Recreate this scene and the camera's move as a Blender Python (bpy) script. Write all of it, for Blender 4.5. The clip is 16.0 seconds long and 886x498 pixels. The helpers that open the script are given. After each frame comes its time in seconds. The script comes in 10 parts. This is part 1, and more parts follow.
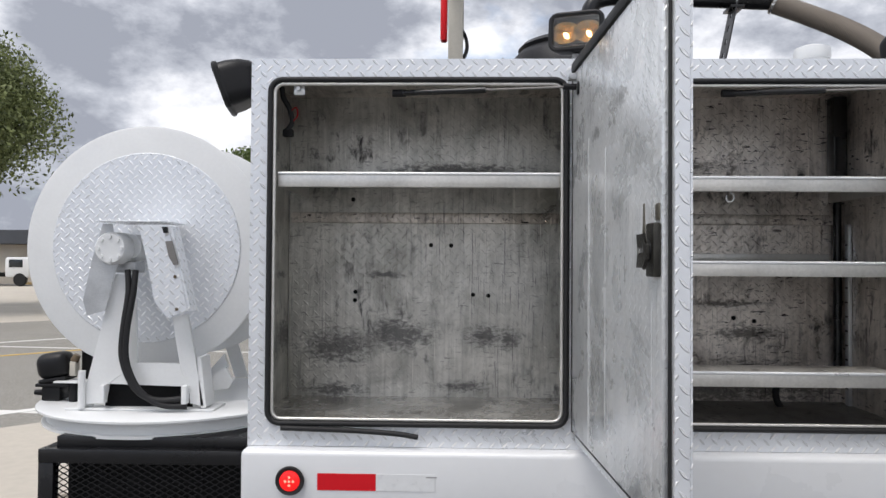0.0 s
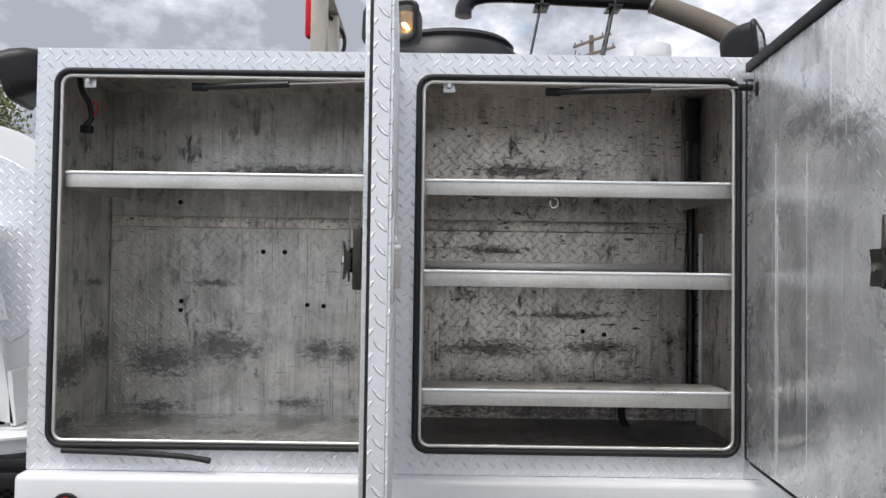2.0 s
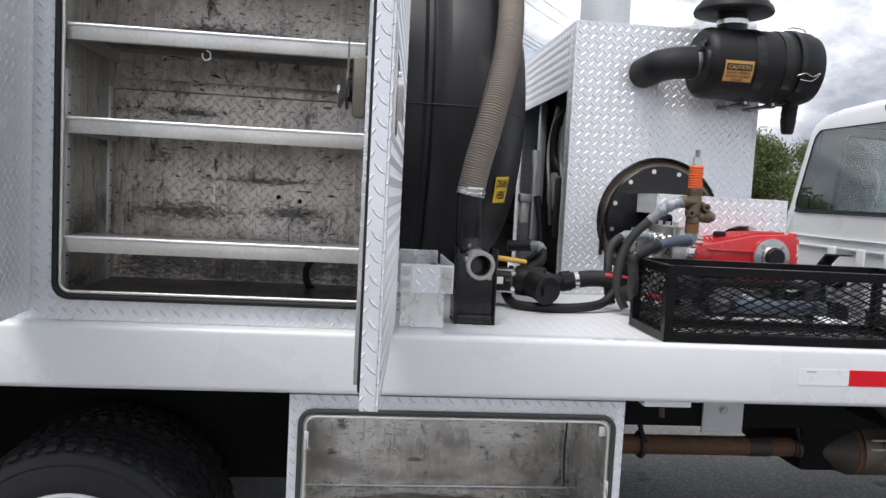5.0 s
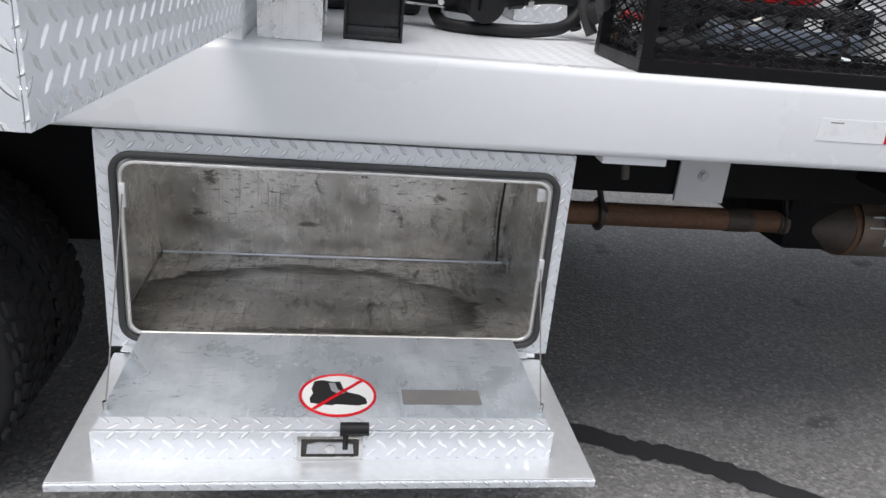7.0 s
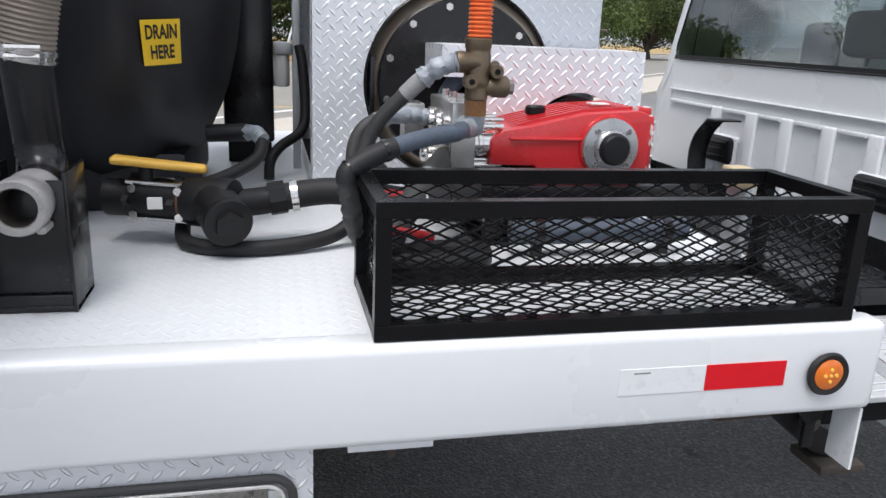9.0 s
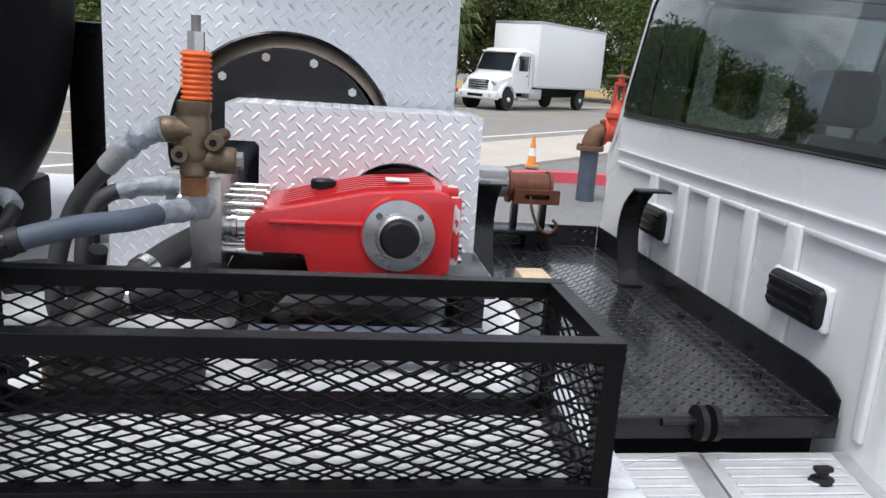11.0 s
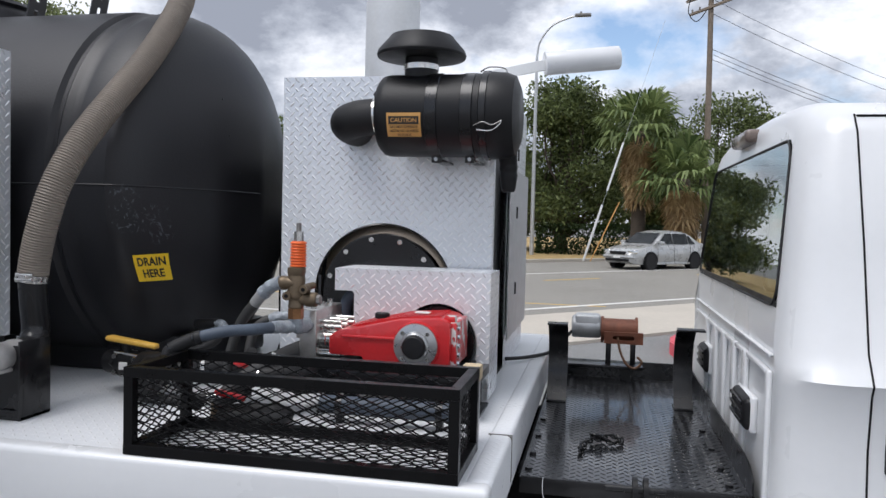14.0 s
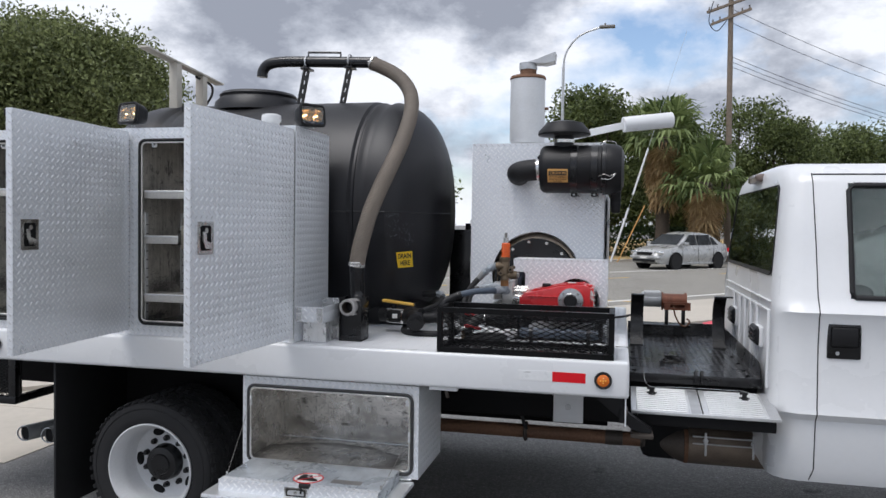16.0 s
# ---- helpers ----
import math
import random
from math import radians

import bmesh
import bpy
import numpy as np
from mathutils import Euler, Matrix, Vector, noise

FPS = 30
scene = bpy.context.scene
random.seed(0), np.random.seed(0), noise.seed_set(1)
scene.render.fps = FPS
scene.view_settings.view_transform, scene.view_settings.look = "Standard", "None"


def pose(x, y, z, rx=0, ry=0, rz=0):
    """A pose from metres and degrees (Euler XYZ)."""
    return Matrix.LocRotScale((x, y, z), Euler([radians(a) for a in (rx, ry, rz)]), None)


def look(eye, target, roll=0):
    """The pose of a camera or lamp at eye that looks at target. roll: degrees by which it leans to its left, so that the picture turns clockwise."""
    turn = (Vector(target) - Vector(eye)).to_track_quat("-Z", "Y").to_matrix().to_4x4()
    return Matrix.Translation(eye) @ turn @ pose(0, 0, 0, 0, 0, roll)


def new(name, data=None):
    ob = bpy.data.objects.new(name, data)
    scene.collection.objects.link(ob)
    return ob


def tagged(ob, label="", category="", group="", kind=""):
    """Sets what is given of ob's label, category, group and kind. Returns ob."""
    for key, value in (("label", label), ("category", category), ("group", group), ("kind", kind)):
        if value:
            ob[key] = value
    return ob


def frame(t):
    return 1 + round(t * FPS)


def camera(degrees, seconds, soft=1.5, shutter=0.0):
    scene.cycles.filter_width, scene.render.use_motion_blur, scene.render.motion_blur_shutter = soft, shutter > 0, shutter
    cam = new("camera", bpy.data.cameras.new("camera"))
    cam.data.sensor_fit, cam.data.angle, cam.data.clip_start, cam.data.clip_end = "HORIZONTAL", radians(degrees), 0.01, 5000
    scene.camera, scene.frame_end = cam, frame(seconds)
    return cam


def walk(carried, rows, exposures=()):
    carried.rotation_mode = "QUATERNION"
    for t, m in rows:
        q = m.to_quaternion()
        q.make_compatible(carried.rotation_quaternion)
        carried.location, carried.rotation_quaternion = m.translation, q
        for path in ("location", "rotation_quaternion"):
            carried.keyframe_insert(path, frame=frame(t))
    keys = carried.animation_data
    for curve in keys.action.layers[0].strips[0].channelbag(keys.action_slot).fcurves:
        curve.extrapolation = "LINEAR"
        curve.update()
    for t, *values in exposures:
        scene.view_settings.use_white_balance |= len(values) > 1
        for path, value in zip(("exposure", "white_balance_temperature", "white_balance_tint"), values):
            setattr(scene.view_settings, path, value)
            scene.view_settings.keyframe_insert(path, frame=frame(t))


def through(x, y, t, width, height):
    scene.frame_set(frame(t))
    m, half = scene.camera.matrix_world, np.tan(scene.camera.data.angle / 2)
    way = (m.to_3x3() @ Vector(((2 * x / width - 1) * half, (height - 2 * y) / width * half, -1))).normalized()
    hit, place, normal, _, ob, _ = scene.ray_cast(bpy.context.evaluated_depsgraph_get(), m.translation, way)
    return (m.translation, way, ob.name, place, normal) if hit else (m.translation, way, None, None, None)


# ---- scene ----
cam = camera(60.4, 16.0)
PATH = [
    (0, (0.621, -2.194, 1.662), (0.567, -0.195, 1.699), 0.4),
    (0.5, (0.704, -2.098, 1.673), (0.69, -0.098, 1.719), 0.2),
    (1, (0.834, -2.04, 1.675), (0.83, -0.04, 1.723), 0.3),
    (1.5, (0.972, -2.01, 1.678), (0.968, -0.011, 1.726), 0.5),
    (2, (1.092, -2.026, 1.673), (1.093, -0.026, 1.728), 0.8),
    (2.5, (1.221, -2.104, 1.673), (1.247, -0.106, 1.754), 0.5),
    (3, (1.368, -2.162, 1.687), (1.454, -0.166, 1.776), 0.6),
    (3.2, (1.443, -2.173, 1.684), (1.546, -0.177, 1.763), 0.7),
    (5.3, (1.85, -2.072, 1.477), (2.083, -0.098, 1.259), 3.4),
    (5.5, (1.862, -2.019, 1.445), (2.11, -0.055, 1.164), 3.7),
    (6, (1.927, -1.831, 1.38), (2.232, 0.071, 0.845), 5.5),
    (6.5, (1.989, -1.672, 1.332), (2.352, 0.186, 0.688), 5.8),
    (7, (2.105, -1.513, 1.325), (2.4, 0.325, 0.594), 5.5),
    (7.5, (2.247, -1.393, 1.36), (2.477, 0.448, 0.614), 4.2),
    (8, (2.337, -1.311, 1.445), (2.627, 0.545, 0.757), 3.3),
    (8.5, (2.425, -1.216, 1.514), (2.803, 0.662, 0.939), 2.9),
    (9, (2.549, -1.109, 1.593), (2.987, 0.763, 1.044), 2.5),
    (9.5, (2.698, -1.03, 1.622), (3.192, 0.835, 1.094), 2.1),
    (10, (2.899, -0.979, 1.636), (3.344, 0.901, 1.119), 2.4),
    (10.2, (2.959, -0.963, 1.639), (3.376, 0.927, 1.136), 2.4),
    (12.3, (3.525, -0.755, 1.707), (3.336, 1.211, 1.39), 1.5),
    (12.5, (3.567, -0.802, 1.713), (3.285, 1.161, 1.459), 0.3),
    (13, (3.655, -1.033, 1.738), (3.316, 0.933, 1.595), 1.1),
    (13.5, (3.748, -1.346, 1.737), (3.391, 0.62, 1.651), 1.0),
    (14, (3.843, -1.715, 1.732), (3.439, 0.243, 1.658), 1.4),
    (14.5, (3.817, -2.161, 1.732), (3.427, -0.2, 1.669), 1.8),
    (15, (3.776, -2.655, 1.728), (3.382, -0.695, 1.688), 2.1),
    (15.5, (3.7, -3.138, 1.744), (3.264, -1.187, 1.684), 1.6),
    (16, (3.564, -3.65, 1.759), (3.11, -1.703, 1.693), 0.8),
]
EXPOSURE = [(0, 0.51, 6600, 12), (1.5, 0.66, 6600, 12), (2, 0.70, 6630, 12), (2.5, 0.68, 6650, 12), (3.2, 0.58, 6600, 12), (5.5, 0.76, 6550, 12), (7, 0.78, 6550, 12), (7.5, 0.93, 6550, 12), (8.5, 0.88, 6410, 12), (9, 0.86, 6390, 12), (10, 0.68, 6360, 12), (12.5, 0.98, 6360, 12), (13, 0.68, 6340, 12), (13.5, 0.56, 6320, 12), (14.5, 0.32, 6350, 12), (15, 0.2, 6350, 12), (15.5, 0.21, 6350, 12), (16, 0.38, 6350, 12)]
walk(cam, [(t, look(eye, target, roll)) for t, eye, target, roll in PATH], EXPOSURE)

# ---- light ----
world = bpy.data.worlds.new("sky")
scene.world = world
world.use_nodes = True
wn, wl = world.node_tree.nodes, world.node_tree.links
wn.clear()


def wnode(kind, **settings):
    n = wn.new(kind)
    for key, value in settings.items():
        n.inputs[key].default_value = value
    return n


SUN_ELEVATION, SUN_TURN = radians(65), radians(220)
sky = wn.new("ShaderNodeTexSky")
sky.sky_type, sky.sun_disc = "NISHITA", False
sky.sun_elevation, sky.sun_rotation = SUN_ELEVATION, SUN_TURN
coords = wn.new("ShaderNodeTexCoord")
flat = wn.new("ShaderNodeMapping")
flat.inputs["Scale"].default_value = (1.0, 1.0, 1.7)
wl.new(coords.outputs["Generated"], flat.inputs["Vector"])


def cloud_noise(scale, detail, rough, shift):
    place = wn.new("ShaderNodeMapping")
    place.inputs["Location"].default_value = shift
    wl.new(flat.outputs[0], place.inputs["Vector"])
    n = wnode("ShaderNodeTexNoise", Scale=scale, Detail=detail, Roughness=rough, Distortion=0.0)
    wl.new(place.outputs[0], n.inputs["Vector"])
    return n


def wramp(source, *stops):
    r = wn.new("ShaderNodeValToRGB")
    while len(r.color_ramp.elements) < len(stops):
        r.color_ramp.elements.new(0.5)
    for e, (at, c) in zip(r.color_ramp.elements, stops):
        e.position, e.color = at, (*c, 1)
    wl.new(source, r.inputs[0])
    return r


cover = cloud_noise(2.6, 8, 0.55, (3.1, 0.6, 0.2))
mask = wramp(cover.outputs["Fac"], (0.36, (0, 0, 0)), (0.46, (1, 1, 1)))
body = cloud_noise(4.2, 10, 0.6, (2.4, 5.2, 1.9))
tone = wramp(body.outputs["Fac"], (0.38, (0.25, 0.272, 0.32)), (0.45, (0.39, 0.418, 0.47)), (0.505, (0.57, 0.595, 0.64)), (0.56, (0.72, 0.745, 0.785)))
dim = wn.new("ShaderNodeMix")
dim.data_type, dim.blend_type = "RGBA", "MULTIPLY"
dim.inputs["Factor"].default_value = 1.0
wl.new(sky.outputs[0], dim.inputs[6])
dim.inputs[7].default_value = (0.12, 0.12, 0.12, 1)
mixed = wn.new("ShaderNodeMix")
mixed.data_type = "RGBA"
wl.new(mask.outputs[0], mixed.inputs["Factor"])
wl.new(dim.outputs[2], mixed.inputs[6])
wl.new(tone.outputs[0], mixed.inputs[7])
back = wn.new("ShaderNodeBackground")
wl.new(mixed.outputs[2], back.inputs["Color"])
back.inputs["Strength"].default_value = 1.05
out = wn.new("ShaderNodeOutputWorld")
wl.new(back.outputs[0], out.inputs["Surface"])

sun = new("sun", bpy.data.lights.new("sun", "SUN"))
sun.data.energy, sun.data.angle, sun.data.color = 1.65, radians(32), (1.0, 0.975, 0.94)
sun.matrix_world = look((0, 0, 0), (-math.sin(SUN_TURN) * math.cos(SUN_ELEVATION), -math.cos(SUN_TURN) * math.cos(SUN_ELEVATION), -math.sin(SUN_ELEVATION)))

# ---- materials ----
class Mat:
    """A small builder for node materials."""

    def __init__(self, name, color=(0.5, 0.5, 0.5), rough=0.5, metal=0.0, coat=0.0, spec=0.5):
        self.m = bpy.data.materials.new(name)
        self.m.use_nodes = True
        self.n, self.l = self.m.node_tree.nodes, self.m.node_tree.links
        self.b = self.n["Principled BSDF"]
        self.b.inputs["Base Color"].default_value = (*color, 1)
        self.b.inputs["Roughness"].default_value = rough
        self.b.inputs["Metallic"].default_value = metal
        self.b.inputs["Coat Weight"].default_value = coat
        self.b.inputs["Coat Roughness"].default_value = 0.08
        self.b.inputs["Specular IOR Level"].default_value = spec

    def tex(self, which="UV", scale=(1, 1, 1)):
        c = self.n.new("ShaderNodeTexCoord")
        p = self.n.new("ShaderNodeMapping")
        p.inputs["Scale"].default_value = scale
        self.l.new(c.outputs[which], p.inputs["Vector"])
        return p.outputs[0]

    def noise(self, vec, scale, detail=4.0, rough=0.55, distort=0.0):
        n = self.n.new("ShaderNodeTexNoise")
        for key, value in (("Scale", scale), ("Detail", detail), ("Roughness", rough), ("Distortion", distort)):
            n.inputs[key].default_value = value
        self.l.new(vec, n.inputs["Vector"])
        return n.outputs["Fac"]

    def voronoi(self, vec, scale, feature="F1"):
        n = self.n.new("ShaderNodeTexVoronoi")
        n.feature = feature
        n.inputs["Scale"].default_value = scale
        self.l.new(vec, n.inputs["Vector"])
        return n.outputs["Distance"]

    def ramp(self, fac, *stops):
        r = self.n.new("ShaderNodeValToRGB")
        while len(r.color_ramp.elements) < len(stops):
            r.color_ramp.elements.new(0.5)
        for e, (at, c) in zip(r.color_ramp.elements, stops):
            e.position = at
            e.color = (*c, 1) if isinstance(c, tuple) else (c, c, c, 1)
        self.l.new(fac, r.inputs[0])
        return r.outputs["Color"]

    def math(self, op, a, b=None, c=None, clamp=False):
        n = self.n.new("ShaderNodeMath")
        n.operation, n.use_clamp = op, clamp
        for k, v in enumerate((a, b, c)):
            if v is None:
                continue
            if isinstance(v, (int, float)):
                n.inputs[k].default_value = v
            else:
                self.l.new(v, n.inputs[k])
        return n.outputs[0]

    def mix(self, fac, a, b, blend="MIX"):
        n = self.n.new("ShaderNodeMix")
        n.data_type, n.blend_type = "RGBA", blend
        for key, v in (("Factor", fac), (6, a), (7, b)):
            if isinstance(v, (int, float)):
                n.inputs[key].default_value = v
            elif isinstance(v, tuple):
                n.inputs[key].default_value = (*v, 1)
            else:
                self.l.new(v, n.inputs[key])
        return n.outputs[2]

    def set(self, key, v):
        if isinstance(v, (int, float)):
            self.b.inputs[key].default_value = v
        else:
            self.l.new(v, self.b.inputs[key])
        return self

    def bump(self, height, distance, strength=1.0):
        n = self.n.new("ShaderNodeBump")
        n.inputs["Distance"].default_value, n.inputs["Strength"].default_value = distance, strength
        self.l.new(height, n.inputs["Height"])
        self.l.new(n.outputs[0], self.b.inputs["Normal"])
        return self


def plain(name, color, rough=0.5, metal=0.0, coat=0.0, vary=0.12, scale=9.0, relief=0.0, spec=0.5):
    """Paint, plastic or metal with slight mottling at two scales."""
    k = Mat(name, color, rough, metal, coat, spec)
    v = k.tex("UV")
    a, b = k.noise(v, scale, 5), k.noise(v, scale * 14, 3)
    both = k.math("ADD", k.math("MULTIPLY", a, 0.65), k.math("MULTIPLY", b, 0.35))
    lo, hi = tuple(c * (1 - vary) for c in color), tuple(min(1, c * (1 + vary)) for c in color)
    k.set("Base Color", k.ramp(both, (0.3, lo), (0.7, hi)))
    k.set("Roughness", k.ramp(a, (0.3, max(0.02, rough - 0.07)), (0.7, min(1, rough + 0.09))))
    if relief:
        k.bump(b, relief)
    return k.m


def tread(k, v, pitch):
    """Mask of raised lugs: two square grids of slim lens shapes, one turned by 90 degrees and shifted by half a pitch."""
    s = k.n.new("ShaderNodeSeparateXYZ")
    k.l.new(v, s.inputs[0])
    u, w = k.math("DIVIDE", s.outputs["X"], pitch), k.math("DIVIDE", s.outputs["Y"], pitch)
    masks = []
    for shift, sign in ((0.0, 1.0), (0.5, -1.0)):
        fu = k.math("SUBTRACT", k.math("FRACT", k.math("ADD", u, shift)), 0.5)
        fw = k.math("MULTIPLY", k.math("SUBTRACT", k.math("FRACT", k.math("ADD", w, shift)), 0.5), sign)
        along = k.math("MULTIPLY", k.math("ADD", fu, fw), 0.7071)
        across = k.math("ABSOLUTE", k.math("MULTIPLY", k.math("SUBTRACT", fu, fw), 0.7071))
        lens = k.math("SUBTRACT", 1.0, k.math("POWER", k.math("DIVIDE", k.math("ABSOLUTE", along), 0.375), 2.0))
        edge = k.math("SUBTRACT", k.math("MULTIPLY", lens, 0.105), across)
        masks.append(k.math("MULTIPLY", edge, 24.0, clamp=True))
    # second mask paints a stronger glint on one lug direction
    return k.math("MAXIMUM", masks[0], masks[1]), k.math("MAXIMUM", masks[0], k.math("MULTIPLY", masks[1], 0.4))


def diamond(name, color, rough, metal, pitch=0.0362, coat=0.0, tint=0.12, relief=0.0022, bright=1.18, worn=0.55):
    k = Mat(name, color, rough, metal, coat)
    v = k.tex("UV")
    lug, lug_glint = tread(k, v, pitch)
    a, b = k.noise(v, 3.1, 6, 0.6), k.noise(v, 60, 3)
    base = k.ramp(k.math("ADD", k.math("MULTIPLY", a, 0.7), k.math("MULTIPLY", b, 0.3)), (0.3, tuple(c * (1 - tint) for c in color)), (0.7, tuple(min(1, c * (1 + tint)) for c in color)))
    # worn sets how far lugs lighten: polished tops and painted glints
    k.set("Base Color", k.mix(k.math("MULTIPLY", lug_glint, worn), base, tuple(min(1, c * bright) for c in color)))
    k.set("Roughness", k.math("SUBTRACT", k.ramp(a, (0.3, rough - 0.06), (0.7, rough + 0.1)), k.math("MULTIPLY", lug, 0.12)))
    k.set("Metallic", k.math("SUBTRACT", metal, k.math("MULTIPLY", lug_glint, metal * 0.85)))
    k.bump(k.math("ADD", lug, k.math("MULTIPLY", b, 0.05)), relief)
    return k.m


def worn_metal(name, lo, mid, hi, stain=0.5, streak=(14, 1.1, 1), rough=0.42, grime=(0.05, 0.048, 0.045), spots=(), metal=0.5, rings=(), marks=1.0, white=0.0, plate=1.1):
    """Sheet aluminium inside boxes: cloudy, with vertical runs, scratches, dark grime and placed dark spots."""
    k = Mat(name, mid, rough, metal)
    v = k.tex("UV")
    runs = k.noise(k.tex("UV", streak), 3.0, 7, 0.62, 0.35)
    cloud = k.noise(v, 4.6, 10, 0.68, 0.5)
    base = k.ramp(k.math("ADD", k.math("MULTIPLY", runs, 0.3), k.math("MULTIPLY", cloud, 0.7)), (0.35, lo), (0.5, mid), (0.64, hi))
    places, spots = spots, k.noise(k.tex("UV", (2.4, 1.0, 1)), 9.0, 9, 0.72, 0.4)
    patch = k.noise(k.tex("UV", (1, 1.7, 1)), 2.3, 3, 0.5, 0.4)
    dark = k.math("MULTIPLY", k.ramp(spots, (0.52, 0.0), (0.64, 1.0)), k.ramp(patch, (0.44, 0.0), (0.62, 1.0)))
    dark = k.math("MULTIPLY", dark, stain)
    for cx, cz, w, h in places:
        s = k.n.new("ShaderNodeSeparateXYZ")
        k.l.new(v, s.inputs[0])
        du = k.math("DIVIDE", k.math("SUBTRACT", s.outputs["X"], cx), w)
        dv = k.math("DIVIDE", k.math("SUBTRACT", s.outputs["Y"], cz), h)
        near = k.math("SUBTRACT", 1.0, k.math("SQRT", k.math("ADD", k.math("MULTIPLY", du, du), k.math("MULTIPLY", dv, dv))))
        rag = k.math("ADD", near, k.math("MULTIPLY", k.math("SUBTRACT", k.noise(k.tex("UV", (1, 1.9, 1)), 42, 6, 0.72, 0.6), 0.5), 2.6))
        dark = k.math("MAXIMUM", dark, k.math("MULTIPLY", k.ramp(rag, (0.25, 0.0), (0.8, 1.0)), k.ramp(near, (0.0, 0.0), (0.3, 0.75))))
    for cx, cz, w, h in rings:
        s = k.n.new("ShaderNodeSeparateXYZ")
        k.l.new(v, s.inputs[0])
        du = k.math("DIVIDE", k.math("SUBTRACT", s.outputs["X"], cx), w)
        dv = k.math("DIVIDE", k.math("SUBTRACT", s.outputs["Y"], cz), h)
        out = k.math("SQRT", k.math("ADD", k.math("MULTIPLY", du, du), k.math("MULTIPLY", dv, dv)))
        out = k.math("ADD", out, k.math("MULTIPLY", k.math("SUBTRACT", k.noise(k.tex("UV", (1, 3, 1)), 7, 6, 0.7, 0.8), 0.5), 0.5))
        swipe = k.math("MULTIPLY", k.ramp(out, (0.66, 0.0), (0.93, 1.0), (1.02, 0.0)), k.ramp(k.noise(v, 5, 4, 0.6), (0.35, 0.3), (0.6, 0.85)))
        dark = k.math("MAXIMUM", dark, swipe)
        base = k.mix(k.math("MULTIPLY", k.ramp(out, (0.8, 0.45), (1.0, 0.0)), k.ramp(k.noise(v, 6, 5, 0.65, 1.0), (0.4, 0.2), (0.6, 1.0))), base, tuple(0.5 * c for c in mid))
    fine = k.ramp(k.noise(k.tex("UV", (34, 1.3, 1)), 4.0, 7, 0.72, 0.8), (0.56, 0.0), (0.62, 1.0))
    fine = k.math("MULTIPLY", fine, k.ramp(k.noise(v, 1.9, 4, 0.6, 0.6), (0.42, 0.1), (0.6, 1.0)))
    base = k.mix(k.math("MULTIPLY", fine, stain * 0.75), base, tuple(c * 1.6 for c in grime))
    nick = k.math("MULTIPLY", k.ramp(k.noise(k.tex("UV", (2.6, 13, 1)), 9.0, 4, 0.62, 0.6), (0.615, 0.0), (0.635, 1.0)), k.ramp(k.noise(v, 4.5, 3, 0.55), (0.44, 0.0), (0.54, marks)))
    speck = k.math("MULTIPLY", k.ramp(k.noise(k.tex("UV", (1.4, 2.2, 1)), 30.0, 5, 0.7, 0.4), (0.60, 0.0), (0.635, 1.0)), k.ramp(k.noise(k.tex("UV", (1, 2, 1)), 3.1, 4, 0.6), (0.45, 0.0), (0.6, marks)))
    nick = k.math("MAXIMUM", nick, k.math("MULTIPLY", speck, 0.8))
    base = k.mix(k.math("MULTIPLY", nick, stain * 0.85), base, grime)
    for size, cut, tone in ((1, 0.64, hi), (2, 0.69, lo)):
        drip = k.math("MULTIPLY", k.ramp(k.noise(k.tex("UV", (19 * size, 0.8, 1)), 5.0, 3, 0.5, 0.3), (cut, 0.0), (cut + 0.05, 1.0)), k.ramp(k.noise(v, 2.7 * size, 3, 0.5), (0.47, 0.0), (0.58, 1.0)))
        base = k.mix(k.math("MULTIPLY", drip, 0.7), base, tone)
    base = k.mix(dark, base, grime)
    if white:
        pale = k.math("MULTIPLY", k.ramp(k.noise(k.tex("UV", (24, 0.8, 1)), 4.0, 5, 0.62, 0.5), (0.57, 0.0), (0.62, 1.0)), k.ramp(k.noise(k.tex("UV", (3, 1, 1)), 2.0, 3, 0.55), (0.45, 0.0), (0.6, 1.0)))
        base = k.mix(k.math("MULTIPLY", pale, white), base, (0.93, 0.94, 0.94))
    k.set("Base Color", base)
    k.set("Roughness", k.math("ADD", k.ramp(cloud, (0.3, rough - 0.1), (0.7, rough + 0.14)), k.math("MULTIPLY", dark, 0.25), clamp=True))
    k.bump(k.math("ADD", k.math("ADD", k.noise(v, 26, 5), k.math("MULTIPLY", cloud, 2.0)), k.math("MULTIPLY", tread(k, v, 0.0362)[0], plate)), 0.0008, 0.7)
    return k.m


WHITE = plain("white_truck_paint", (0.70, 0.71, 0.72), 0.3, 0, 0.2, 0.025, 2.5)
WHITE_DECK = diamond("white_painted_tread_plate", (0.70, 0.715, 0.735), 0.42, 0.0, 0.0362, 0.1, 0.04, 0.0008, 1.02, 0.3)
WHITE_ROUGH = plain("white_enamel", (0.72, 0.73, 0.73), 0.35, 0, 0.2, 0.05, 6)
TREAD = diamond("aluminium_tread_plate", (0.76, 0.782, 0.812), 0.33, 0.42, 0.0362, 0.0, 0.08, 0.003, 1.35, 1.0)
# lugs lighter than the plate: polished tops plus glints put into the colour
LUG = plain("polished_glint_lug", (0.90, 0.91, 0.92), 0.3, 0.45, 0, 0.02, 5)
TREAD_BLACK = diamond("black_tread_plate", (0.014, 0.015, 0.017), 0.26, 0.0, 0.0362, 0.5, 0.3, 0.0016)
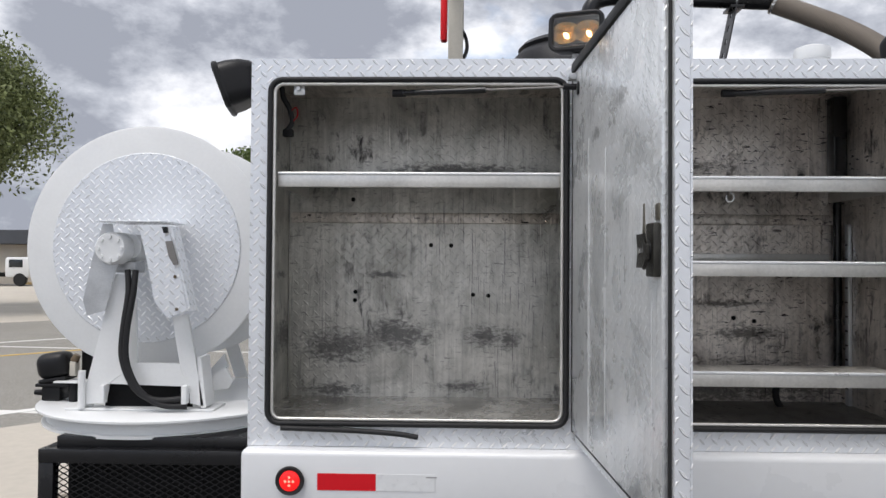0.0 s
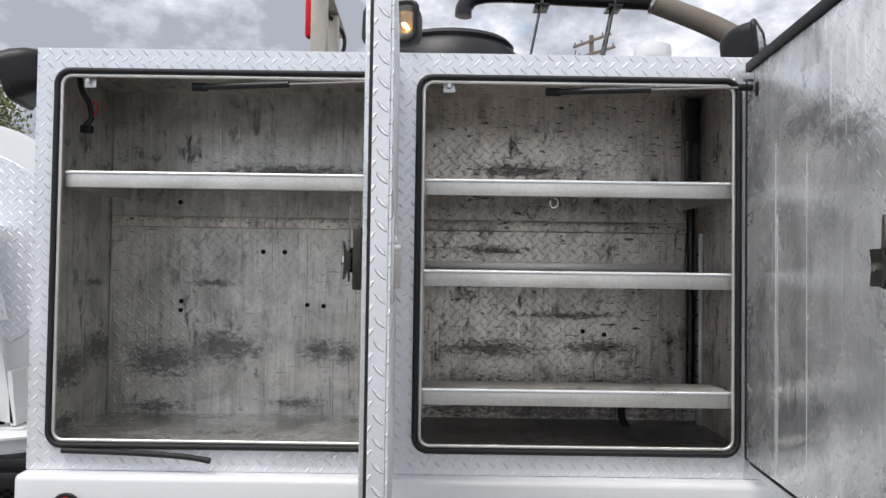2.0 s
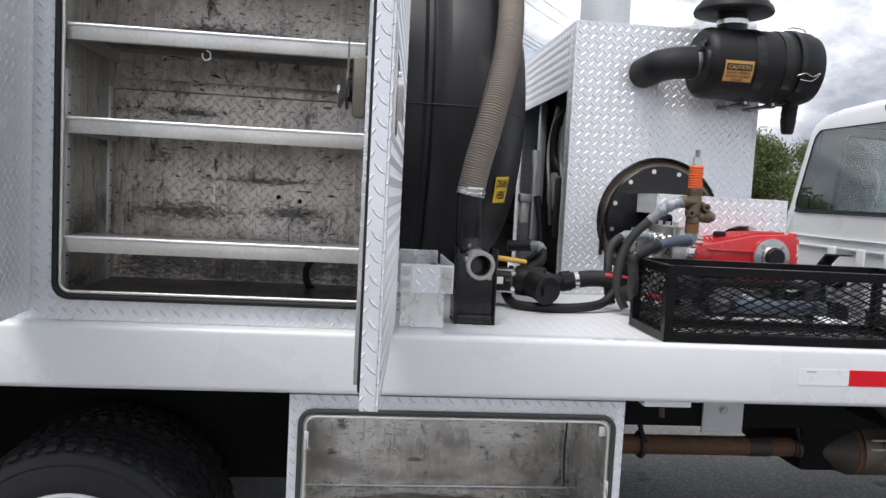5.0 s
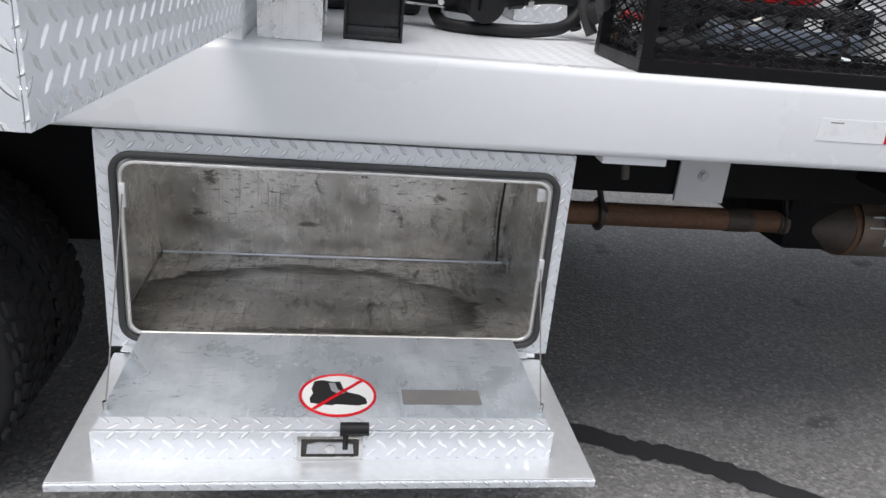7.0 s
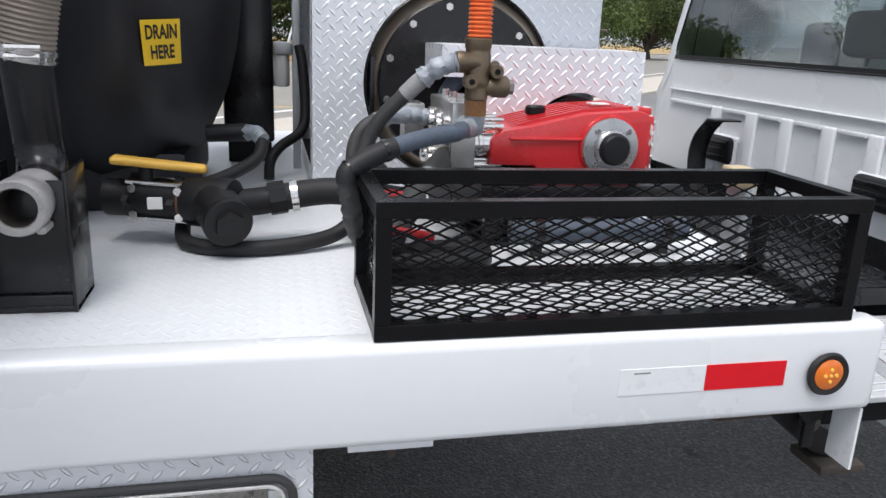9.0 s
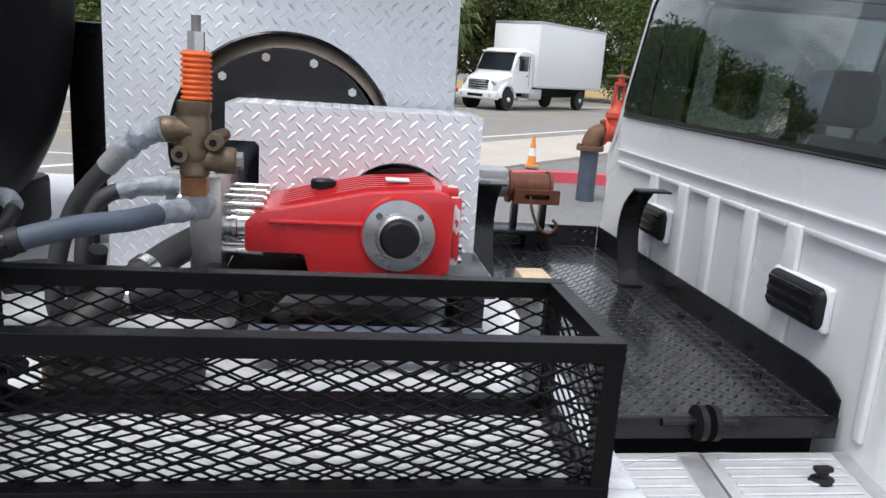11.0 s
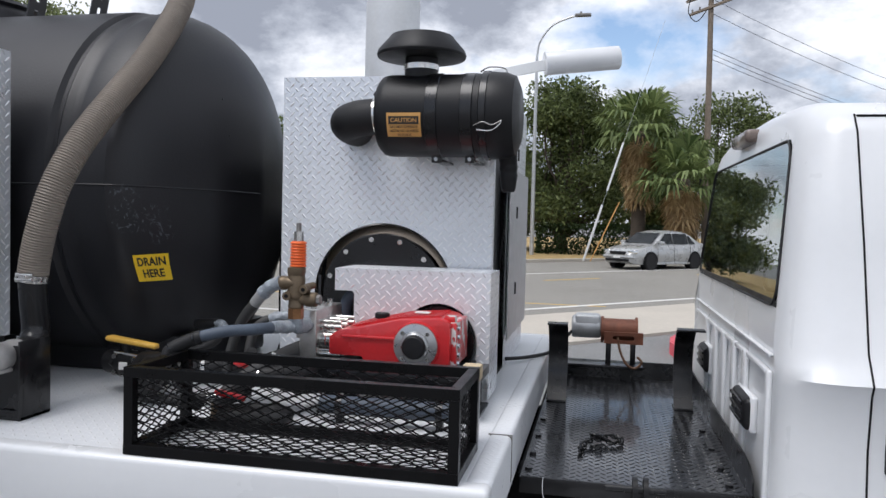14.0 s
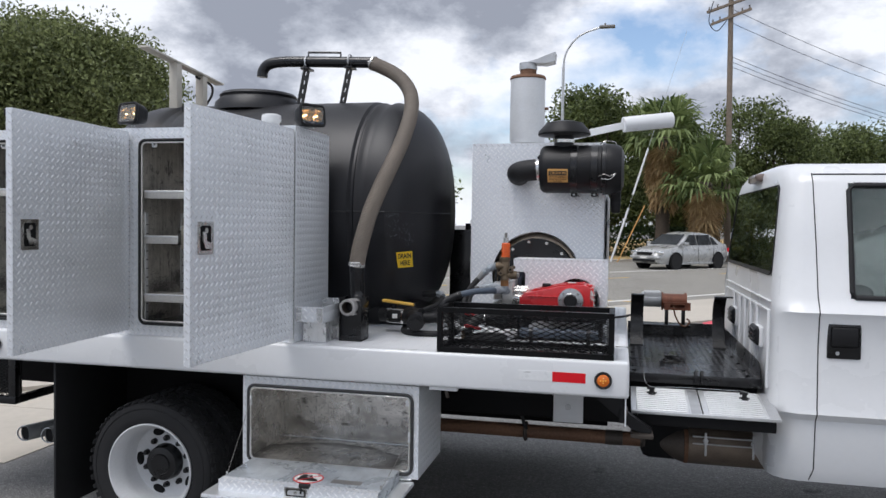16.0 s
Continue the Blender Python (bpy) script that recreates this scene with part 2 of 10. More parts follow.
LINER = worn_metal("worn_aluminium_liner", (0.28, 0.275, 0.25), (0.53, 0.52, 0.482), (0.77, 0.75, 0.70), 1.0, rough=0.36, grime=(0.085, 0.082, 0.086), metal=0.72, marks=0.55, spots=((0.40, 1.41, 0.19, 0.085), (0.38, 1.43, 0.13, 0.07), (0.70, 1.41, 0.11, 0.06), (0.18, 1.37, 0.20, 0.10), (0.62, 1.235, 0.14, 0.03), (0.6, 1.985, 0.40, 0.04), (0.17, 1.22, 0.16, 0.04), (0.78, 1.40, 0.06, 0.06), (0.35, 1.62, 0.12, 0.02)))
# spots near z 1.25 paint in the shade below the lowest shelf
LINER_DARK = worn_metal("grimy_shaded_liner", (0.31, 0.28, 0.25), (0.70, 0.645, 0.59), (0.95, 0.89, 0.82), 1.0, rough=0.34, grime=(0.035, 0.032, 0.03), metal=0.65, marks=1.5, plate=2.2, spots=((1.25, 1.42, 0.3, 0.05), (1.6, 1.43, 0.2, 0.04), (1.25, 1.74, 0.2, 0.025), (1.5, 1.53, 0.3, 0.02), (1.25, 1.26, 0.4, 0.13), (1.6, 1.26, 0.45, 0.13), (1.45, 1.24, 0.6, 0.12), (1.15, 1.24, 0.2, 0.1), (1.78, 1.25, 0.2, 0.1), (1.35, 2.0, 0.3, 0.04)))
LINER_BOX = worn_metal("scuffed_aluminium_liner", (0.27, 0.25, 0.22), (0.57, 0.545, 0.505), (0.88, 0.85, 0.80), 0.9, (1.6, 5, 1), 0.24, (0.05, 0.043, 0.035), ((2.1, 0.02, 0.5, 0.03), (1.80, 0.86, 0.05, 0.035), (1.86, 0.84, 0.04, 0.02), (1.79, 0.72, 0.035, 0.03), (1.76, 0.62, 0.04, 0.02), (2.05, 0.60, 0.05, 0.012), (2.40, 0.69, 0.03, 0.02)), 0.78, ((2.04, 0.13, 0.45, 0.27),), plate=0.35)
DOOR_SKIN = worn_metal("door_inner_aluminium", (0.50, 0.515, 0.52), (0.72, 0.74, 0.745), (0.86, 0.87, 0.87), 0.55, (6, 0.8, 1), 0.27, (0.15, 0.15, 0.145), ((0.55, 2.02, 0.10, 0.03), (0.32, 1.98, 0.08, 0.03)), 0.45, (), 0.4, 0.35)
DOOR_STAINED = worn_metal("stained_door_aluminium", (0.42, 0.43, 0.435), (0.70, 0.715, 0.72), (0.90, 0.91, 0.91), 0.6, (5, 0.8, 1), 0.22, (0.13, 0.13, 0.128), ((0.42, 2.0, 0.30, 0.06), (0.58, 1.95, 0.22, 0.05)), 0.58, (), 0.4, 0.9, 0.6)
# near-black: grease, and the shade under the lowest shelf put into the colour
LINER_GREASE_SHADE = worn_metal("greasy_shaded_floor", (0.05, 0.048, 0.042), (0.10, 0.095, 0.085), (0.26, 0.25, 0.23), 1.0, (3, 3, 1), 0.34, (0.015, 0.014, 0.013))
SHELF_GRIMY = worn_metal("grimy_shelf_aluminium", (0.26, 0.245, 0.22), (0.50, 0.48, 0.44), (0.66, 0.64, 0.60), 1.0, (2, 2, 1), 0.36, (0.03, 0.028, 0.026), ((1.30, 0.30, 0.45, 0.17), (1.62, 0.32, 0.42, 0.17), (1.45, 0.36, 0.6, 0.14), (1.75, 0.28, 0.2, 0.12), (1.12, 0.28, 0.16, 0.14)))
BRACKET_ALU = worn_metal("scuffed_bracket_aluminium", (0.50, 0.50, 0.49), (0.74, 0.74, 0.735), (0.94, 0.94, 0.94), 0.5, (2, 3, 1), 0.24, (0.12, 0.115, 0.11), (), 0.7, (), 0.5, 0.4, 0.0)
ALU = plain("mill_aluminium", (0.74, 0.75, 0.755), 0.34, 0.6, 0, 0.12, 5, 0.0003)
ALU_SHELF = plain("shelf_aluminium", (0.66, 0.645, 0.61), 0.36, 0.7, 0, 0.2, 7, 0.0003)
STEEL = plain("stainless_steel", (0.62, 0.61, 0.59), 0.22, 1.0, 0, 0.15, 12)
GALV = plain("galvanised_steel", (0.52, 0.53, 0.54), 0.45, 0.7, 0, 0.2, 14)
SILVER_PAINT = plain("silver_pipe_paint", (0.55, 0.56, 0.57), 0.4, 0.3, 0, 0.1, 5)
BLACK = plain("black_gloss_paint", (0.006, 0.006, 0.007), 0.28, 0, 0.15, 0.3, 6, 0, 0.4)
BASKET = plain("black_basket_paint", (0.004, 0.004, 0.0045), 0.3, 0, 0, 0.3, 10, 0.0005, 0.2)
BLACK_MATT = plain("black_plastic", (0.008, 0.008, 0.009), 0.45, 0, 0, 0.3, 8, 0.0004, 0.3)
RUBBER = plain("black_rubber", (0.012, 0.012, 0.013), 0.6, 0, 0, 0.3, 12, 0.0004, 0.4)
TYRE = plain("tyre_rubber", (0.02, 0.02, 0.021), 0.78, 0, 0, 0.3, 18, 0.0006, 0.3)
# near-black for chassis parts; also stands in for shade in gaps and recesses
SHADOW = plain("chassis_and_shade_black", (0.006, 0.006, 0.0065), 0.75, 0, 0, 0.4, 6, 0, 0.2)
HOSE_GREY = plain("hose_cover_grey", (0.062, 0.080, 0.108), 0.6, 0, 0, 0.3, 10)
TAPE = plain("clear_wrap_tape", (0.27, 0.30, 0.33), 0.38, 0, 0.3, 0.45, 30, 0.0015)
TAN = plain("tan_suction_hose", (0.20, 0.17, 0.14), 0.55, 0, 0, 0.18, 8)
RED = plain("red_pump_enamel", (0.52, 0.018, 0.022), 0.3, 0, 0.3, 0.14, 6, 0.0003)
def chipped_red():
    k = Mat("chipped_red_enamel", (0.52, 0.018, 0.022), 0.35, 0, 0.2)
    v = k.tex("UV")
    gone = k.ramp(k.noise(k.tex("UV", (1, 0.6, 1)), 26, 5, 0.6, 0.5), (0.54, 0.0), (0.565, 1.0))
    k.set("Base Color", k.mix(gone, k.ramp(k.noise(v, 8, 4), (0.3, (0.46, 0.016, 0.02)), (0.7, (0.58, 0.022, 0.026))), (0.60, 0.57, 0.55)))
    k.bump(k.math("SUBTRACT", 1.0, gone), 0.0006)
    return k.m


RUBBER_GREY = plain("greyed_rubber", (0.034, 0.034, 0.034), 0.6, 0, 0, 0.3, 12, 0.0004)
RED_CHIPPED = chipped_red()
STAY_GREY = plain("dark_stay_paint", (0.03, 0.03, 0.032), 0.45, 0, 0, 0.2, 20)
LATCH_DARK = plain("oily_dark_zinc", (0.045, 0.043, 0.037), 0.35, 0.6, 0, 0.4, 40, 0.0006)
LATCH_TAN = plain("passivated_zinc", (0.17, 0.155, 0.125), 0.38, 0.7, 0, 0.3, 18, 0.0004)
RED_VALVE = plain("red_valve_paint", (0.46, 0.055, 0.025), 0.5, 0, 0, 0.25, 3)
BRONZE = plain("oxidised_brass", (0.155, 0.115, 0.075), 0.48, 0.6, 0, 0.3, 16, 0.0004)
COPPER = plain("oiled_copper_fitting", (0.30, 0.15, 0.07), 0.35, 0.8, 0, 0.35, 14)
ORANGE = plain("orange_spring_cap", (0.78, 0.14, 0.03), 0.4, 0, 0, 0.1, 10)
YELLOW = plain("yellow_handle_vinyl", (0.72, 0.42, 0.07), 0.45, 0, 0, 0.12, 10)
STICKER_YELLOW = plain("yellow_vinyl", (0.85, 0.55, 0.02), 0.4, 0, 0, 0.04, 10)
STICKER_OCHRE = plain("ochre_vinyl", (0.62, 0.33, 0.10), 0.45, 0, 0, 0.1, 12)
INK = plain("black_ink", (0.014, 0.014, 0.014), 0.5, 0, 0, 0.1, 12)
RED_TAPE = plain("red_reflective_tape", (0.62, 0.006, 0.014), 0.4, 0, 0, 0.05, 40, 0, 0.3)
WHITE_TAPE = plain("white_reflective_tape", (0.70, 0.71, 0.715), 0.3, 0, 0.2, 0.06, 40)
WHITE_VINYL = plain("white_vinyl", (0.78, 0.77, 0.74), 0.4, 0, 0, 0.06, 20)
RUST = plain("rusty_exhaust_steel", (0.16, 0.085, 0.05), 0.7, 0.3, 0, 0.45, 5, 0.0008)
RUST_DARK = plain("burnt_exhaust_steel", (0.075, 0.062, 0.052), 0.6, 0.4, 0, 0.4, 6, 0.0006)
DULL_CAST = plain("dull_cast_aluminium", (0.36, 0.35, 0.34), 0.55, 0.4, 0, 0.25, 18, 0.0006)
CAST = plain("cast_aluminium_housing", (0.34, 0.28, 0.22), 0.5, 0.5, 0, 0.25, 10, 0.0006)
GASKET = plain("grey_tape", (0.28, 0.28, 0.28), 0.5, 0, 0, 0.3, 14)
RIM_PAINT = plain("white_rim_paint", (0.56, 0.57, 0.58), 0.4, 0, 0.1, 0.08, 5)
PAN_SKIN = worn_metal("bright_pan_aluminium", (0.42, 0.46, 0.49), (0.56, 0.60, 0.635), (0.74, 0.78, 0.81), 0.35, (3, 1.2, 1), 0.28, (0.2, 0.2, 0.2), plate=0.0)
WINCH_RED = plain("rusty_winch_drum", (0.17, 0.062, 0.035), 0.55, 0.3, 0, 0.4, 30, 0.0006)
TRIM_GREY = plain("pewter_trim", (0.20, 0.19, 0.18), 0.5, 0.2, 0, 0.2, 10)


def tank_plastic():
    k = Mat("black_polyethylene", (0.006, 0.006, 0.008), 0.45, 0, 0, 0.45)
    v = k.tex("Object")
    big, fine = k.noise(v, 1.8, 6, 0.6), k.noise(v, 120, 2)
    scuff = k.math("MULTIPLY", k.ramp(k.noise(k.tex("Object", (5, 5, 1.5)), 6, 8, 0.75, 1.2), (0.66, 0.0), (0.75, 1.0)), k.ramp(k.noise(v, 2.2, 2), (0.55, 0.0), (0.68, 1.0)))
    for at, wide in (((1.0, -0.60, 0.58), (0.07, 0.2, 0.05)), ((1.06, -0.565, 0.55), (0.03, 0.2, 0.08)), ((0.98, -0.62, 0.66), (0.05, 0.2, 0.05)), ((1.0, -0.6, 0.62), (0.10, 0.2, 0.02))):
        s = k.n.new("ShaderNodeMapping")
        s.vector_type = "POINT"
        s.inputs["Location"].default_value = tuple(-p / q for p, q in zip(at, wide))
        s.inputs["Scale"].default_value = tuple(1 / q for q in wide)
        c = k.n.new("ShaderNodeTexCoord")
        k.l.new(c.outputs["Object"], s.inputs["Vector"])
        g = k.n.new("ShaderNodeTexGradient")
        g.gradient_type = "SPHERICAL"
        k.l.new(s.outputs[0], g.inputs["Vector"])
        streak = k.ramp(k.noise(k.tex("Object", (2.0, 1, 1.2)), 21, 7, 0.7, 2.2), (0.56, 0.0), (0.62, 1.0))
        scuff = k.math("MAXIMUM", scuff, k.math("MULTIPLY", streak, k.ramp(g.outputs["Fac"], (0.0, 0.0), (0.5, 1.0))))
    k.set("Base Color", k.mix(k.math("MULTIPLY", scuff, 0.5), k.ramp(big, (0.3, (0.006, 0.006, 0.0075)), (0.7, (0.011, 0.011, 0.014))), (0.16, 0.17, 0.2)))
    k.set("Roughness", k.ramp(big, (0.3, 0.4), (0.7, 0.52)))
    k.bump(fine, 0.0006, 0.7)
    return k.m


TANK = tank_plastic()


def glass(name, tint, rough=0.0, ior=1.6):
    k = Mat(name, tint, rough)
    k.set("Transmission Weight", 1.0)
    k.b.inputs["IOR"].default_value = ior
    return k.m


GLASS = glass("tinted_cab_glass", (0.40, 0.48, 0.45), 0.0, 1.82)
GLASS_CLEAR = glass("clear_lens", (0.9, 0.9, 0.88), 0.03)
GLASS_CAR = plain("dark_car_glass", (0.02, 0.025, 0.028), 0.08, 0, 0, 0.05, 2)


def glow(name, color, strength):
    k = Mat(name, color, 0.3)
    k.b.inputs["Emission Color"].default_value = (*color, 1)
    k.b.inputs["Emission Strength"].default_value = strength
    return k.m


FILAMENT = glow("lit_bulb", (1.0, 0.68, 0.32), 8.0)
REFLECTOR = plain("lamp_reflector", (0.80, 0.62, 0.38), 0.13, 1.0, 0, 0.35, 45, 0.012)
LED_RED = glow("lit_red_lens", (0.75, 0.01, 0.01), 0.55)
LED_HOT = glow("lit_red_diode", (1.0, 0.14, 0.10), 2.2)
AMBER = plain("amber_lens", (0.66, 0.15, 0.008), 0.2, 0, 0.5, 0.15, 40)
AMBER_HOT = plain("amber_facet", (1.0, 0.5, 0.08), 0.15, 0, 0.5, 0.1, 40)


def asphalt(name, color, vary):
    k = Mat(name, color, 0.85)
    v = k.tex("Object")
    big, mid, stone = k.noise(v, 0.35, 6, 0.6), k.noise(v, 4.0, 5, 0.6), k.voronoi(v, 80)
    base = k.ramp(k.math("ADD", k.math("MULTIPLY", big, 0.6), k.math("MULTIPLY", mid, 0.4)), (0.3, tuple(c * (1 - vary) for c in color)), (0.7, tuple(c * (1 + vary) for c in color)))
    grit = k.n.new("ShaderNodeTexVoronoi")
    grit.inputs["Scale"].default_value = 75
    k.l.new(v, grit.inputs["Vector"])
    s = k.n.new("ShaderNodeSeparateXYZ")
    k.l.new(grit.outputs["Color"], s.inputs[0])
    base = k.mix(1.0, base, k.ramp(s.outputs["X"], (0.0, 0.74), (0.6, 1.0), (1.0, 1.3)), "MULTIPLY")
    fleck = k.math("MULTIPLY", k.ramp(s.outputs["Y"], (0.88, 0.0), (0.93, 1.0)), k.ramp(grit.outputs["Distance"], (0.3, 1.0), (0.5, 0.0)))
    spot = k.ramp(k.noise(v, 3.4, 3, 0.5), (0.69, 0.0), (0.77, 1.0))
    base = k.mix(k.math("MULTIPLY", spot, 0.7), base, (0.018, 0.018, 0.019))
    chip = k.math("MAXIMUM", k.ramp(k.noise(v, 9.0, 3, 0.6), (0.715, 0.0), (0.73, 1.0)), k.ramp(k.noise(v, 30.0, 2, 0.5), (0.725, 0.0), (0.745, 1.0)))
    base = k.mix(k.math("MULTIPLY", chip, 0.7), base, (0.42, 0.42, 0.42))
    k.set("Base Color", k.mix(k.math("MULTIPLY", fleck, 0.8), base, (0.34, 0.33, 0.31)))
    k.set("Roughness", k.ramp(mid, (0.3, 0.72), (0.7, 0.92)))
    k.bump(k.math("ADD", stone, k.math("MULTIPLY", mid, 0.3)), 0.006, 0.9)
    return k.m


ASPHALT = asphalt("lot_asphalt", (0.172, 0.170, 0.166), 0.3)
ASPHALT_LIT = asphalt("lit_asphalt", (0.19, 0.19, 0.187), 0.2)
ROAD = asphalt("worn_road_asphalt", (0.245, 0.232, 0.205), 0.15)
CONCRETE = plain("pavement_concrete", (0.46, 0.42, 0.36), 0.85, 0, 0, 0.12, 0.8, 0.002)
KERB_RED = plain("red_kerb_paint", (0.62, 0.085, 0.11), 0.7, 0, 0, 0.18, 2.0, 0.001)
LINE_WHITE = plain("white_road_paint", (0.66, 0.65, 0.62), 0.75, 0, 0, 0.12, 2.5, 0.001)
LINE_YELLOW = plain("yellow_road_paint", (0.55, 0.36, 0.08), 0.75, 0, 0, 0.15, 2.5)
DRY_GRASS = plain("dry_grass_verge", (0.34, 0.24, 0.10), 0.95, 0, 0, 0.35, 1.5, 0.02)
WALL_TAN = plain("tan_render", (0.50, 0.45, 0.38), 0.85, 0, 0, 0.1, 0.7)
ROOF_DARK = plain("dark_fascia", (0.06, 0.065, 0.075), 0.6, 0, 0, 0.2, 0.7)
WOOD_POLE = plain("weathered_pole_wood", (0.20, 0.16, 0.125), 0.85, 0, 0, 0.3, 6, 0.004)
BARK = plain("grey_bark", (0.085, 0.066, 0.05), 0.9, 0, 0, 0.35, 7, 0.01)
CAR_SILVER = plain("silver_car_paint", (0.42, 0.425, 0.42), 0.28, 0.35, 0.5, 0.015, 3)
CONE_ORANGE = plain("faded_cone_orange", (0.75, 0.28, 0.05), 0.6, 0, 0, 0.15, 8)
CHROME = plain("chrome", (0.75, 0.75, 0.74), 0.12, 1.0, 0, 0.06, 12)
SEAT = plain("grey_seat_cloth", (0.16, 0.165, 0.17), 0.9, 0, 0, 0.2, 20)


def leaves(name, lo, hi, through=0.35):
    k = Mat(name, hi, 0.55, 0, 0, 0.3)
    n = k.n.new("ShaderNodeNewGeometry")
    tone = k.ramp(n.outputs["Random Per Island"], (0.0, lo), (1.0, hi))
    k.set("Base Color", tone)
    thin = k.n.new("ShaderNodeBsdfTranslucent")
    k.l.new(tone, thin.inputs["Color"])
    both = k.n.new("ShaderNodeMixShader")
    both.inputs[0].default_value = through
    k.l.new(k.b.outputs[0], both.inputs[1])
    k.l.new(thin.outputs[0], both.inputs[2])
    k.l.new(both.outputs[0], k.n["Material Output"].inputs["Surface"])
    return k.m


LEAF_PALE = leaves("dry_oak_leaves", (0.06, 0.075, 0.03), (0.27, 0.31, 0.13))
LEAF = leaves("oak_leaves", (0.034, 0.050, 0.016), (0.185, 0.225, 0.08))
LEAF_LIGHT = leaves("pale_leaves", (0.035, 0.06, 0.014), (0.17, 0.225, 0.065))
HEDGE = leaves("hedge_leaves", (0.015, 0.028, 0.010), (0.045, 0.075, 0.022))
FROND = leaves("palm_frond", (0.06, 0.095, 0.028), (0.25, 0.31, 0.12))
FROND_DRY = leaves("dead_palm_frond", (0.28, 0.18, 0.085), (0.58, 0.42, 0.22))

# ---- building tools ----
BASE = {}


def thing(name, at, label, category, group="", kind=""):
    ob = new(name)
    ob.location = at
    ob.empty_display_size = 0.1
    BASE[ob] = Vector(at)
    return tagged(ob, label, category, group, kind)


def box_uv(bm):
    uv = bm.loops.layers.uv.verify()
    for f in bm.faces:
        n = f.normal
        ax, ay, az = abs(n.x), abs(n.y), abs(n.z)
        for lo in f.loops:
            c = lo.vert.co
            lo[uv].uv = (c.y, c.z) if ax >= ay and ax >= az else ((c.x, c.z) if ay >= az else (c.x, c.y))


def finish(name, bm, material, base, smooth, m):
    bm.normal_update()
    box_uv(bm)
    if m is not None:
        bm.transform(m)
    bmesh.ops.translate(bm, verts=bm.verts, vec=-base)
    me = bpy.data.meshes.new(name)
    bm.to_mesh(me)
    bm.free()
    for mat in material if isinstance(material, (list, tuple)) else (material,):
        me.materials.append(mat)
    if smooth:
        for p in me.polygons:
            p.use_smooth = True
        me.set_sharp_from_angle(angle=radians(38))
    return me


def part(name, bm, material, parent, label="", smooth=True, m=None):
    """Links a bmesh, built in world places, as one mesh object under a thing or a part."""
    base = BASE[parent]
    ob = new(name, finish(name, bm, material, base, smooth, m))
    ob.parent = parent
    BASE[ob] = base
    return tagged(ob, label)


def solid(name, bm, material, label, category, group="", kind="", smooth=True, m=None, at=None):
    """A thing or a piece of the setting that is one mesh."""
    base = Vector(at) if at else Vector((0, 0, 0))
    ob = new(name, finish(name, bm, material, base, smooth, m))
    ob.location = base
    BASE[ob] = base
    return tagged(ob, label, category, group, kind)


def B():
    return bmesh.new()


def box(bm, x0, x1, y0, y1, z0, z1, bevel=0.0, seg=2):
    vs = bmesh.ops.create_cube(bm, size=1.0, matrix=Matrix.Translation(((x0 + x1) / 2, (y0 + y1) / 2, (z0 + z1) / 2)) @ Matrix.Diagonal((abs(x1 - x0), abs(y1 - y0), abs(z1 - z0), 1)))["verts"]
    if bevel:
        edges = list({e for v in vs for e in v.link_edges})
        bmesh.ops.bevel(bm, geom=edges, offset=bevel, segments=seg, profile=0.5, affect="EDGES")
    return bm


def along(p0, p1):
    p0, p1 = Vector(p0), Vector(p1)
    d = p1 - p0
    return Matrix.Translation((p0 + p1) / 2) @ d.to_track_quat("Z", "Y").to_matrix().to_4x4(), d.length


def cyl(bm, p0, p1, r0, r1=None, seg=24, bevel=0.0):
    m, length = along(p0, p1)
    vs = bmesh.ops.create_cone(bm, cap_ends=True, segments=seg, radius1=r0, radius2=r0 if r1 is None else r1, depth=length, matrix=m)["verts"]
    if bevel:
        edges = [e for e in {e for v in vs for e in v.link_edges} if len([f for f in e.link_faces if len(f.verts) > 4]) == 1]
        bmesh.ops.bevel(bm, geom=edges, offset=bevel, segments=2, profile=0.5, affect="EDGES")
    return bm


def bar(bm, p0, p1, w, h, bevel=0.0):
    """A square bar from p0 to p1."""
    m, length = along(p0, p1)
    vs = bmesh.ops.create_cube(bm, size=1.0, matrix=m @ Matrix.Diagonal((w, h, length, 1)))["verts"]
    if bevel:
        bmesh.ops.bevel(bm, geom=list({e for v in vs for e in v.link_edges}), offset=bevel, segments=1, profile=0.5, affect="EDGES")
    return bm


def spline(pts, n=8, closed=False):
    """Catmull-Rom points through pts."""
    p = [Vector(q) for q in pts]
    out = []
    count = len(p) if closed else len(p) - 1
    for i in range(count):
        if closed:
            a, b, c, d = (p[(i + k) % len(p)] for k in (-1, 0, 1, 2))
        else:
            a, b, c, d = p[max(i - 1, 0)], p[i], p[i + 1], p[min(i + 2, len(p) - 1)]
        for k in range(n):
            t = k / n
            out.append(0.5 * ((2 * b) + (c - a) * t + (2 * a - 5 * b + 4 * c - d) * t * t + (3 * b - a - 3 * c + d) * t ** 3))
    if not closed:
        out.append(p[-1])
    return out


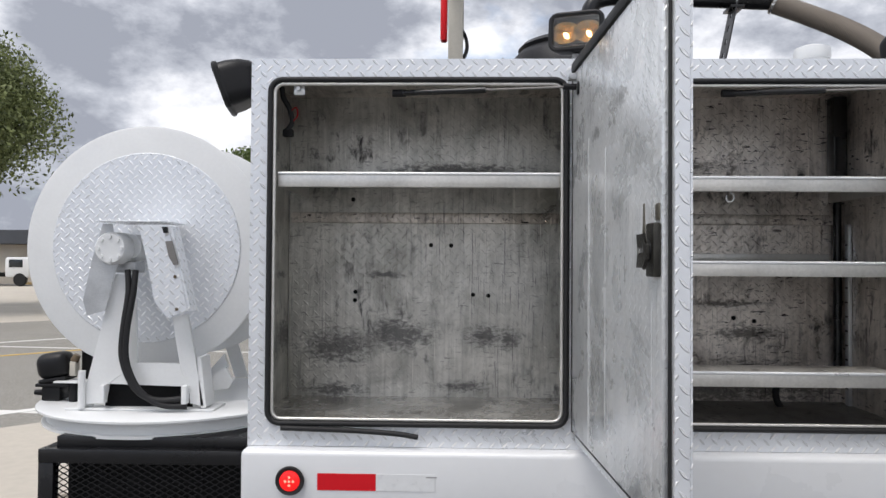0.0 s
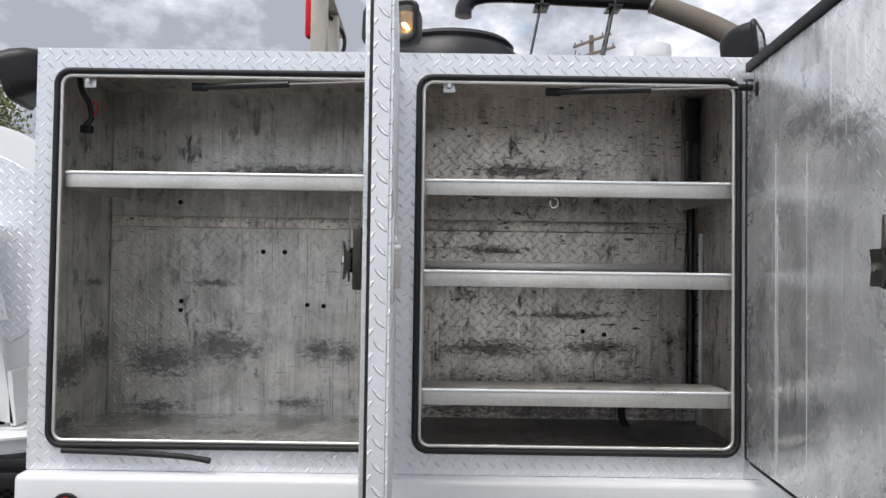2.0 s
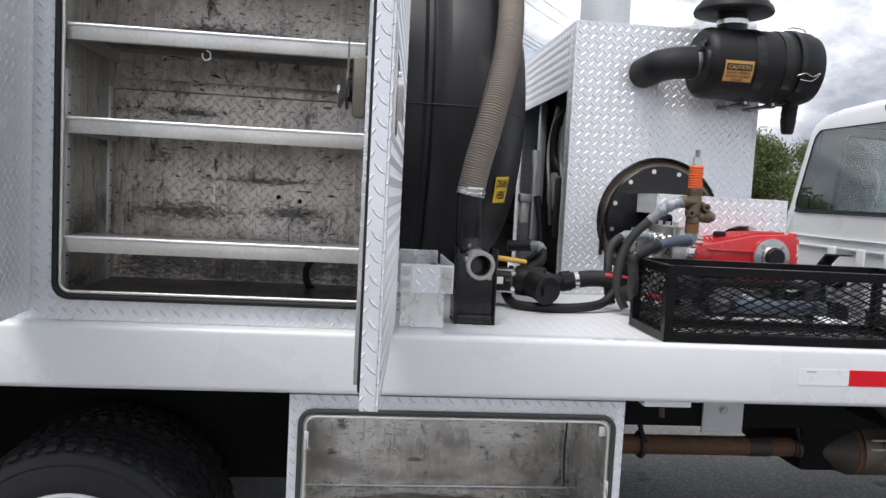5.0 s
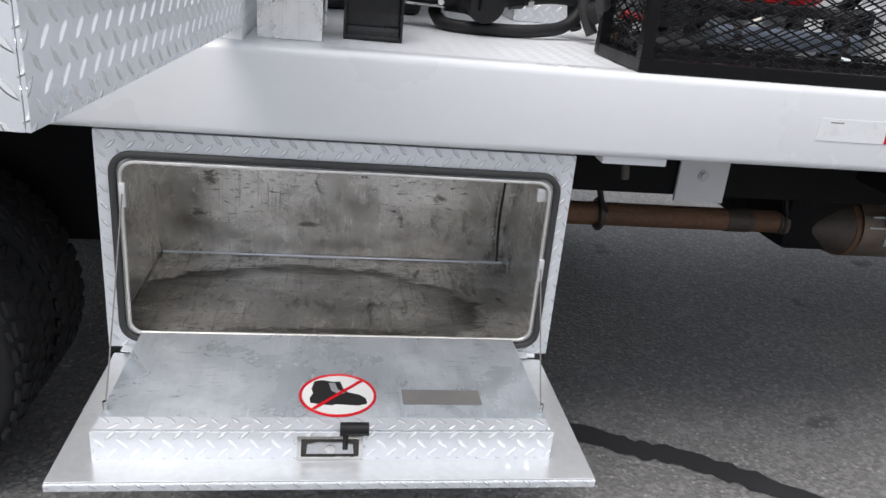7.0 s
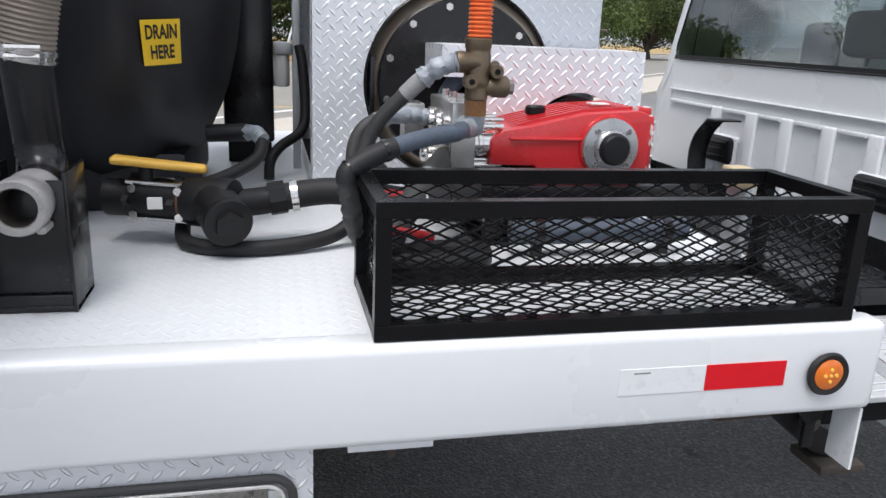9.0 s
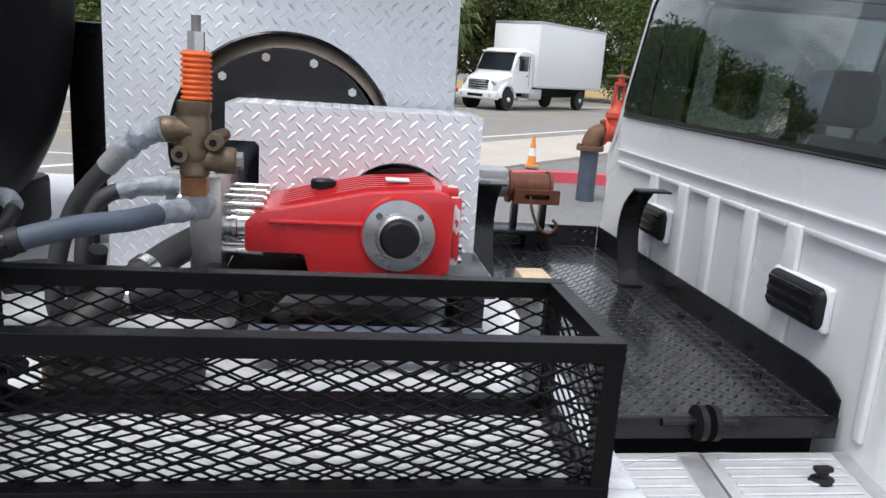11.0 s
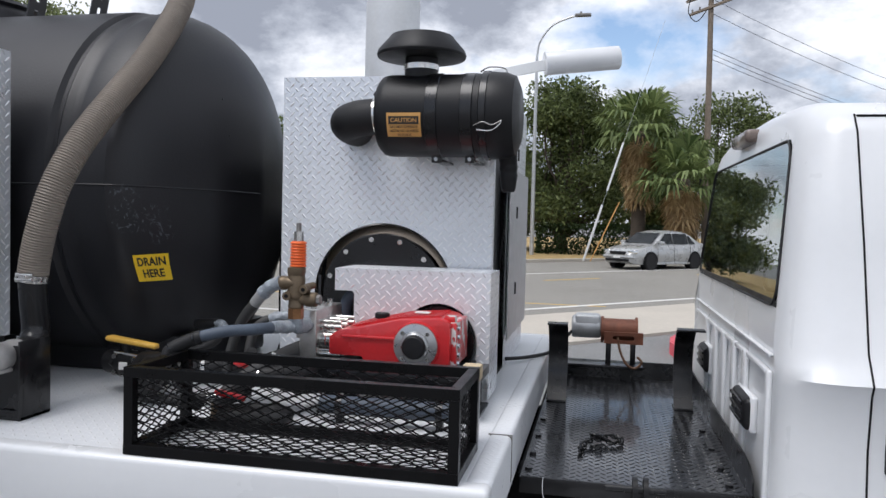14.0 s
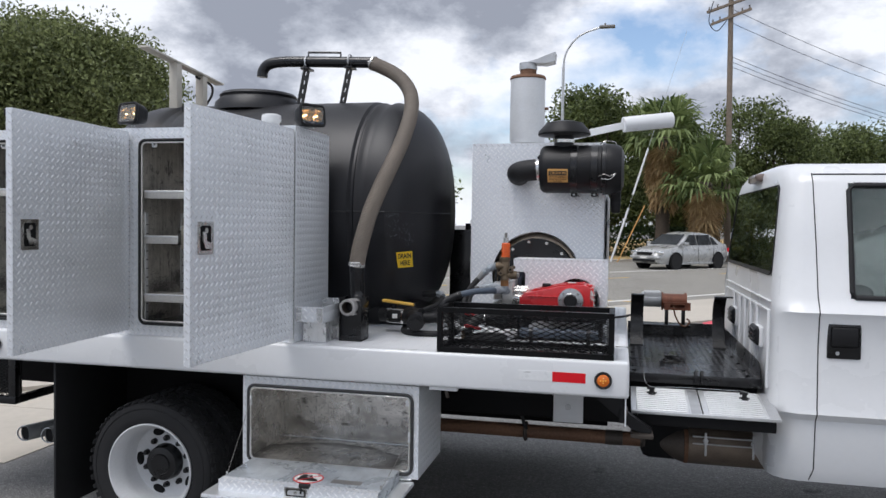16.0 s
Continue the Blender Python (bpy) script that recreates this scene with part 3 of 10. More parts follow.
def tube(bm, pts, r, seg=12, closed=False, ends=True):
    """A tube round a polyline; r: a radius, or one for each point."""
    pts = [Vector(p) for p in pts]
    rs = r if isinstance(r, (list, tuple)) else [r] * len(pts)
    rings = []
    up = None
    n = len(pts)
    for i, p in enumerate(pts):
        if closed:
            d = (pts[(i + 1) % n] - pts[i - 1]).normalized()
        else:
            d = (pts[min(i + 1, n - 1)] - pts[max(i - 1, 0)]).normalized()
        if up is None:
            up = d.orthogonal().normalized()
        up = (up - d * up.dot(d)).normalized()
        side = d.cross(up)
        rings.append([bm.verts.new(p + (up * math.cos(a) + side * math.sin(a)) * rs[i]) for a in (2 * math.pi * k / seg for k in range(seg))])
    for i in range(n if closed else n - 1):
        a, b = rings[i], rings[(i + 1) % n]
        for k in range(seg):
            bm.faces.new((a[k], a[(k + 1) % seg], b[(k + 1) % seg], b[k]))
    if ends and not closed:
        bm.faces.new(list(reversed(rings[0])))
        bm.faces.new(rings[-1])
    return bm


def lathe(bm, profile, origin, axis="z", seg=40, squash=(1, 1), caps=True):
    """Turns rows of (radius, place along the axis) about the axis."""
    o = Vector(origin)
    rings = []
    for r, h in profile:
        ring = []
        for k in range(seg):
            a = 2 * math.pi * k / seg
            c, s = r * math.cos(a) * squash[0], r * math.sin(a) * squash[1]
            ring.append(bm.verts.new(o + Vector((c, s, h) if axis == "z" else ((h, c, s) if axis == "x" else (s, h, c)))))
        rings.append(ring)
    for a, b in zip(rings, rings[1:]):
        for k in range(seg):
            bm.faces.new((a[k], a[(k + 1) % seg], b[(k + 1) % seg], b[k]))
    if caps and profile[0][0] > 1e-6:
        bm.faces.new(list(reversed(rings[0])))
    if caps and profile[-1][0] > 1e-6:
        bm.faces.new(rings[-1])
    bmesh.ops.remove_doubles(bm, verts=bm.verts, dist=1e-6)
    bmesh.ops.recalc_face_normals(bm, faces=bm.faces)
    return bm


def prism(bm, outline, d0, d1, plane="xz"):
    """A flat outline made solid between d0 and d1 across its plane."""
    def at(p, d):
        return (p[0], d, p[1]) if plane == "xz" else ((d, p[0], p[1]) if plane == "yz" else (p[0], p[1], d))
    a = [bm.verts.new(at(p, d0)) for p in outline]
    b = [bm.verts.new(at(p, d1)) for p in outline]
    faces = [bm.faces.new(a), bm.faces.new(list(reversed(b)))]
    n = len(a)
    for k in range(n):
        faces.append(bm.faces.new((a[k], b[k], b[(k + 1) % n], a[(k + 1) % n])))
    bmesh.ops.recalc_face_normals(bm, faces=faces)
    return bm


def round_rect(x0, x1, z0, z1, r, n=6):
    pts = []
    for cx, cz, a0 in ((x1 - r, z1 - r, 0), (x0 + r, z1 - r, 90), (x0 + r, z0 + r, 180), (x1 - r, z0 + r, 270)):
        for k in range(n + 1):
            a = radians(a0 + 90 * k / n)
            pts.append((cx + r * math.cos(a), cz + r * math.sin(a)))
    return pts


def holed(bm, cell, inner, y0, y1):
    """A plate (x0, x1, z0, z1) with a hole of the given outline, between y0 and y1."""
    cx, cz = sum(p[0] for p in inner) / len(inner), sum(p[1] for p in inner) / len(inner)
    inner = list(inner)
    outer = []
    for x, z in inner:
        dx, dz = x - cx, z - cz
        k = min((cell[1] - cx) / dx if dx > 1e-9 else ((cell[0] - cx) / dx if dx < -1e-9 else 1e9), (cell[3] - cz) / dz if dz > 1e-9 else ((cell[2] - cz) / dz if dz < -1e-9 else 1e9))
        outer.append((cx + dx * k, cz + dz * k))
    for corner in ((cell[0], cell[2]), (cell[1], cell[2]), (cell[1], cell[3]), (cell[0], cell[3])):
        best = min(range(len(outer)), key=lambda i: (outer[i][0] - corner[0]) ** 2 + (outer[i][1] - corner[1]) ** 2)
        outer[best] = corner
    n = len(inner)
    loops = [[bm.verts.new((x, y, z)) for x, z in line] for line, y in ((outer, y0), (inner, y0), (inner, y1), (outer, y1))]
    faces = []
    for a, b in zip(loops, loops[1:] + loops[:1]):
        for k in range(n):
            faces.append(bm.faces.new((a[k], a[(k + 1) % n], b[(k + 1) % n], b[k])))
    bmesh.ops.recalc_face_normals(bm, faces=faces)
    return bm


def circle(cx, cz, r, n=40):
    return [(cx + r * math.cos(2 * math.pi * k / n), cz + r * math.sin(2 * math.pi * k / n)) for k in range(n)]


def lettering(text, size, depth=0.0008, bold=0.012):
    """Letters of the built-in font as a bmesh in the xz plane, centred, facing -y."""
    cu = bpy.data.curves.new("letters", "FONT")
    cu.body, cu.size, cu.align_x, cu.align_y, cu.extrude = text, size, "CENTER", "CENTER", depth
    cu.offset = size * bold
    ob = bpy.data.objects.new("letters", cu)
    scene.collection.objects.link(ob)
    me = bpy.data.meshes.new_from_object(ob.evaluated_get(bpy.context.evaluated_depsgraph_get()))
    bm = B()
    bm.from_mesh(me)
    bpy.data.objects.remove(ob)
    bpy.data.meshes.remove(me)
    bpy.data.curves.remove(cu)
    bm.transform(Matrix.Rotation(radians(90), 4, "X"))
    return bm


def mesh_panel(bm, origin, u, v, w, h, cols, rows, r=0.00115):
    """Expanded metal: strands that run in zigzag and meet at bonds, over w by h metres from origin along u and v."""
    o, u, v = Vector(origin), Vector(u), Vector(v)
    nrm = u.cross(v).normalized()
    dx, dy = w / cols, h / rows
    for j in range(rows + 1):
        flip = 1 if j % 2 else -1
        pts = []
        for i in range(2 * cols + 1):
            off = flip * (1 if i % 2 else -1) * (dy * 0.5 - r * 0.6)
            y = min(max(j * dy + off, 0), h)
            for side in (-0.11, 0.11):
                x = min(max((i + side) * dx / 2, 0), w)
                pts.append(o + u * x + v * y + nrm * ((-1) ** i * r * 0.5 * flip))
        ring = []
        for i, p in enumerate(pts):
            d = (pts[min(i + 1, len(pts) - 1)] - pts[max(i - 1, 0)]).normalized()
            s = nrm.cross(d)
            ring.append([bm.verts.new(p + s * a + nrm * b) for a, b in ((r * 1.2, r), (-r * 1.2, r), (-r * 1.2, -r), (r * 1.2, -r))])
        for a, b in zip(ring, ring[1:]):
            for k in range(4):
                bm.faces.new((a[k], b[k], b[(k + 1) % 4], a[(k + 1) % 4]))
    return bm


def bolt(parent, at, axis, r=0.008, h=0.006, material=None, name="bolt"):
    a = Vector(axis).normalized()
    p = Vector(at)
    bm = cyl(B(), p, p + a * h, r, seg=6)
    cyl(bm, p, p + a * (h * 0.35), r * 1.5, seg=14)
    return part(name, bm, material or GALV, parent, smooth=False)


PITCH = 0.0362


def lugs(parent, plane, depth, out, u0, u1, v0, v1, keep=None, m=None, mat=None, tall=0.0017):
    """Raised lens-shaped lugs of tread plate over a rectangle: two crossed grids, in the plane at the given depth, standing out by the sign of out."""
    L, w, h = 0.0133, 0.0031, tall * out
    shape = ((-L, 0, 0), (-0.5 * L, w, 0), (0.5 * L, w, 0), (L, 0, 0), (0.5 * L, -w, 0), (-0.5 * L, -w, 0), (-0.66 * L, 0, h), (0.66 * L, 0, h))
    quads = ((0, 1, 6), (1, 2, 7, 6), (2, 3, 7), (3, 4, 7), (4, 5, 6, 7), (5, 0, 6))
    verts, faces = [], []
    for shift, sign in ((0.5, 1), (0.0, -1)):
        for i in range(int(u0 / PITCH) - 1, int(u1 / PITCH) + 2):
            for j in range(int(v0 / PITCH) - 1, int(v1 / PITCH) + 2):
                u, v = (i + shift) * PITCH, (j + shift) * PITCH
                if not (u0 + 0.011 < u < u1 - 0.011 and v0 + 0.011 < v < v1 - 0.011) or (keep and not keep(u, v)):
                    continue
                k = len(verts)
                for a, b, c in shape:
                    pu, pv, d = u + (a - b) * 0.7071, v + sign * (a + b) * 0.7071, depth + c
                    p = Vector((pu, d, pv) if plane == "xz" else ((d, pu, pv) if plane == "yz" else (pu, pv, d)))
                    verts.append((m @ p if m else p) - BASE[parent])
                faces += [tuple(k + q for q in f) for f in quads]
    me = bpy.data.meshes.new("tread_pattern")
    me.from_pydata(verts, [], faces)
    me.materials.append(mat or LUG)
    ob = new("tread_pattern", me)
    ob.parent = parent
    return tagged(ob, "" if mat else "bright raised lugs", kind="stuff")

# ---- ground, road and far setting ----
ROAD_TURN = radians(48)
RD = Vector((math.cos(ROAD_TURN), math.sin(ROAD_TURN), 0))
RN = Vector((-math.sin(ROAD_TURN), math.cos(ROAD_TURN), 0))


def strip(bm, s0, s1, a0, a1, z0, z1):
    """A slab along the road: s across it, a along it."""
    c = [RD * a + RN * s for s, a in ((s0, a0), (s1, a0), (s1, a1), (s0, a1))]
    lo = [bm.verts.new(p + Vector((0, 0, z0))) for p in c]
    hi = [bm.verts.new(p + Vector((0, 0, z1))) for p in c]
    faces = [bm.faces.new(hi), bm.faces.new(list(reversed(lo)))]
    for k in range(4):
        faces.append(bm.faces.new((lo[k], lo[(k + 1) % 4], hi[(k + 1) % 4], hi[k])))
    bmesh.ops.recalc_face_normals(bm, faces=faces)
    return bm


bm = B()
bmesh.ops.create_grid(bm, x_segments=8, y_segments=8, size=900)
solid("ground", bm, ASPHALT, "dark grey speckled asphalt parking lot", "ground", kind="structure", smooth=False)
solid("road", strip(B(), 6.2, 20.4, -140, 200, -0.02, 0.006), ROAD, "worn pale grey asphalt road", "road", kind="structure", smooth=False)
solid("pavement", strip(B(), 3.6, 6.2, -60, 120, -0.02, 0.05), CONCRETE, "tan concrete pavement beside the road", "pavement", kind="structure", smooth=False)
solid("kerb", strip(B(), 20.4, 20.75, 17, 200, -0.02, 0.14), CONCRETE, "concrete kerb along the far side of the road", "kerb", kind="structure", smooth=False)
solid("verge", strip(B(), 20.75, 60, 17, 200, -0.02, 0.13), DRY_GRASS, "dry yellow grass verge beyond the road", "ground", kind="structure", smooth=False)
solid("edge_line", strip(B(), 7.1, 7.25, -140, 200, 0.0, 0.012), LINE_WHITE, "worn white edge line on the road", "road marking", kind="structure", smooth=False)
solid("far_edge_line", strip(B(), 14.95, 15.08, -140, 200, 0.0, 0.012), LINE_WHITE, "worn white line on the far lane", "road marking", kind="structure", smooth=False)
for k in range(-2, 8):
    solid("centre_line", strip(B(), 12.6, 12.72, 17.4 + 7.6 * k, 19.8 + 7.6 * k, 0.0, 0.012), LINE_YELLOW, "faded yellow centre dash", "road marking", kind="structure", smooth=False)

# parking lot behind the reel
solid("lot_apron", box(B(), -60, -0.7, 0.9, 2.29, -0.02, 0.006), CONCRETE, "pale concrete apron behind the truck", "pavement", kind="structure", smooth=False)
solid("lot_pavement", box(B(), -60, 1.0, 2.3, 4.35, -0.02, 0.006), CONCRETE, "pale concrete strip in the lot", "pavement", kind="structure", smooth=False)
for y, name in ((5.5, "bay_line"), (11.2, "bay_line")):
    bm = box(B(), -30, -1.2, y, y + 0.11, 0.0, 0.007)
    solid(name, bm, LINE_WHITE, "thin white parking bay line", "road marking", kind="structure", smooth=False, m=Matrix.Translation((0, 0, 0)) @ Matrix.Rotation(radians(-6), 4, "Z"))
solid("bay_line", box(B(), -8, 4, 14.6, 14.72, 0, 0.007), LINE_YELLOW, "faded yellow line on the lot", "road marking", kind="structure", smooth=False)
solid("lot_slab", box(B(), -90, -2, 15.5, 47, -0.02, 0.005), CONCRETE, "sunlit tan concrete apron before the building", "pavement", kind="structure", smooth=False)

# red kerb return at the drive
bm = B()
arc = [Vector((6.9 + 2.0 * math.cos(a), 9.0 + 1.9 * math.sin(a), 0)) for a in [radians(70 + 11 * k) for k in range(12)]] 
arc = [Vector((9.5, 10.9, 0))] + arc
for a, b in zip(arc, arc[1:]):
    d = (b - a).normalized()
    s = Vector((-d.y, d.x, 0)) * 0.09
    lo = [bm.verts.new(p) for p in (a - s, b - s, b + s, a + s)]
    hi = [bm.verts.new(p + Vector((0, 0, 0.17))) for p in (a - s, b - s, b + s, a + s)]
    faces = [bm.faces.new(hi)] + [bm.faces.new((lo[k], lo[(k + 1) % 4], hi[(k + 1) % 4], hi[k])) for k in range(4)]
    bmesh.ops.recalc_face_normals(bm, faces=faces)
solid("kerb", bm, KERB_RED, "red painted concrete kerb return at the driveway", "kerb", kind="structure", smooth=False)

# tyre mark on the lot
bm = B()
pts = spline([(2.45, 0.52, 0.004), (2.7, 0.42, 0.004), (2.903, 0.335, 0.004), (3.02, 0.27, 0.004), (3.13, 0.235, 0.004), (3.25, 0.165, 0.004), (3.378, 0.075, 0.004), (3.7, -0.2, 0.004), (4.1, -0.7, 0.004)], 6)
edge = []
for i, p in enumerate(pts):
    d = (pts[min(i + 1, len(pts) - 1)] - pts[max(i - 1, 0)]).normalized()
    s = Vector((-d.y, d.x, 0)) * (0.043 + 0.007 * math.sin(i * 1.7) + 0.004 * math.sin(i * 4.1))
    edge.append((bm.verts.new(p - s), bm.verts.new(p + s)))
for a, b in zip(edge, edge[1:]):
    bm.faces.new((a[0], b[0], b[1], a[1]))
bmesh.ops.recalc_face_normals(bm, faces=bm.faces)
solid("tyre_mark", bm, plain("tar_seal", (0.018, 0.018, 0.02), 0.6, 0, 0, 0.3, 8), "dark tar seal snaking over the asphalt", "tar seal", kind="structure", smooth=False)


# ---- trees ----
def leaf_mesh(name, centres, size, rng, flat=0.0):
    """Leaf clumps: small bent quads at the given places, turned at random."""
    n = len(centres)
    a = rng.normal(size=(n, 3))
    a /= np.linalg.norm(a, axis=1)[:, None]
    a[:, 2] *= 1 - flat
    b = np.cross(a, rng.normal(size=(n, 3)))
    b /= np.linalg.norm(b, axis=1)[:, None]
    s = size * rng.uniform(0.6, 1.35, size=(n, 1))
    v = np.stack([centres - a * s, centres + b * s * 0.45, centres + a * s, centres - b * s * 0.45], 1).reshape(-1, 3)
    me = bpy.data.meshes.new(name)
    me.from_pydata(v.tolist(), [], np.arange(4 * n).reshape(-1, 4).tolist())
    return me


def limb(bm, p0, p1, r0, r1, rng, sway=0.12):
    p0, p1 = Vector(p0), Vector(p1)
    length = (p1 - p0).length
    pts = [p0.lerp(p1, t) + Vector(rng.normal(size=3) * length * sway * math.sin(math.pi * t) * 0.6) for t in (0, 0.3, 0.6, 1)]
    pts = spline(pts, 3)
    tube(bm, pts, [r0 + (r1 - r0) * i / (len(pts) - 1) for i in range(len(pts))], 8)
    return pts


def tree(at, height, spread, crown_low, seed, leaf, label, count=5200, size=0.2, group="", puffs=26):
    rng = np.random.default_rng(seed)
    t = thing("tree", at, label, "tree", group)
    x, y = at[0], at[1]
    bm = B()
    top = crown_low + (height - crown_low) * 0.35
    limb(bm, (x, y, 0), (x + rng.normal() * 0.2, y + rng.normal() * 0.2, top), 0.035 * height, 0.018 * height, rng, 0.05)
    puff = []
    for k in range(puffs):
        ang, rad = rng.uniform(0, 2 * math.pi), spread * math.sqrt(rng.uniform(0.02, 1)) * 0.86
        up = rng.uniform(0, 1)
        z = crown_low + (height - crown_low) * (0.12 + 0.8 * up)
        rad *= math.sqrt(max(0.08, 1 - (2 * up - 0.75) ** 2 * 0.62))
        c = Vector((x + rad * math.cos(ang), y + rad * math.sin(ang), z))
        puff.append((c, spread * rng.uniform(0.2, 0.4)))
        limb(bm, (x, y, crown_low * 0.8 + 0.25 * (z - crown_low) * rng.uniform(0.4, 1)), c, 0.012 * height, 0.003 * height, rng)
    part("trunk", bm, BARK, t, "grey branching trunk")
    cs = []
    for c, r in puff:
        n = int(count / puffs)
        d = rng.normal(size=(n, 3))
        d /= np.linalg.norm(d, axis=1)[:, None]
        q = np.array(c) + d * r * rng.uniform(0.1, 1.3, size=(n, 1)) ** 0.75 * np.array([1.15, 1.15, 0.8])
        cs.append(q)
    me = leaf_mesh("crown", np.concatenate(cs) - np.array(at), size, rng)
    me.materials.append(leaf)
    ob = new("crown", me)
    ob.parent = t
    tagged(ob, "uneven crown of small green leaves")
    return t


def seen_at(px, dist, cam_x=3.75, cam_y=-1.35, yaw=10.3):
    """A place on the ground by its bearing from the walk's end: across in focal lengths, and distance."""
    a = radians(yaw)
    d = Vector((-math.sin(a), math.cos(a), 0)) + Vector((math.cos(a), math.sin(a), 0)) * px
    return Vector((cam_x, cam_y, 0)) + d * dist


G = "trees beyond the road"
for k, (px, dist, h, sp, low, leaf) in enumerate(((0.135, 43, 10.2, 3.6, 0.8, LEAF), (0.06, 47, 6.0, 3.2, 0.6, LEAF), (0.235, 49, 9.2, 3.6, 0.7, LEAF), (0.36, 47, 10.0, 4.3, 1.0, LEAF), (0.46, 51, 9.5, 4.6, 0.9, LEAF), (0.60, 50, 8.0, 4.4, 0.8, LEAF_LIGHT), (0.74, 56, 8.0, 4.8, 0.8, LEAF), (-0.17, 34, 6.5, 3.4, 0.5, LEAF_LIGHT), (-0.30, 40, 6.5, 3.6, 0.5, LEAF_LIGHT), (0.90, 60, 9.0, 5.0, 0.8, LEAF))):
    p = seen_at(px, dist)
    tree((p.x, p.y, 0.1), h, sp, low, 40 + k, leaf, "broad dark green oak standing behind the verge", 38000, 0.12, G, 44)
tree((-17.2, 21.0, 0), 8.6, 4.3, 4.6, 7, LEAF_PALE, "large spreading oak with hanging outer boughs", 190000, 0.085, puffs=120)
for k, (x, y, h) in enumerate(((-30, -14, 8), (-36, -4, 8.5), (-38, 6, 8))):
    tree((x, y, 0), h, 4.6, 0.9, 70 + k, LEAF, "leafy green tree along the lot's edge", 18000, 0.12, "trees along the lot", 18)

rng = np.random.default_rng(5)
p = seen_at(0.185, 40)
cs = np.array(p) + np.stack([rng.uniform(-3.4, 3.4, 9000), rng.uniform(-0.8, 0.8, 9000), rng.uniform(0.1, 1.75, 9000)], 1)
keep = (np.abs(cs[:, 1] - p.y) > 0.55) | (cs[:, 2] > 1.45) | (np.abs(cs[:, 0] - p.x) > 3.1)
me = leaf_mesh("hedge", cs[keep], 0.11, rng)
me.materials.append(HEDGE)
ob = new("hedge", me)
tagged(ob, "clipped dark green hedge behind the verge", "hedge", kind="stuff")


def fan_leaf(bm, root, way, length, rng, droop, n=17):
    """A palm's fan: a stalk and a pleated fan of narrow blades with bent tips."""
    way = Vector(way).normalized()
    side = way.cross(Vector((0, 0, 1)))
    side = side.normalized() if side.length > 1e-3 else Vector((1, 0, 0))
    up = side.cross(way).normalized()
    hub = Vector(root) + way * length * 0.52 + Vector((0, 0, -droop * length * 0.05))
    s = side * 0.022
    bm.faces.new([bm.verts.new(c) for c in (Vector(root) - s, Vector(root) + s, hub + s * 0.6, hub - s * 0.6)])
    for k in range(n):
        a = radians(-112 + 224 * k / (n - 1)) + rng.normal() * 0.04
        d = way * math.cos(a) + side * math.sin(a) + up * 0.12 * math.cos(a)
        reach = length * rng.uniform(0.42, 0.56) * (0.82 + 0.18 * math.cos(a))
        mid = hub + d * reach * 0.62
        tip = hub + d * reach + Vector((0, 0, -droop * reach * rng.uniform(0.25, 0.8)))
        w = d.cross(up).normalized() * length * 0.030
        a0, a1 = bm.verts.new(mid - w), bm.verts.new(mid + w)
        bm.faces.new((bm.verts.new(hub), a0, a1))
        bm.faces.new((a0, bm.verts.new(tip), a1))


def palm(at, height, skirt, fronds, reach, seed, label):
    rng = np.random.default_rng(seed)
    t = thing("palm_tree", at, label, "palm tree", "palms beyond the road")
    o = Vector(at)
    bm = B()
    for k in range(int(height / 0.16)):
        z = 0.16 * k
        cyl(bm, o + Vector((0, 0, z)), o + Vector((0, 0, z + 0.17)), 0.40 - 0.014 * z, 0.34 - 0.014 * z, seg=12)
    part("trunk", bm, BARK, t, "ringed brown trunk")
    top = o + Vector((0, 0, height))
    bm = B()
    for k in range(fronds):
        a = 2 * math.pi * (k * 0.381966) + rng.normal() * 0.1
        e = 1.35 - 1.75 * (k / fronds) ** 0.8 + rng.normal() * 0.08
        fan_leaf(bm, top + Vector((0, 0, rng.uniform(-0.3, 0.15))), (math.cos(a) * math.cos(e), math.sin(a) * math.cos(e), math.sin(e)), reach * rng.uniform(0.85, 1.1), rng, 0.55 + 0.4 * (k / fronds))
    part("crown", bm, FROND, t, "green fan fronds", smooth=False)
    bm = B()
    for k in range(190):
        a, z = rng.uniform(0, 2 * math.pi), skirt * rng.uniform(0, 1) ** 1.25
        out = 0.85 - 0.62 * z / skirt
        fan_leaf(bm, top + Vector((math.cos(a) * 0.22, math.sin(a) * 0.22, -0.15 - z * 0.72)), (math.cos(a) * out, math.sin(a) * out, -1.0 - rng.uniform(0, 0.4)), rng.uniform(0.9, 1.5) * reach / 2.4, rng, 0.4, 9)
    part("dead_frond_skirt", bm, FROND_DRY, t, "brown skirt of hanging dead fronds", smooth=False)
    return t


p = seen_at(0.233, 37.5)
palm((p.x, p.y, 0.1), 6.35, 3.5, 36, 2.75, 3, "tall fan palm with a brown skirt")
p = seen_at(0.290, 35.5)
palm((p.x, p.y, 0.1), 3.9, 3.1, 32, 2.5, 4, "short fan palm with a drooping dry skirt")

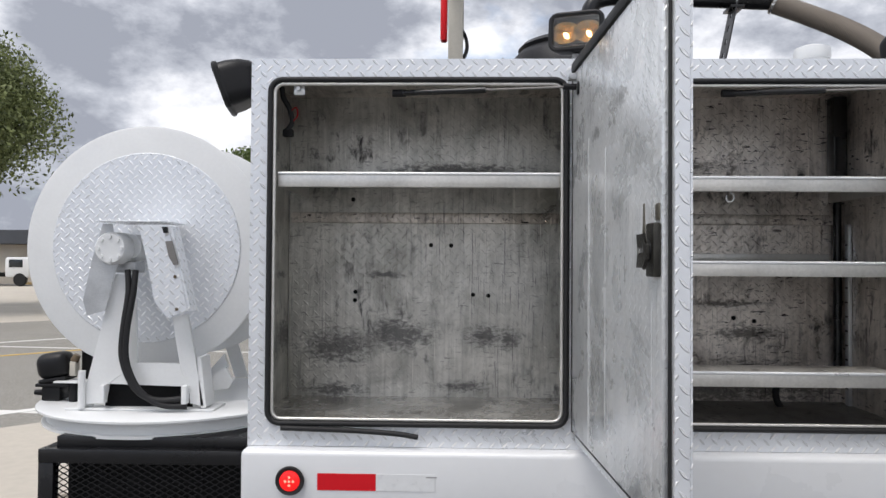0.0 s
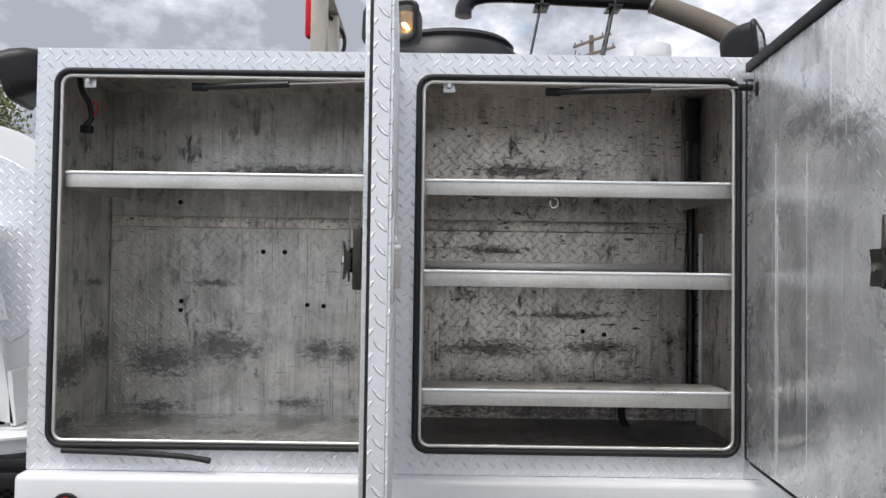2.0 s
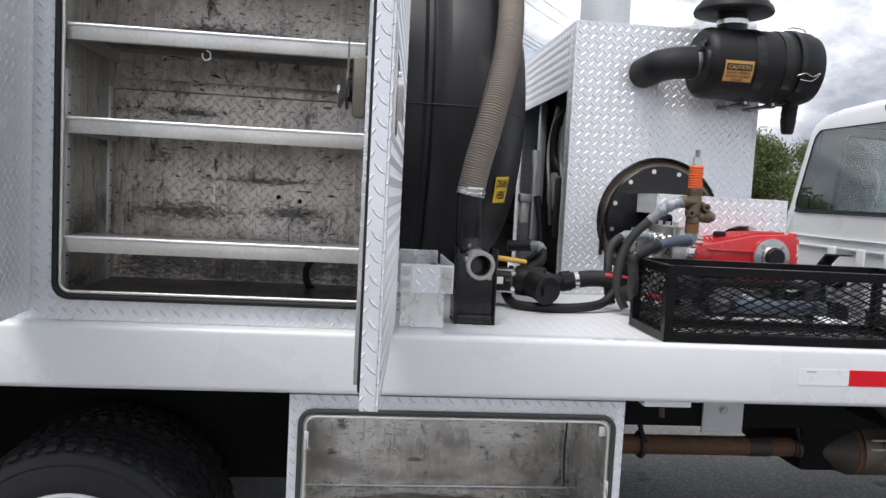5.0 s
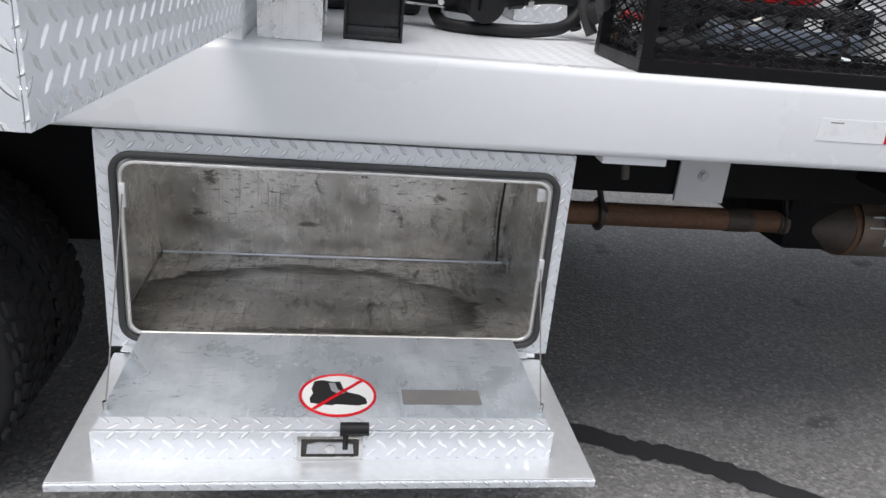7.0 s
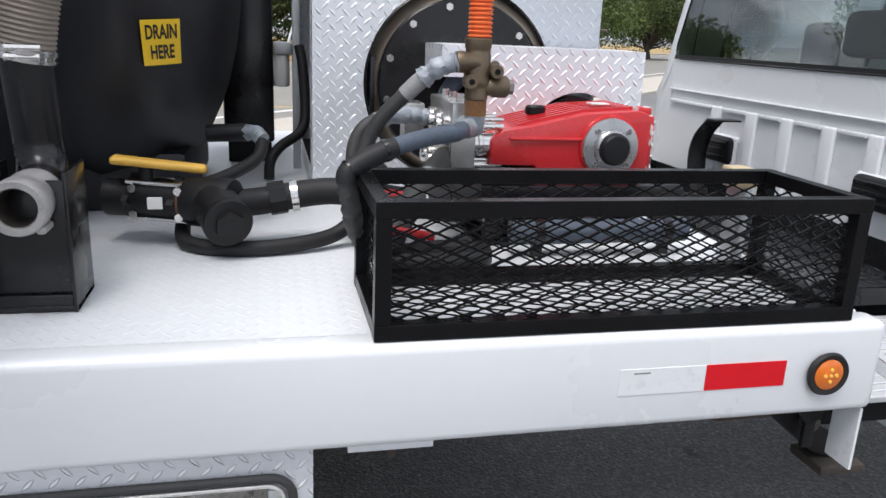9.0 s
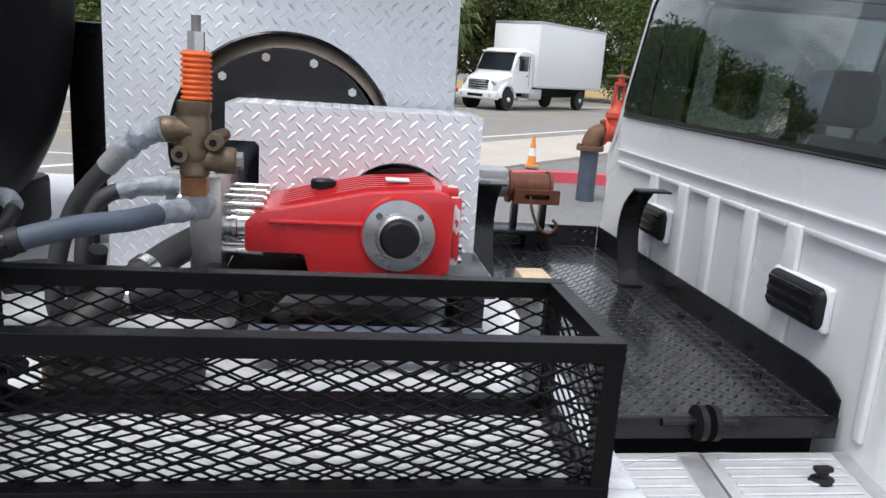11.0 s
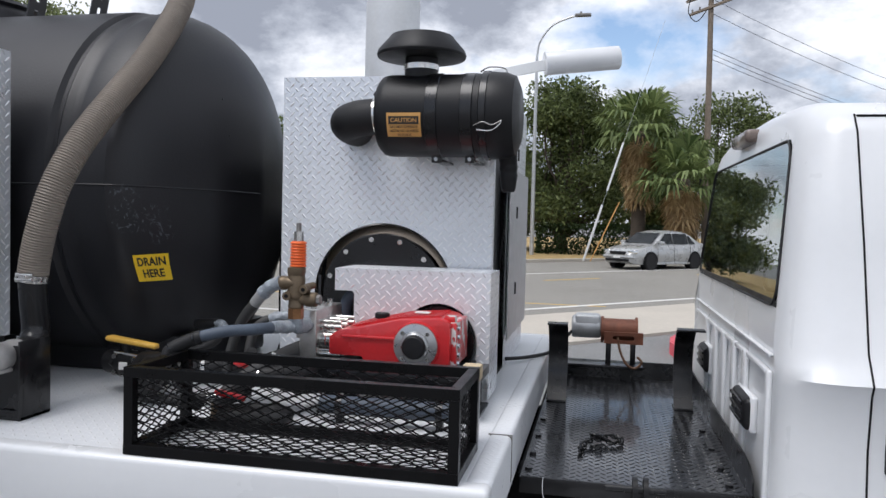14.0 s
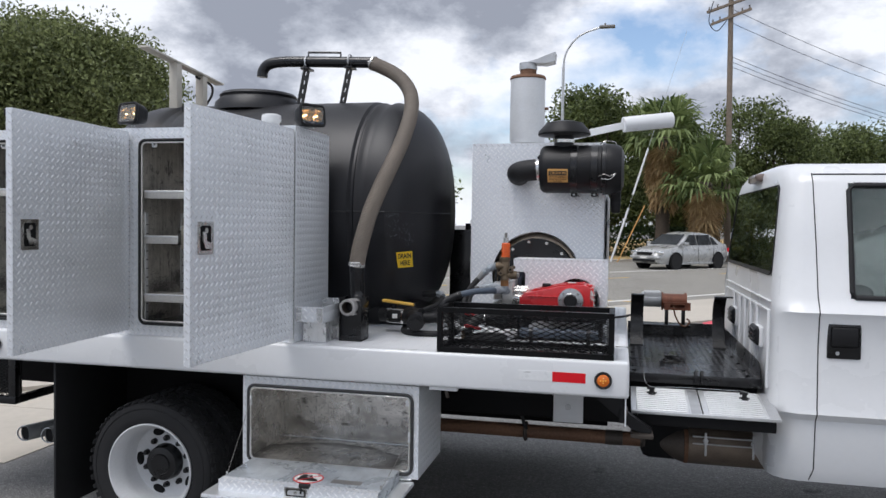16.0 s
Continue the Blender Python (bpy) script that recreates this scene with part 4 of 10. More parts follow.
# utility pole and its wires
p = seen_at(0.321, 37.5)
pole = thing("utility_pole", (p.x, p.y, 0), "weathered wooden utility pole with cross-arms and wires", "utility pole")
H0 = 14.1
part("post", cyl(B(), (p.x, p.y, 0), (p.x - 0.12, p.y, H0), 0.17, 0.12, 12), WOOD_POLE, pole)
arm_dir = Vector((0.92, -0.38, 0))
for z, half in ((H0 - 0.3, 1.0), (H0 - 1.0, 1.22), (H0 - 1.65, 1.0)):
    c = Vector((p.x - 0.12, p.y - 0.15, z))
    tilt = Vector((0, 0, 0.26))
    part("cross_arm", bar(B(), c - arm_dir * half - tilt, c + arm_dir * half + tilt, 0.11, 0.13, 0.01), WOOD_POLE, pole)
    for s in (-0.9, -0.55, 0.55, 0.9):
        q = c + arm_dir * half * s + tilt * s + Vector((0, 0, 0.07))
        part("insulator", lathe(B(), [(0.02, 0), (0.05, 0.05), (0.03, 0.09), (0.05, 0.13), (0.0, 0.17)], q, "z", 10), TRIM_GREY, pole)
part("loop_cable", tube(B(), spline([(p.x - 1.0, p.y - 0.4, H0 - 0.9), (p.x - 1.2, p.y - 0.4, H0 - 1.9), (p.x - 0.8, p.y - 0.4, H0 - 2.4), (p.x - 0.3, p.y - 0.3, H0 - 1.8)], 6), 0.022, 6), RUBBER, pole)
part("conduit", cyl(B(), (p.x - 0.3, p.y - 0.1, 3.4), (p.x - 0.28, p.y - 0.1, 5.6), 0.07, None, 10), RUBBER, pole)
part("junction_box", box(B(), p.x - 0.02, p.x + 0.25, p.y - 0.35, p.y - 0.1, 4.6, 5.6, 0.02), GALV, pole)
for k, z in enumerate((H0 - 3.6, H0 - 3.85, H0 - 4.1, H0 - 1.2, H0 - 1.9)):
    for end in (Vector((p.x, p.y, z - 0.4)) + RD * 60,):
        a = Vector((p.x - 0.1, p.y, z))
        pts = [a.lerp(end, t) + Vector((0, 0, -1.6 * 4 * t * (1 - t))) for t in [i / 20 for i in range(21)]]
        part("wire", tube(B(), pts, 0.013, 5), RUBBER, pole)
# guy wires with a white guard
g0 = seen_at(0.163, 33)
g1 = seen_at(0.220, 33)
g0.z, g1.z = 0.13, 6.3
guy = thing("guy_wire", g0, "steel guy wire with a white guard tube", "guy wire")
part("cable", tube(B(), [g0, g0.lerp(g1, 1.7)], 0.007, 6), GALV, guy)
part("guard_tube", cyl(B(), g0, g0.lerp(g1, 0.40), 0.05, None, 10), WHITE_ROUGH, guy, "white plastic guard tube")
part("guard_tube", cyl(B(), g0.lerp(g1, 0.5), g0.lerp(g1, 0.84), 0.045, None, 10), WHITE_ROUGH, guy, "white plastic guard tube")
g2 = g0 + Vector((0.3, -0.2, 0))
part("yellow_guard", cyl(B(), g2, g2.lerp(g1 + Vector((1.2, 0, 0)), 0.42), 0.025, None, 8), STICKER_OCHRE, guy, "yellow guard tube")

# street lamp
p = seen_at(0.094, 38)
lamp = thing("street_lamp", (p.x, p.y, 0), "tall grey street lamp with a curved arm", "street lamp")
part("post", cyl(B(), (p.x, p.y, 0), (p.x, p.y, 10.0), 0.11, 0.07, 12), GALV, lamp)
q = Vector((p.x, p.y, 10.0))
arm = spline([q, q + Vector((0.15, 0, 0.8)), q + Vector((0.8, 0, 1.6)), q + Vector((1.9, 0, 2.0))], 6)
part("arm", tube(B(), arm, 0.05, 8), GALV, lamp)
part("lamp_head", box(B(), q.x + 1.8, q.x + 2.6, q.y - 0.14, q.y + 0.14, 11.93, 12.08, 0.05), TRIM_GREY, lamp)
part("photocell", cyl(B(), (q.x + 2.1, q.y, 12.08), (q.x + 2.1, q.y, 12.18), 0.05, None, 8), TRIM_GREY, lamp)

# far building in the lot
bld = thing("building", (-36, 50, 0), "low tan building with a dark flat roof edge", "building")
part("wall", box(B(), -60, -22, 50, 60, 0, 2.75), WALL_TAN, bld, smooth=False)
part("roof", box(B(), -61, -21, 49.2, 61, 2.75, 3.75, 0.05), ROOF_DARK, bld, "dark metal fascia", smooth=False)
for k in range(5):
    x = -56 + 7 * k
    w = part("window", box(B(), x, x + 2.6, 49.93, 50.05, 0.9, 2.1), TRIM_GREY, bld)
    part("pane", box(B(), x + 0.08, x + 2.52, 49.9, 49.93, 0.98, 2.02), GLASS_CAR, w)


# ---- vehicles beyond the road ----
def loft(bm, sections):
    """Joins equal rings of points."""
    rings = [[bm.verts.new(p) for p in s] for s in sections]
    n = len(rings[0])
    for a, b in zip(rings, rings[1:]):
        for k in range(n):
            bm.faces.new((a[k], a[(k + 1) % n], b[(k + 1) % n], b[k]))
    bm.faces.new(list(reversed(rings[0])))
    bm.faces.new(rings[-1])
    bmesh.ops.recalc_face_normals(bm, faces=bm.faces)
    return bm


def road_wheel(parent, c, r, w, m):
    t = part("wheel", lathe(B(), [(r * 0.62, -w / 2), (r * 0.95, -w / 2), (r, -w * 0.35), (r, w * 0.35), (r * 0.95, w / 2), (r * 0.62, w / 2)], c, "y", 28), TYRE, parent, m=m)
    part("rim", lathe(B(), [(0.0, -w * 0.36), (r * 0.2, -w * 0.4), (r * 0.5, -w * 0.3), (r * 0.62, -w * 0.46), (r * 0.62, w * 0.4), (0.0, w * 0.36)], c, "y", 24), GALV, t, m=m)


def smooth_line(xs, points):
    """Heights on a smooth line through (x, z) points in order of x."""
    line = spline([(x, 0, z) for x, z in points], 8)
    return np.interp(xs, [p.x for p in line], [p.z for p in line])


def sheet(points, thick):
    bm = B()
    f = bm.faces.new([bm.verts.new(v) for v in points])
    bmesh.ops.solidify(bm, geom=[f], thickness=thick)
    return bm


def sedan(at, turn):
    c = thing("car", at, "silver four-door sedan parked by the far kerb", "car")
    m = Matrix.Translation(at) @ Matrix.Rotation(turn, 4, "Z") @ Matrix.Scale(1.06, 4)
    # x runs to the front
    xs = np.linspace(-2.2, 2.2, 34)
    top = smooth_line(xs, [(-2.2, 0.80), (-2.1, 0.96), (-1.7, 1.02), (-1.2, 1.0), (0.0, 0.94), (0.9, 0.92), (1.5, 0.85), (2.0, 0.74), (2.2, 0.56)])
    low = smooth_line(xs, [(-2.2, 0.42), (-2.0, 0.26), (-1.0, 0.20), (1.0, 0.19), (2.0, 0.22), (2.2, 0.30)])
    wide = smooth_line(xs, [(-2.2, 0.66), (-1.9, 0.80), (-1.0, 0.855), (0.8, 0.855), (1.6, 0.82), (2.0, 0.74), (2.2, 0.58)])
    rows = []
    for x, z1, z0, w in zip(xs, top, low, wide):
        h = z1 - z0
        rows.append([(x, -w * 0.93, z0), (x, -w * 0.99, z0 + h * 0.28), (x, -w, z0 + h * 0.55), (x, -w * 0.965, z0 + h * 0.86), (x, -w * 0.88, z1 - 0.01), (x, -w * 0.45, z1 + 0.025), (x, w * 0.45, z1 + 0.025), (x, w * 0.88, z1 - 0.01), (x, w * 0.965, z0 + h * 0.86), (x, w, z0 + h * 0.55), (x, w * 0.99, z0 + h * 0.28), (x, w * 0.93, z0)])
    part("body", loft(B(), rows), CAR_SILVER, c, m=m)
    xs = np.linspace(-1.72, 1.12, 26)
    top = smooth_line(xs, [(-1.72, 1.0), (-1.35, 1.24), (-0.95, 1.40), (-0.4, 1.455), (0.05, 1.44), (0.42, 1.35), (0.8, 1.13), (1.12, 0.93)])
    rows = []
    for x, z1 in zip(xs, top):
        w = 0.60 + 0.16 * max(0.0, 1 - (z1 - 0.9) / 0.5)
        rows.append([(x, -0.775, 0.9), (x, -(w + 0.05), 0.9 + (z1 - 0.9) * 0.75), (x, -w, z1 - 0.03), (x, -w * 0.6, z1 + 0.01), (x, w * 0.6, z1 + 0.01), (x, w, z1 - 0.03), (x, w + 0.05, 0.9 + (z1 - 0.9) * 0.75), (x, 0.775, 0.9)])
    part("roof", loft(B(), rows), CAR_SILVER, c, m=m)
    part("windscreen", sheet(((1.10, -0.66, 0.965), (1.10, 0.66, 0.965), (0.46, 0.54, 1.365), (0.46, -0.54, 1.365)), 0.02), GLASS_CAR, c, m=m)
    part("rear_window", sheet(((-1.70, 0.60, 1.055), (-1.70, -0.60, 1.055), (-1.10, -0.50, 1.39), (-1.10, 0.50, 1.39)), 0.02), GLASS_CAR, c, m=m)
    for s in (-1, 1):
        for x0, x1, x2, x3 in ((0.0, 0.86, 0.36, 0.0), (-0.94, -0.06, -0.06, -0.90), (-1.38, -1.0, -0.98, -1.08)):
            zt = 1.35 if x0 > -1.2 else 1.27
            part("side_window", sheet(((x0, s * 0.788, 0.955), (x1, s * 0.788, 0.955), (x2, s * 0.672, zt), (x3, s * 0.672, zt)), 0.012), GLASS_CAR, c, m=m)
        part("mirror", box(B(), 0.72, 0.9, s * 0.84, s * 1.0, 0.93, 1.06, 0.04, 3), CAR_SILVER, c, m=m)
        part("headlight", box(B(), 1.86, 2.13, s * 0.42, s * 0.74, 0.57, 0.72, 0.04, 3), CHROME, c, "clear headlight", m=m)
        part("tail_light", box(B(), -2.2, -2.08, s * 0.45, s * 0.78, 0.66, 0.82, 0.03, 2), RED_TAPE, c, "red tail light", m=m)
        part("sill", box(B(), -1.0, 1.0, s * 0.80, s * 0.865, 0.19, 0.27, 0.02), CAR_SILVER, c, m=m)
        for x in (0.95, -0.03, -1.0):
            part("door_gap", box(B(), x, x + 0.012, s * 0.857, s * 0.864, 0.32, 0.88), SHADOW, c, m=m)
        for x in (0.12, -0.85):
            part("door_handle", box(B(), x, x + 0.16, s * 0.855, s * 0.885, 0.76, 0.79, 0.01), CAR_SILVER, c, m=m)
        for x in (-1.3, 1.32):
            # dark disc stands for the shade inside the arch
            part("wheel_arch_shade", cyl(B(), (x, s * 0.62, 0.32), (x, s * 0.862, 0.32), 0.365, None, 28), SHADOW, c, m=m)
            road_wheel(c, (x, s * 0.775, 0.31), 0.31, 0.2, m)
    part("grille", box(B(), 2.10, 2.22, -0.36, 0.36, 0.55, 0.67, 0.02), BLACK_MATT, c, m=m)
    part("air_intake", box(B(), 2.14, 2.235, -0.55, 0.55, 0.30, 0.40, 0.02), BLACK_MATT, c, m=m)
    part("bumper", box(B(), 2.02, 2.225, -0.72, 0.72, 0.40, 0.53, 0.06, 3), CAR_SILVER, c, m=m)
    part("number_plate", box(B(), 2.225, 2.235, -0.16, 0.16, 0.42, 0.5), WHITE_VINYL, c, "plain pale plate", m=m)
    return c


p = seen_at(0.258, 31.0)
sedan((p.x, p.y, 0.008), math.atan2(RD.y, RD.x) + math.pi)


def box_truck(at, turn):
    c = thing("box_truck", at, "white box truck with a long bonnet parked by the far kerb", "truck")
    m = Matrix.Translation(at) @ Matrix.Rotation(turn, 4, "Z")
    body = part("cargo_box", box(B(), -7.6, -0.75, -1.22, 1.22, 1.05, 3.95, 0.03), WHITE_ROUGH, c, m=m)
    for s in (-1, 1):
        part("top_rail", box(B(), -7.62, -0.74, s * 1.20, s * 1.235, 3.86, 3.96, 0.01), GALV, body, m=m)
        part("bottom_rail", box(B(), -7.62, -0.74, s * 1.20, s * 1.235, 1.03, 1.13, 0.01), GALV, body, m=m)
    part("front_rail", box(B(), -0.755, -0.735, -1.21, 1.21, 3.84, 3.95, 0.008), GALV, body, m=m)
    secs = [(-0.68, 2.62, 1.04), (-0.1, 2.70, 1.05), (0.35, 2.66, 1.04), (0.62, 2.40, 1.02), (0.98, 1.66, 1.0)]
    part("cab", loft(B(), [[(x, -w, 0.78), (x, -w, 1.6), (x, -w * 0.94, z1 - 0.12), (x, -w * 0.8, z1), (x, w * 0.8, z1), (x, w * 0.94, z1 - 0.12), (x, w, 1.6), (x, w, 0.78)] for x, z1, w in [(a, max(b, 1.62), d) for a, b, d in secs]]), WHITE_ROUGH, c, m=m)
    hood = [(0.92, 1.70, 0.98), (1.3, 1.62, 0.95), (1.75, 1.50, 0.88), (2.05, 1.34, 0.80), (2.15, 1.15, 0.74)]
    part("bonnet", loft(B(), [[(x, -w, 0.8), (x, -w, z1 - 0.22), (x, -w * 0.8, z1 - 0.04), (x, -w * 0.35, z1), (x, w * 0.35, z1), (x, w * 0.8, z1 - 0.04), (x, w, z1 - 0.22), (x, w, 0.8)] for x, z1, w in hood]), WHITE_ROUGH, c, m=m)
    part("windscreen", sheet(((1.0, -0.88, 1.72), (1.0, 0.88, 1.72), (0.62, 0.84, 2.46), (0.62, -0.84, 2.46)), 0.03), GLASS_CAR, c, m=m)
    part("sun_visor", box(B(), 0.45, 0.72, -0.86, 0.86, 2.50, 2.56, 0.02), WHITE_ROUGH, c, m=m)
    for s in (-1, 1):
        part("side_window", box(B(), -0.25, 0.5, s * 0.985, s * 1.045, 1.72, 2.38, 0.02), GLASS_CAR, c, m=m)
        part("door_gap", box(B(), -0.36, -0.345, s * 1.03, s * 1.054, 0.95, 2.45), SHADOW, c, m=m)
        part("door_handle", box(B(), -0.26, -0.10, s * 1.04, s * 1.07, 1.5, 1.55, 0.01), BLACK_MATT, c, m=m)
        mir = part("mirror", box(B(), 0.70, 0.82, s * 1.24, s * 1.44, 1.75, 2.25, 0.03), BLACK_MATT, c, "tall black mirror", m=m)
        part("mirror_arm", bar(B(), (0.7, s * 1.0, 2.3), (0.76, s * 1.3, 2.28), 0.03, 0.03), BLACK_MATT, mir, m=m)
        part("headlight", box(B(), 1.86, 2.10, s * 0.56, s * 0.86, 1.02, 1.26, 0.05, 3), CHROME, c, "clear headlight", m=m)
        arch = [(1.3 + r * math.cos(a), 0.55 + r * math.sin(a)) for r, order in ((0.64, range(13)), (0.53, range(12, -1, -1))) for a in [math.pi * q / 12 for q in order]]
        part("fender", prism(B(), arch, s * 0.72, s * 1.06), WHITE_ROUGH, c, "white wheel arch", m=m)
        part("arch_shade", cyl(B(), (1.3, s * 0.70, 0.5), (1.3, s * 0.985, 0.5), 0.53, None, 28), SHADOW, c, m=m)
        part("fuel_tank", box(B(), -1.6, -0.5, s * 0.62, s * 1.08, 0.5, 0.98, 0.05), SHADOW if s < 0 else GALV, c, m=m)
        part("step", box(B(), -0.35, 0.45, s * 0.85, s * 1.08, 0.45, 0.55, 0.02), GALV, c, m=m)
        for x in (1.3, -5.6):
            road_wheel(c, (x, s * 0.93, 0.48), 0.48, 0.28, m)
            part("wheel_hub", cyl(B(), (x, s * 1.03, 0.48), (x, s * 1.12, 0.48), 0.12, 0.09, 14), WHITE_ROUGH, c, m=m)
    g = part("grille", box(B(), 2.04, 2.17, -0.52, 0.52, 0.84, 1.28, 0.05, 3), BLACK_MATT, c, "black grille with chrome bars", m=m)
    for k in range(4):
        part("grille_bar", box(B(), 2.15, 2.20, -0.5 + 0.02 * k, 0.5 - 0.02 * k, 0.88 + 0.1 * k, 0.935 + 0.1 * k, 0.01), CHROME, g, m=m)
    bmp = part("bumper", box(B(), 2.02, 2.34, -1.08, 1.08, 0.46, 0.80, 0.06, 3), WHITE_ROUGH, c, "white steel bumper", m=m)
    part("bumper_slot", box(B(), 2.33, 2.345, -0.4, 0.4, 0.56, 0.68), BLACK_MATT, bmp, m=m)
    for s in (-1, 1):
        part("fog_lamp", cyl(B(), (2.33, s * 0.75, 0.62), (2.35, s * 0.75, 0.62), 0.06, None, 14), GALV, bmp, m=m)
    part("chassis", box(B(), -7.4, 1.8, -0.45, 0.45, 0.6, 1.0), SHADOW, c, m=m)
    return c


p = seen_at(0.392, 33.5)
box_truck((p.x, p.y, 0.008), radians(46) + math.pi)

# slab in lighter asphalt: the open daylight there is put into its colour
solid("drive", box(B(), 1.2, 16, 3.2, 14, -0.02, 0.003), ASPHALT_LIT, "asphalt drive behind the truck, paler for open daylight", "drive", kind="structure", smooth=False)
far_truck = thing("pickup_truck", (-27.5, 46, 0), "white flatbed service truck far across the lot", "truck")
part("cab", box(B(), -28.6, -27.0, 45.5, 47.3, 0.55, 1.85, 0.15), WHITE_ROUGH, far_truck)
part("window", box(B(), -28.3, -27.4, 45.47, 45.5, 1.2, 1.7, 0.02), GLASS_CAR, far_truck)
part("bed", box(B(), -32.5, -28.6, 45.5, 47.3, 0.6, 0.85, 0.03), SHADOW, far_truck)
for x in (-27.6, -30.0, -31.2):
    road_wheel(far_truck, (x, 45.6, 0.42), 0.42, 0.25, None)

# red backflow valve by the pavement
v0 = Vector((6.62, 9.2, 0))
bf = thing("backflow_valve", v0, "red painted gate valve on a rusty riser elbow", "valve")
part("riser", cyl(B(), v0, v0 + Vector((0, 0, 0.70)), 0.125, None, 20), HOSE_GREY, bf, "dark grey riser pipe")
part("riser_flange", cyl(B(), v0 + Vector((0, 0, 0.695)), v0 + Vector((0, 0, 0.765)), 0.185, None, 24, 0.008), RUST, bf, "rusty bolted flange")
for k in range(8):
    a = radians(22.5 + 45 * k)
    bolt(bf, v0 + Vector((0.155 * math.cos(a), 0.155 * math.sin(a), 0.765)), (0, 0, 1), 0.018, 0.02, RUST_DARK)
part("elbow", tube(B(), spline([v0 + Vector((0, 0, 0.75)), v0 + Vector((0.01, 0, 0.83)), v0 + Vector((0.06, 0, 0.915)), v0 + Vector((0.15, 0, 0.95))], 6), 0.125, 20), RUST, bf, "rusty cast elbow")
gv = part("gate_valve", lathe(B(), [(0.0, 6.765), (0.175, 6.765), (0.178, 6.80), (0.145, 6.815), (0.125, 6.86), (0.135, 6.95), (0.125, 7.03), (0.145, 7.06), (0.178, 7.07), (0.175, 7.105), (0.0, 7.105)], (0, v0.y, 0.955), "x", 32), RED_VALVE, bf, "red enamelled gate valve")
for x in (6.758, 7.112):
    for k in range(8):
        a = radians(22.5 + 45 * k)
        part("flange_nut", cyl(B(), (x - 0.012, v0.y + 0.15 * math.cos(a), 0.955 + 0.15 * math.sin(a)), (x + 0.012, v0.y + 0.15 * math.cos(a), 0.955 + 0.15 * math.sin(a)), 0.018, None, 6), BRONZE, gv, smooth=False)
part("valve_bonnet", lathe(B(), [(0.13, 0.95), (0.125, 1.13), (0.155, 1.16), (0.155, 1.225), (0.13, 1.24), (0.085, 1.30), (0.05, 1.36), (0.04, 1.40), (0.0, 1.40)], (6.945, v0.y, 0), "z", 28, (1, 0.8)), RED_VALVE, gv)
for dx in (-0.055, 0.065):
    part("yoke_arm", bar(B(), (6.945 + dx * 1.3, v0.y, 1.30), (6.945 + dx * 0.8, v0.y, 1.59), 0.03, 0.05, 0.006), RED_VALVE, gv)
part("yoke_top", box(B(), 6.875, 7.015, v0.y - 0.05, v0.y + 0.05, 1.575, 1.63, 0.012), RED_VALVE, gv)
part("stem", cyl(B(), (6.945, v0.y, 1.38), (6.945, v0.y, 1.86), 0.018, None, 12), RUST_DARK, gv)
part("hand_wheel", tube(B(), [(6.955 + 0.19 * math.cos(a), v0.y + 0.19 * math.sin(a), 1.70) for a in [2 * math.pi * k / 24 for k in range(24)]], 0.017, 10, closed=True), BRONZE, gv, "worn dark handwheel")
for k in range(3):
    a = 2 * math.pi * k / 3 + 0.4
    part("wheel_spoke", cyl(B(), (6.955, v0.y, 1.69), (6.955 + 0.185 * math.cos(a), v0.y + 0.185 * math.sin(a), 1.70), 0.014, None, 8), RED_VALVE, gv)
part("wheel_hub", cyl(B(), (6.95, v0.y, 1.63), (6.95, v0.y, 1.74), 0.045, None, 14), RED_VALVE, gv)
part("check_body", lathe(B(), [(0.0, 7.11), (0.175, 7.11), (0.175, 7.145), (0.13, 7.16), (0.15, 7.26), (0.17, 7.40), (0.13, 7.56), (0.0, 7.56)], (0, v0.y, 0.955), "x", 28), GALV, bf, "grey check valve body")
part("gate_chain", tube(B(), spline([(6.99, v0.y - 0.17, 1.57), (7.03, v0.y - 0.19, 1.3), (7.08, v0.y - 0.2, 1.08), (7.10, v0.y - 0.2, 1.0)], 6), 0.010, 6), GALV, bf, "steel locking chain")

cone = thing("traffic_cone", (6.66, 12.4, 0.05), "faded orange and white traffic cone", "traffic cone")
part("base", box(B(), 6.54, 6.78, 12.28, 12.52, 0.05, 0.075, 0.008), CONE_ORANGE, cone)
part("cone_body", lathe(B(), [(0.085, 0.075), (0.066, 0.25), (0.0, 0.25)], (6.66, 12.4, 0), "z", 20), CONE_ORANGE, cone)
part("white_band", lathe(B(), [(0.068, 0.24), (0.05, 0.39), (0.0, 0.39)], (6.66, 12.4, 0), "z", 20), WHITE_VINYL, cone)
part("tip", lathe(B(), [(0.052, 0.38), (0.022, 0.60), (0.0, 0.60)], (6.66, 12.4, 0), "z", 20), CONE_ORANGE, cone)

# ---- the truck: deck, chassis, wheels, cab ----
TOP = 1.13          # height of the deck
truck = thing("flatbed_truck", (2.0, 1.17, 0), "white flatbed service truck with a tread-plate deck", "truck")
deck = part("deck", box(B(), 0.0, 3.555, 0.0, 2.38, 1.10, TOP), WHITE_DECK, truck, "white painted tread-plate deck", smooth=False)
lugs(deck, "xy", TOP, 1, 1.93, 3.545, 0.014, 0.98, mat=WHITE, tall=0.0009)
part("side_rail", box(B(), -0.006, 3.617, -0.053, 0.012, 0.958, TOP + 0.002, 0.017, 4), WHITE, deck, "white painted steel side rail")
part("side_rail", box(B(), -0.006, 3.617, 2.37, 2.435, 0.958, TOP + 0.002, 0.017, 4), WHITE, deck)
part("end_rail", box(B(), 3.548, 3.616, 0.014, 2.368, 0.97, TOP + 0.001, 0.017, 4), WHITE_DECK, deck)
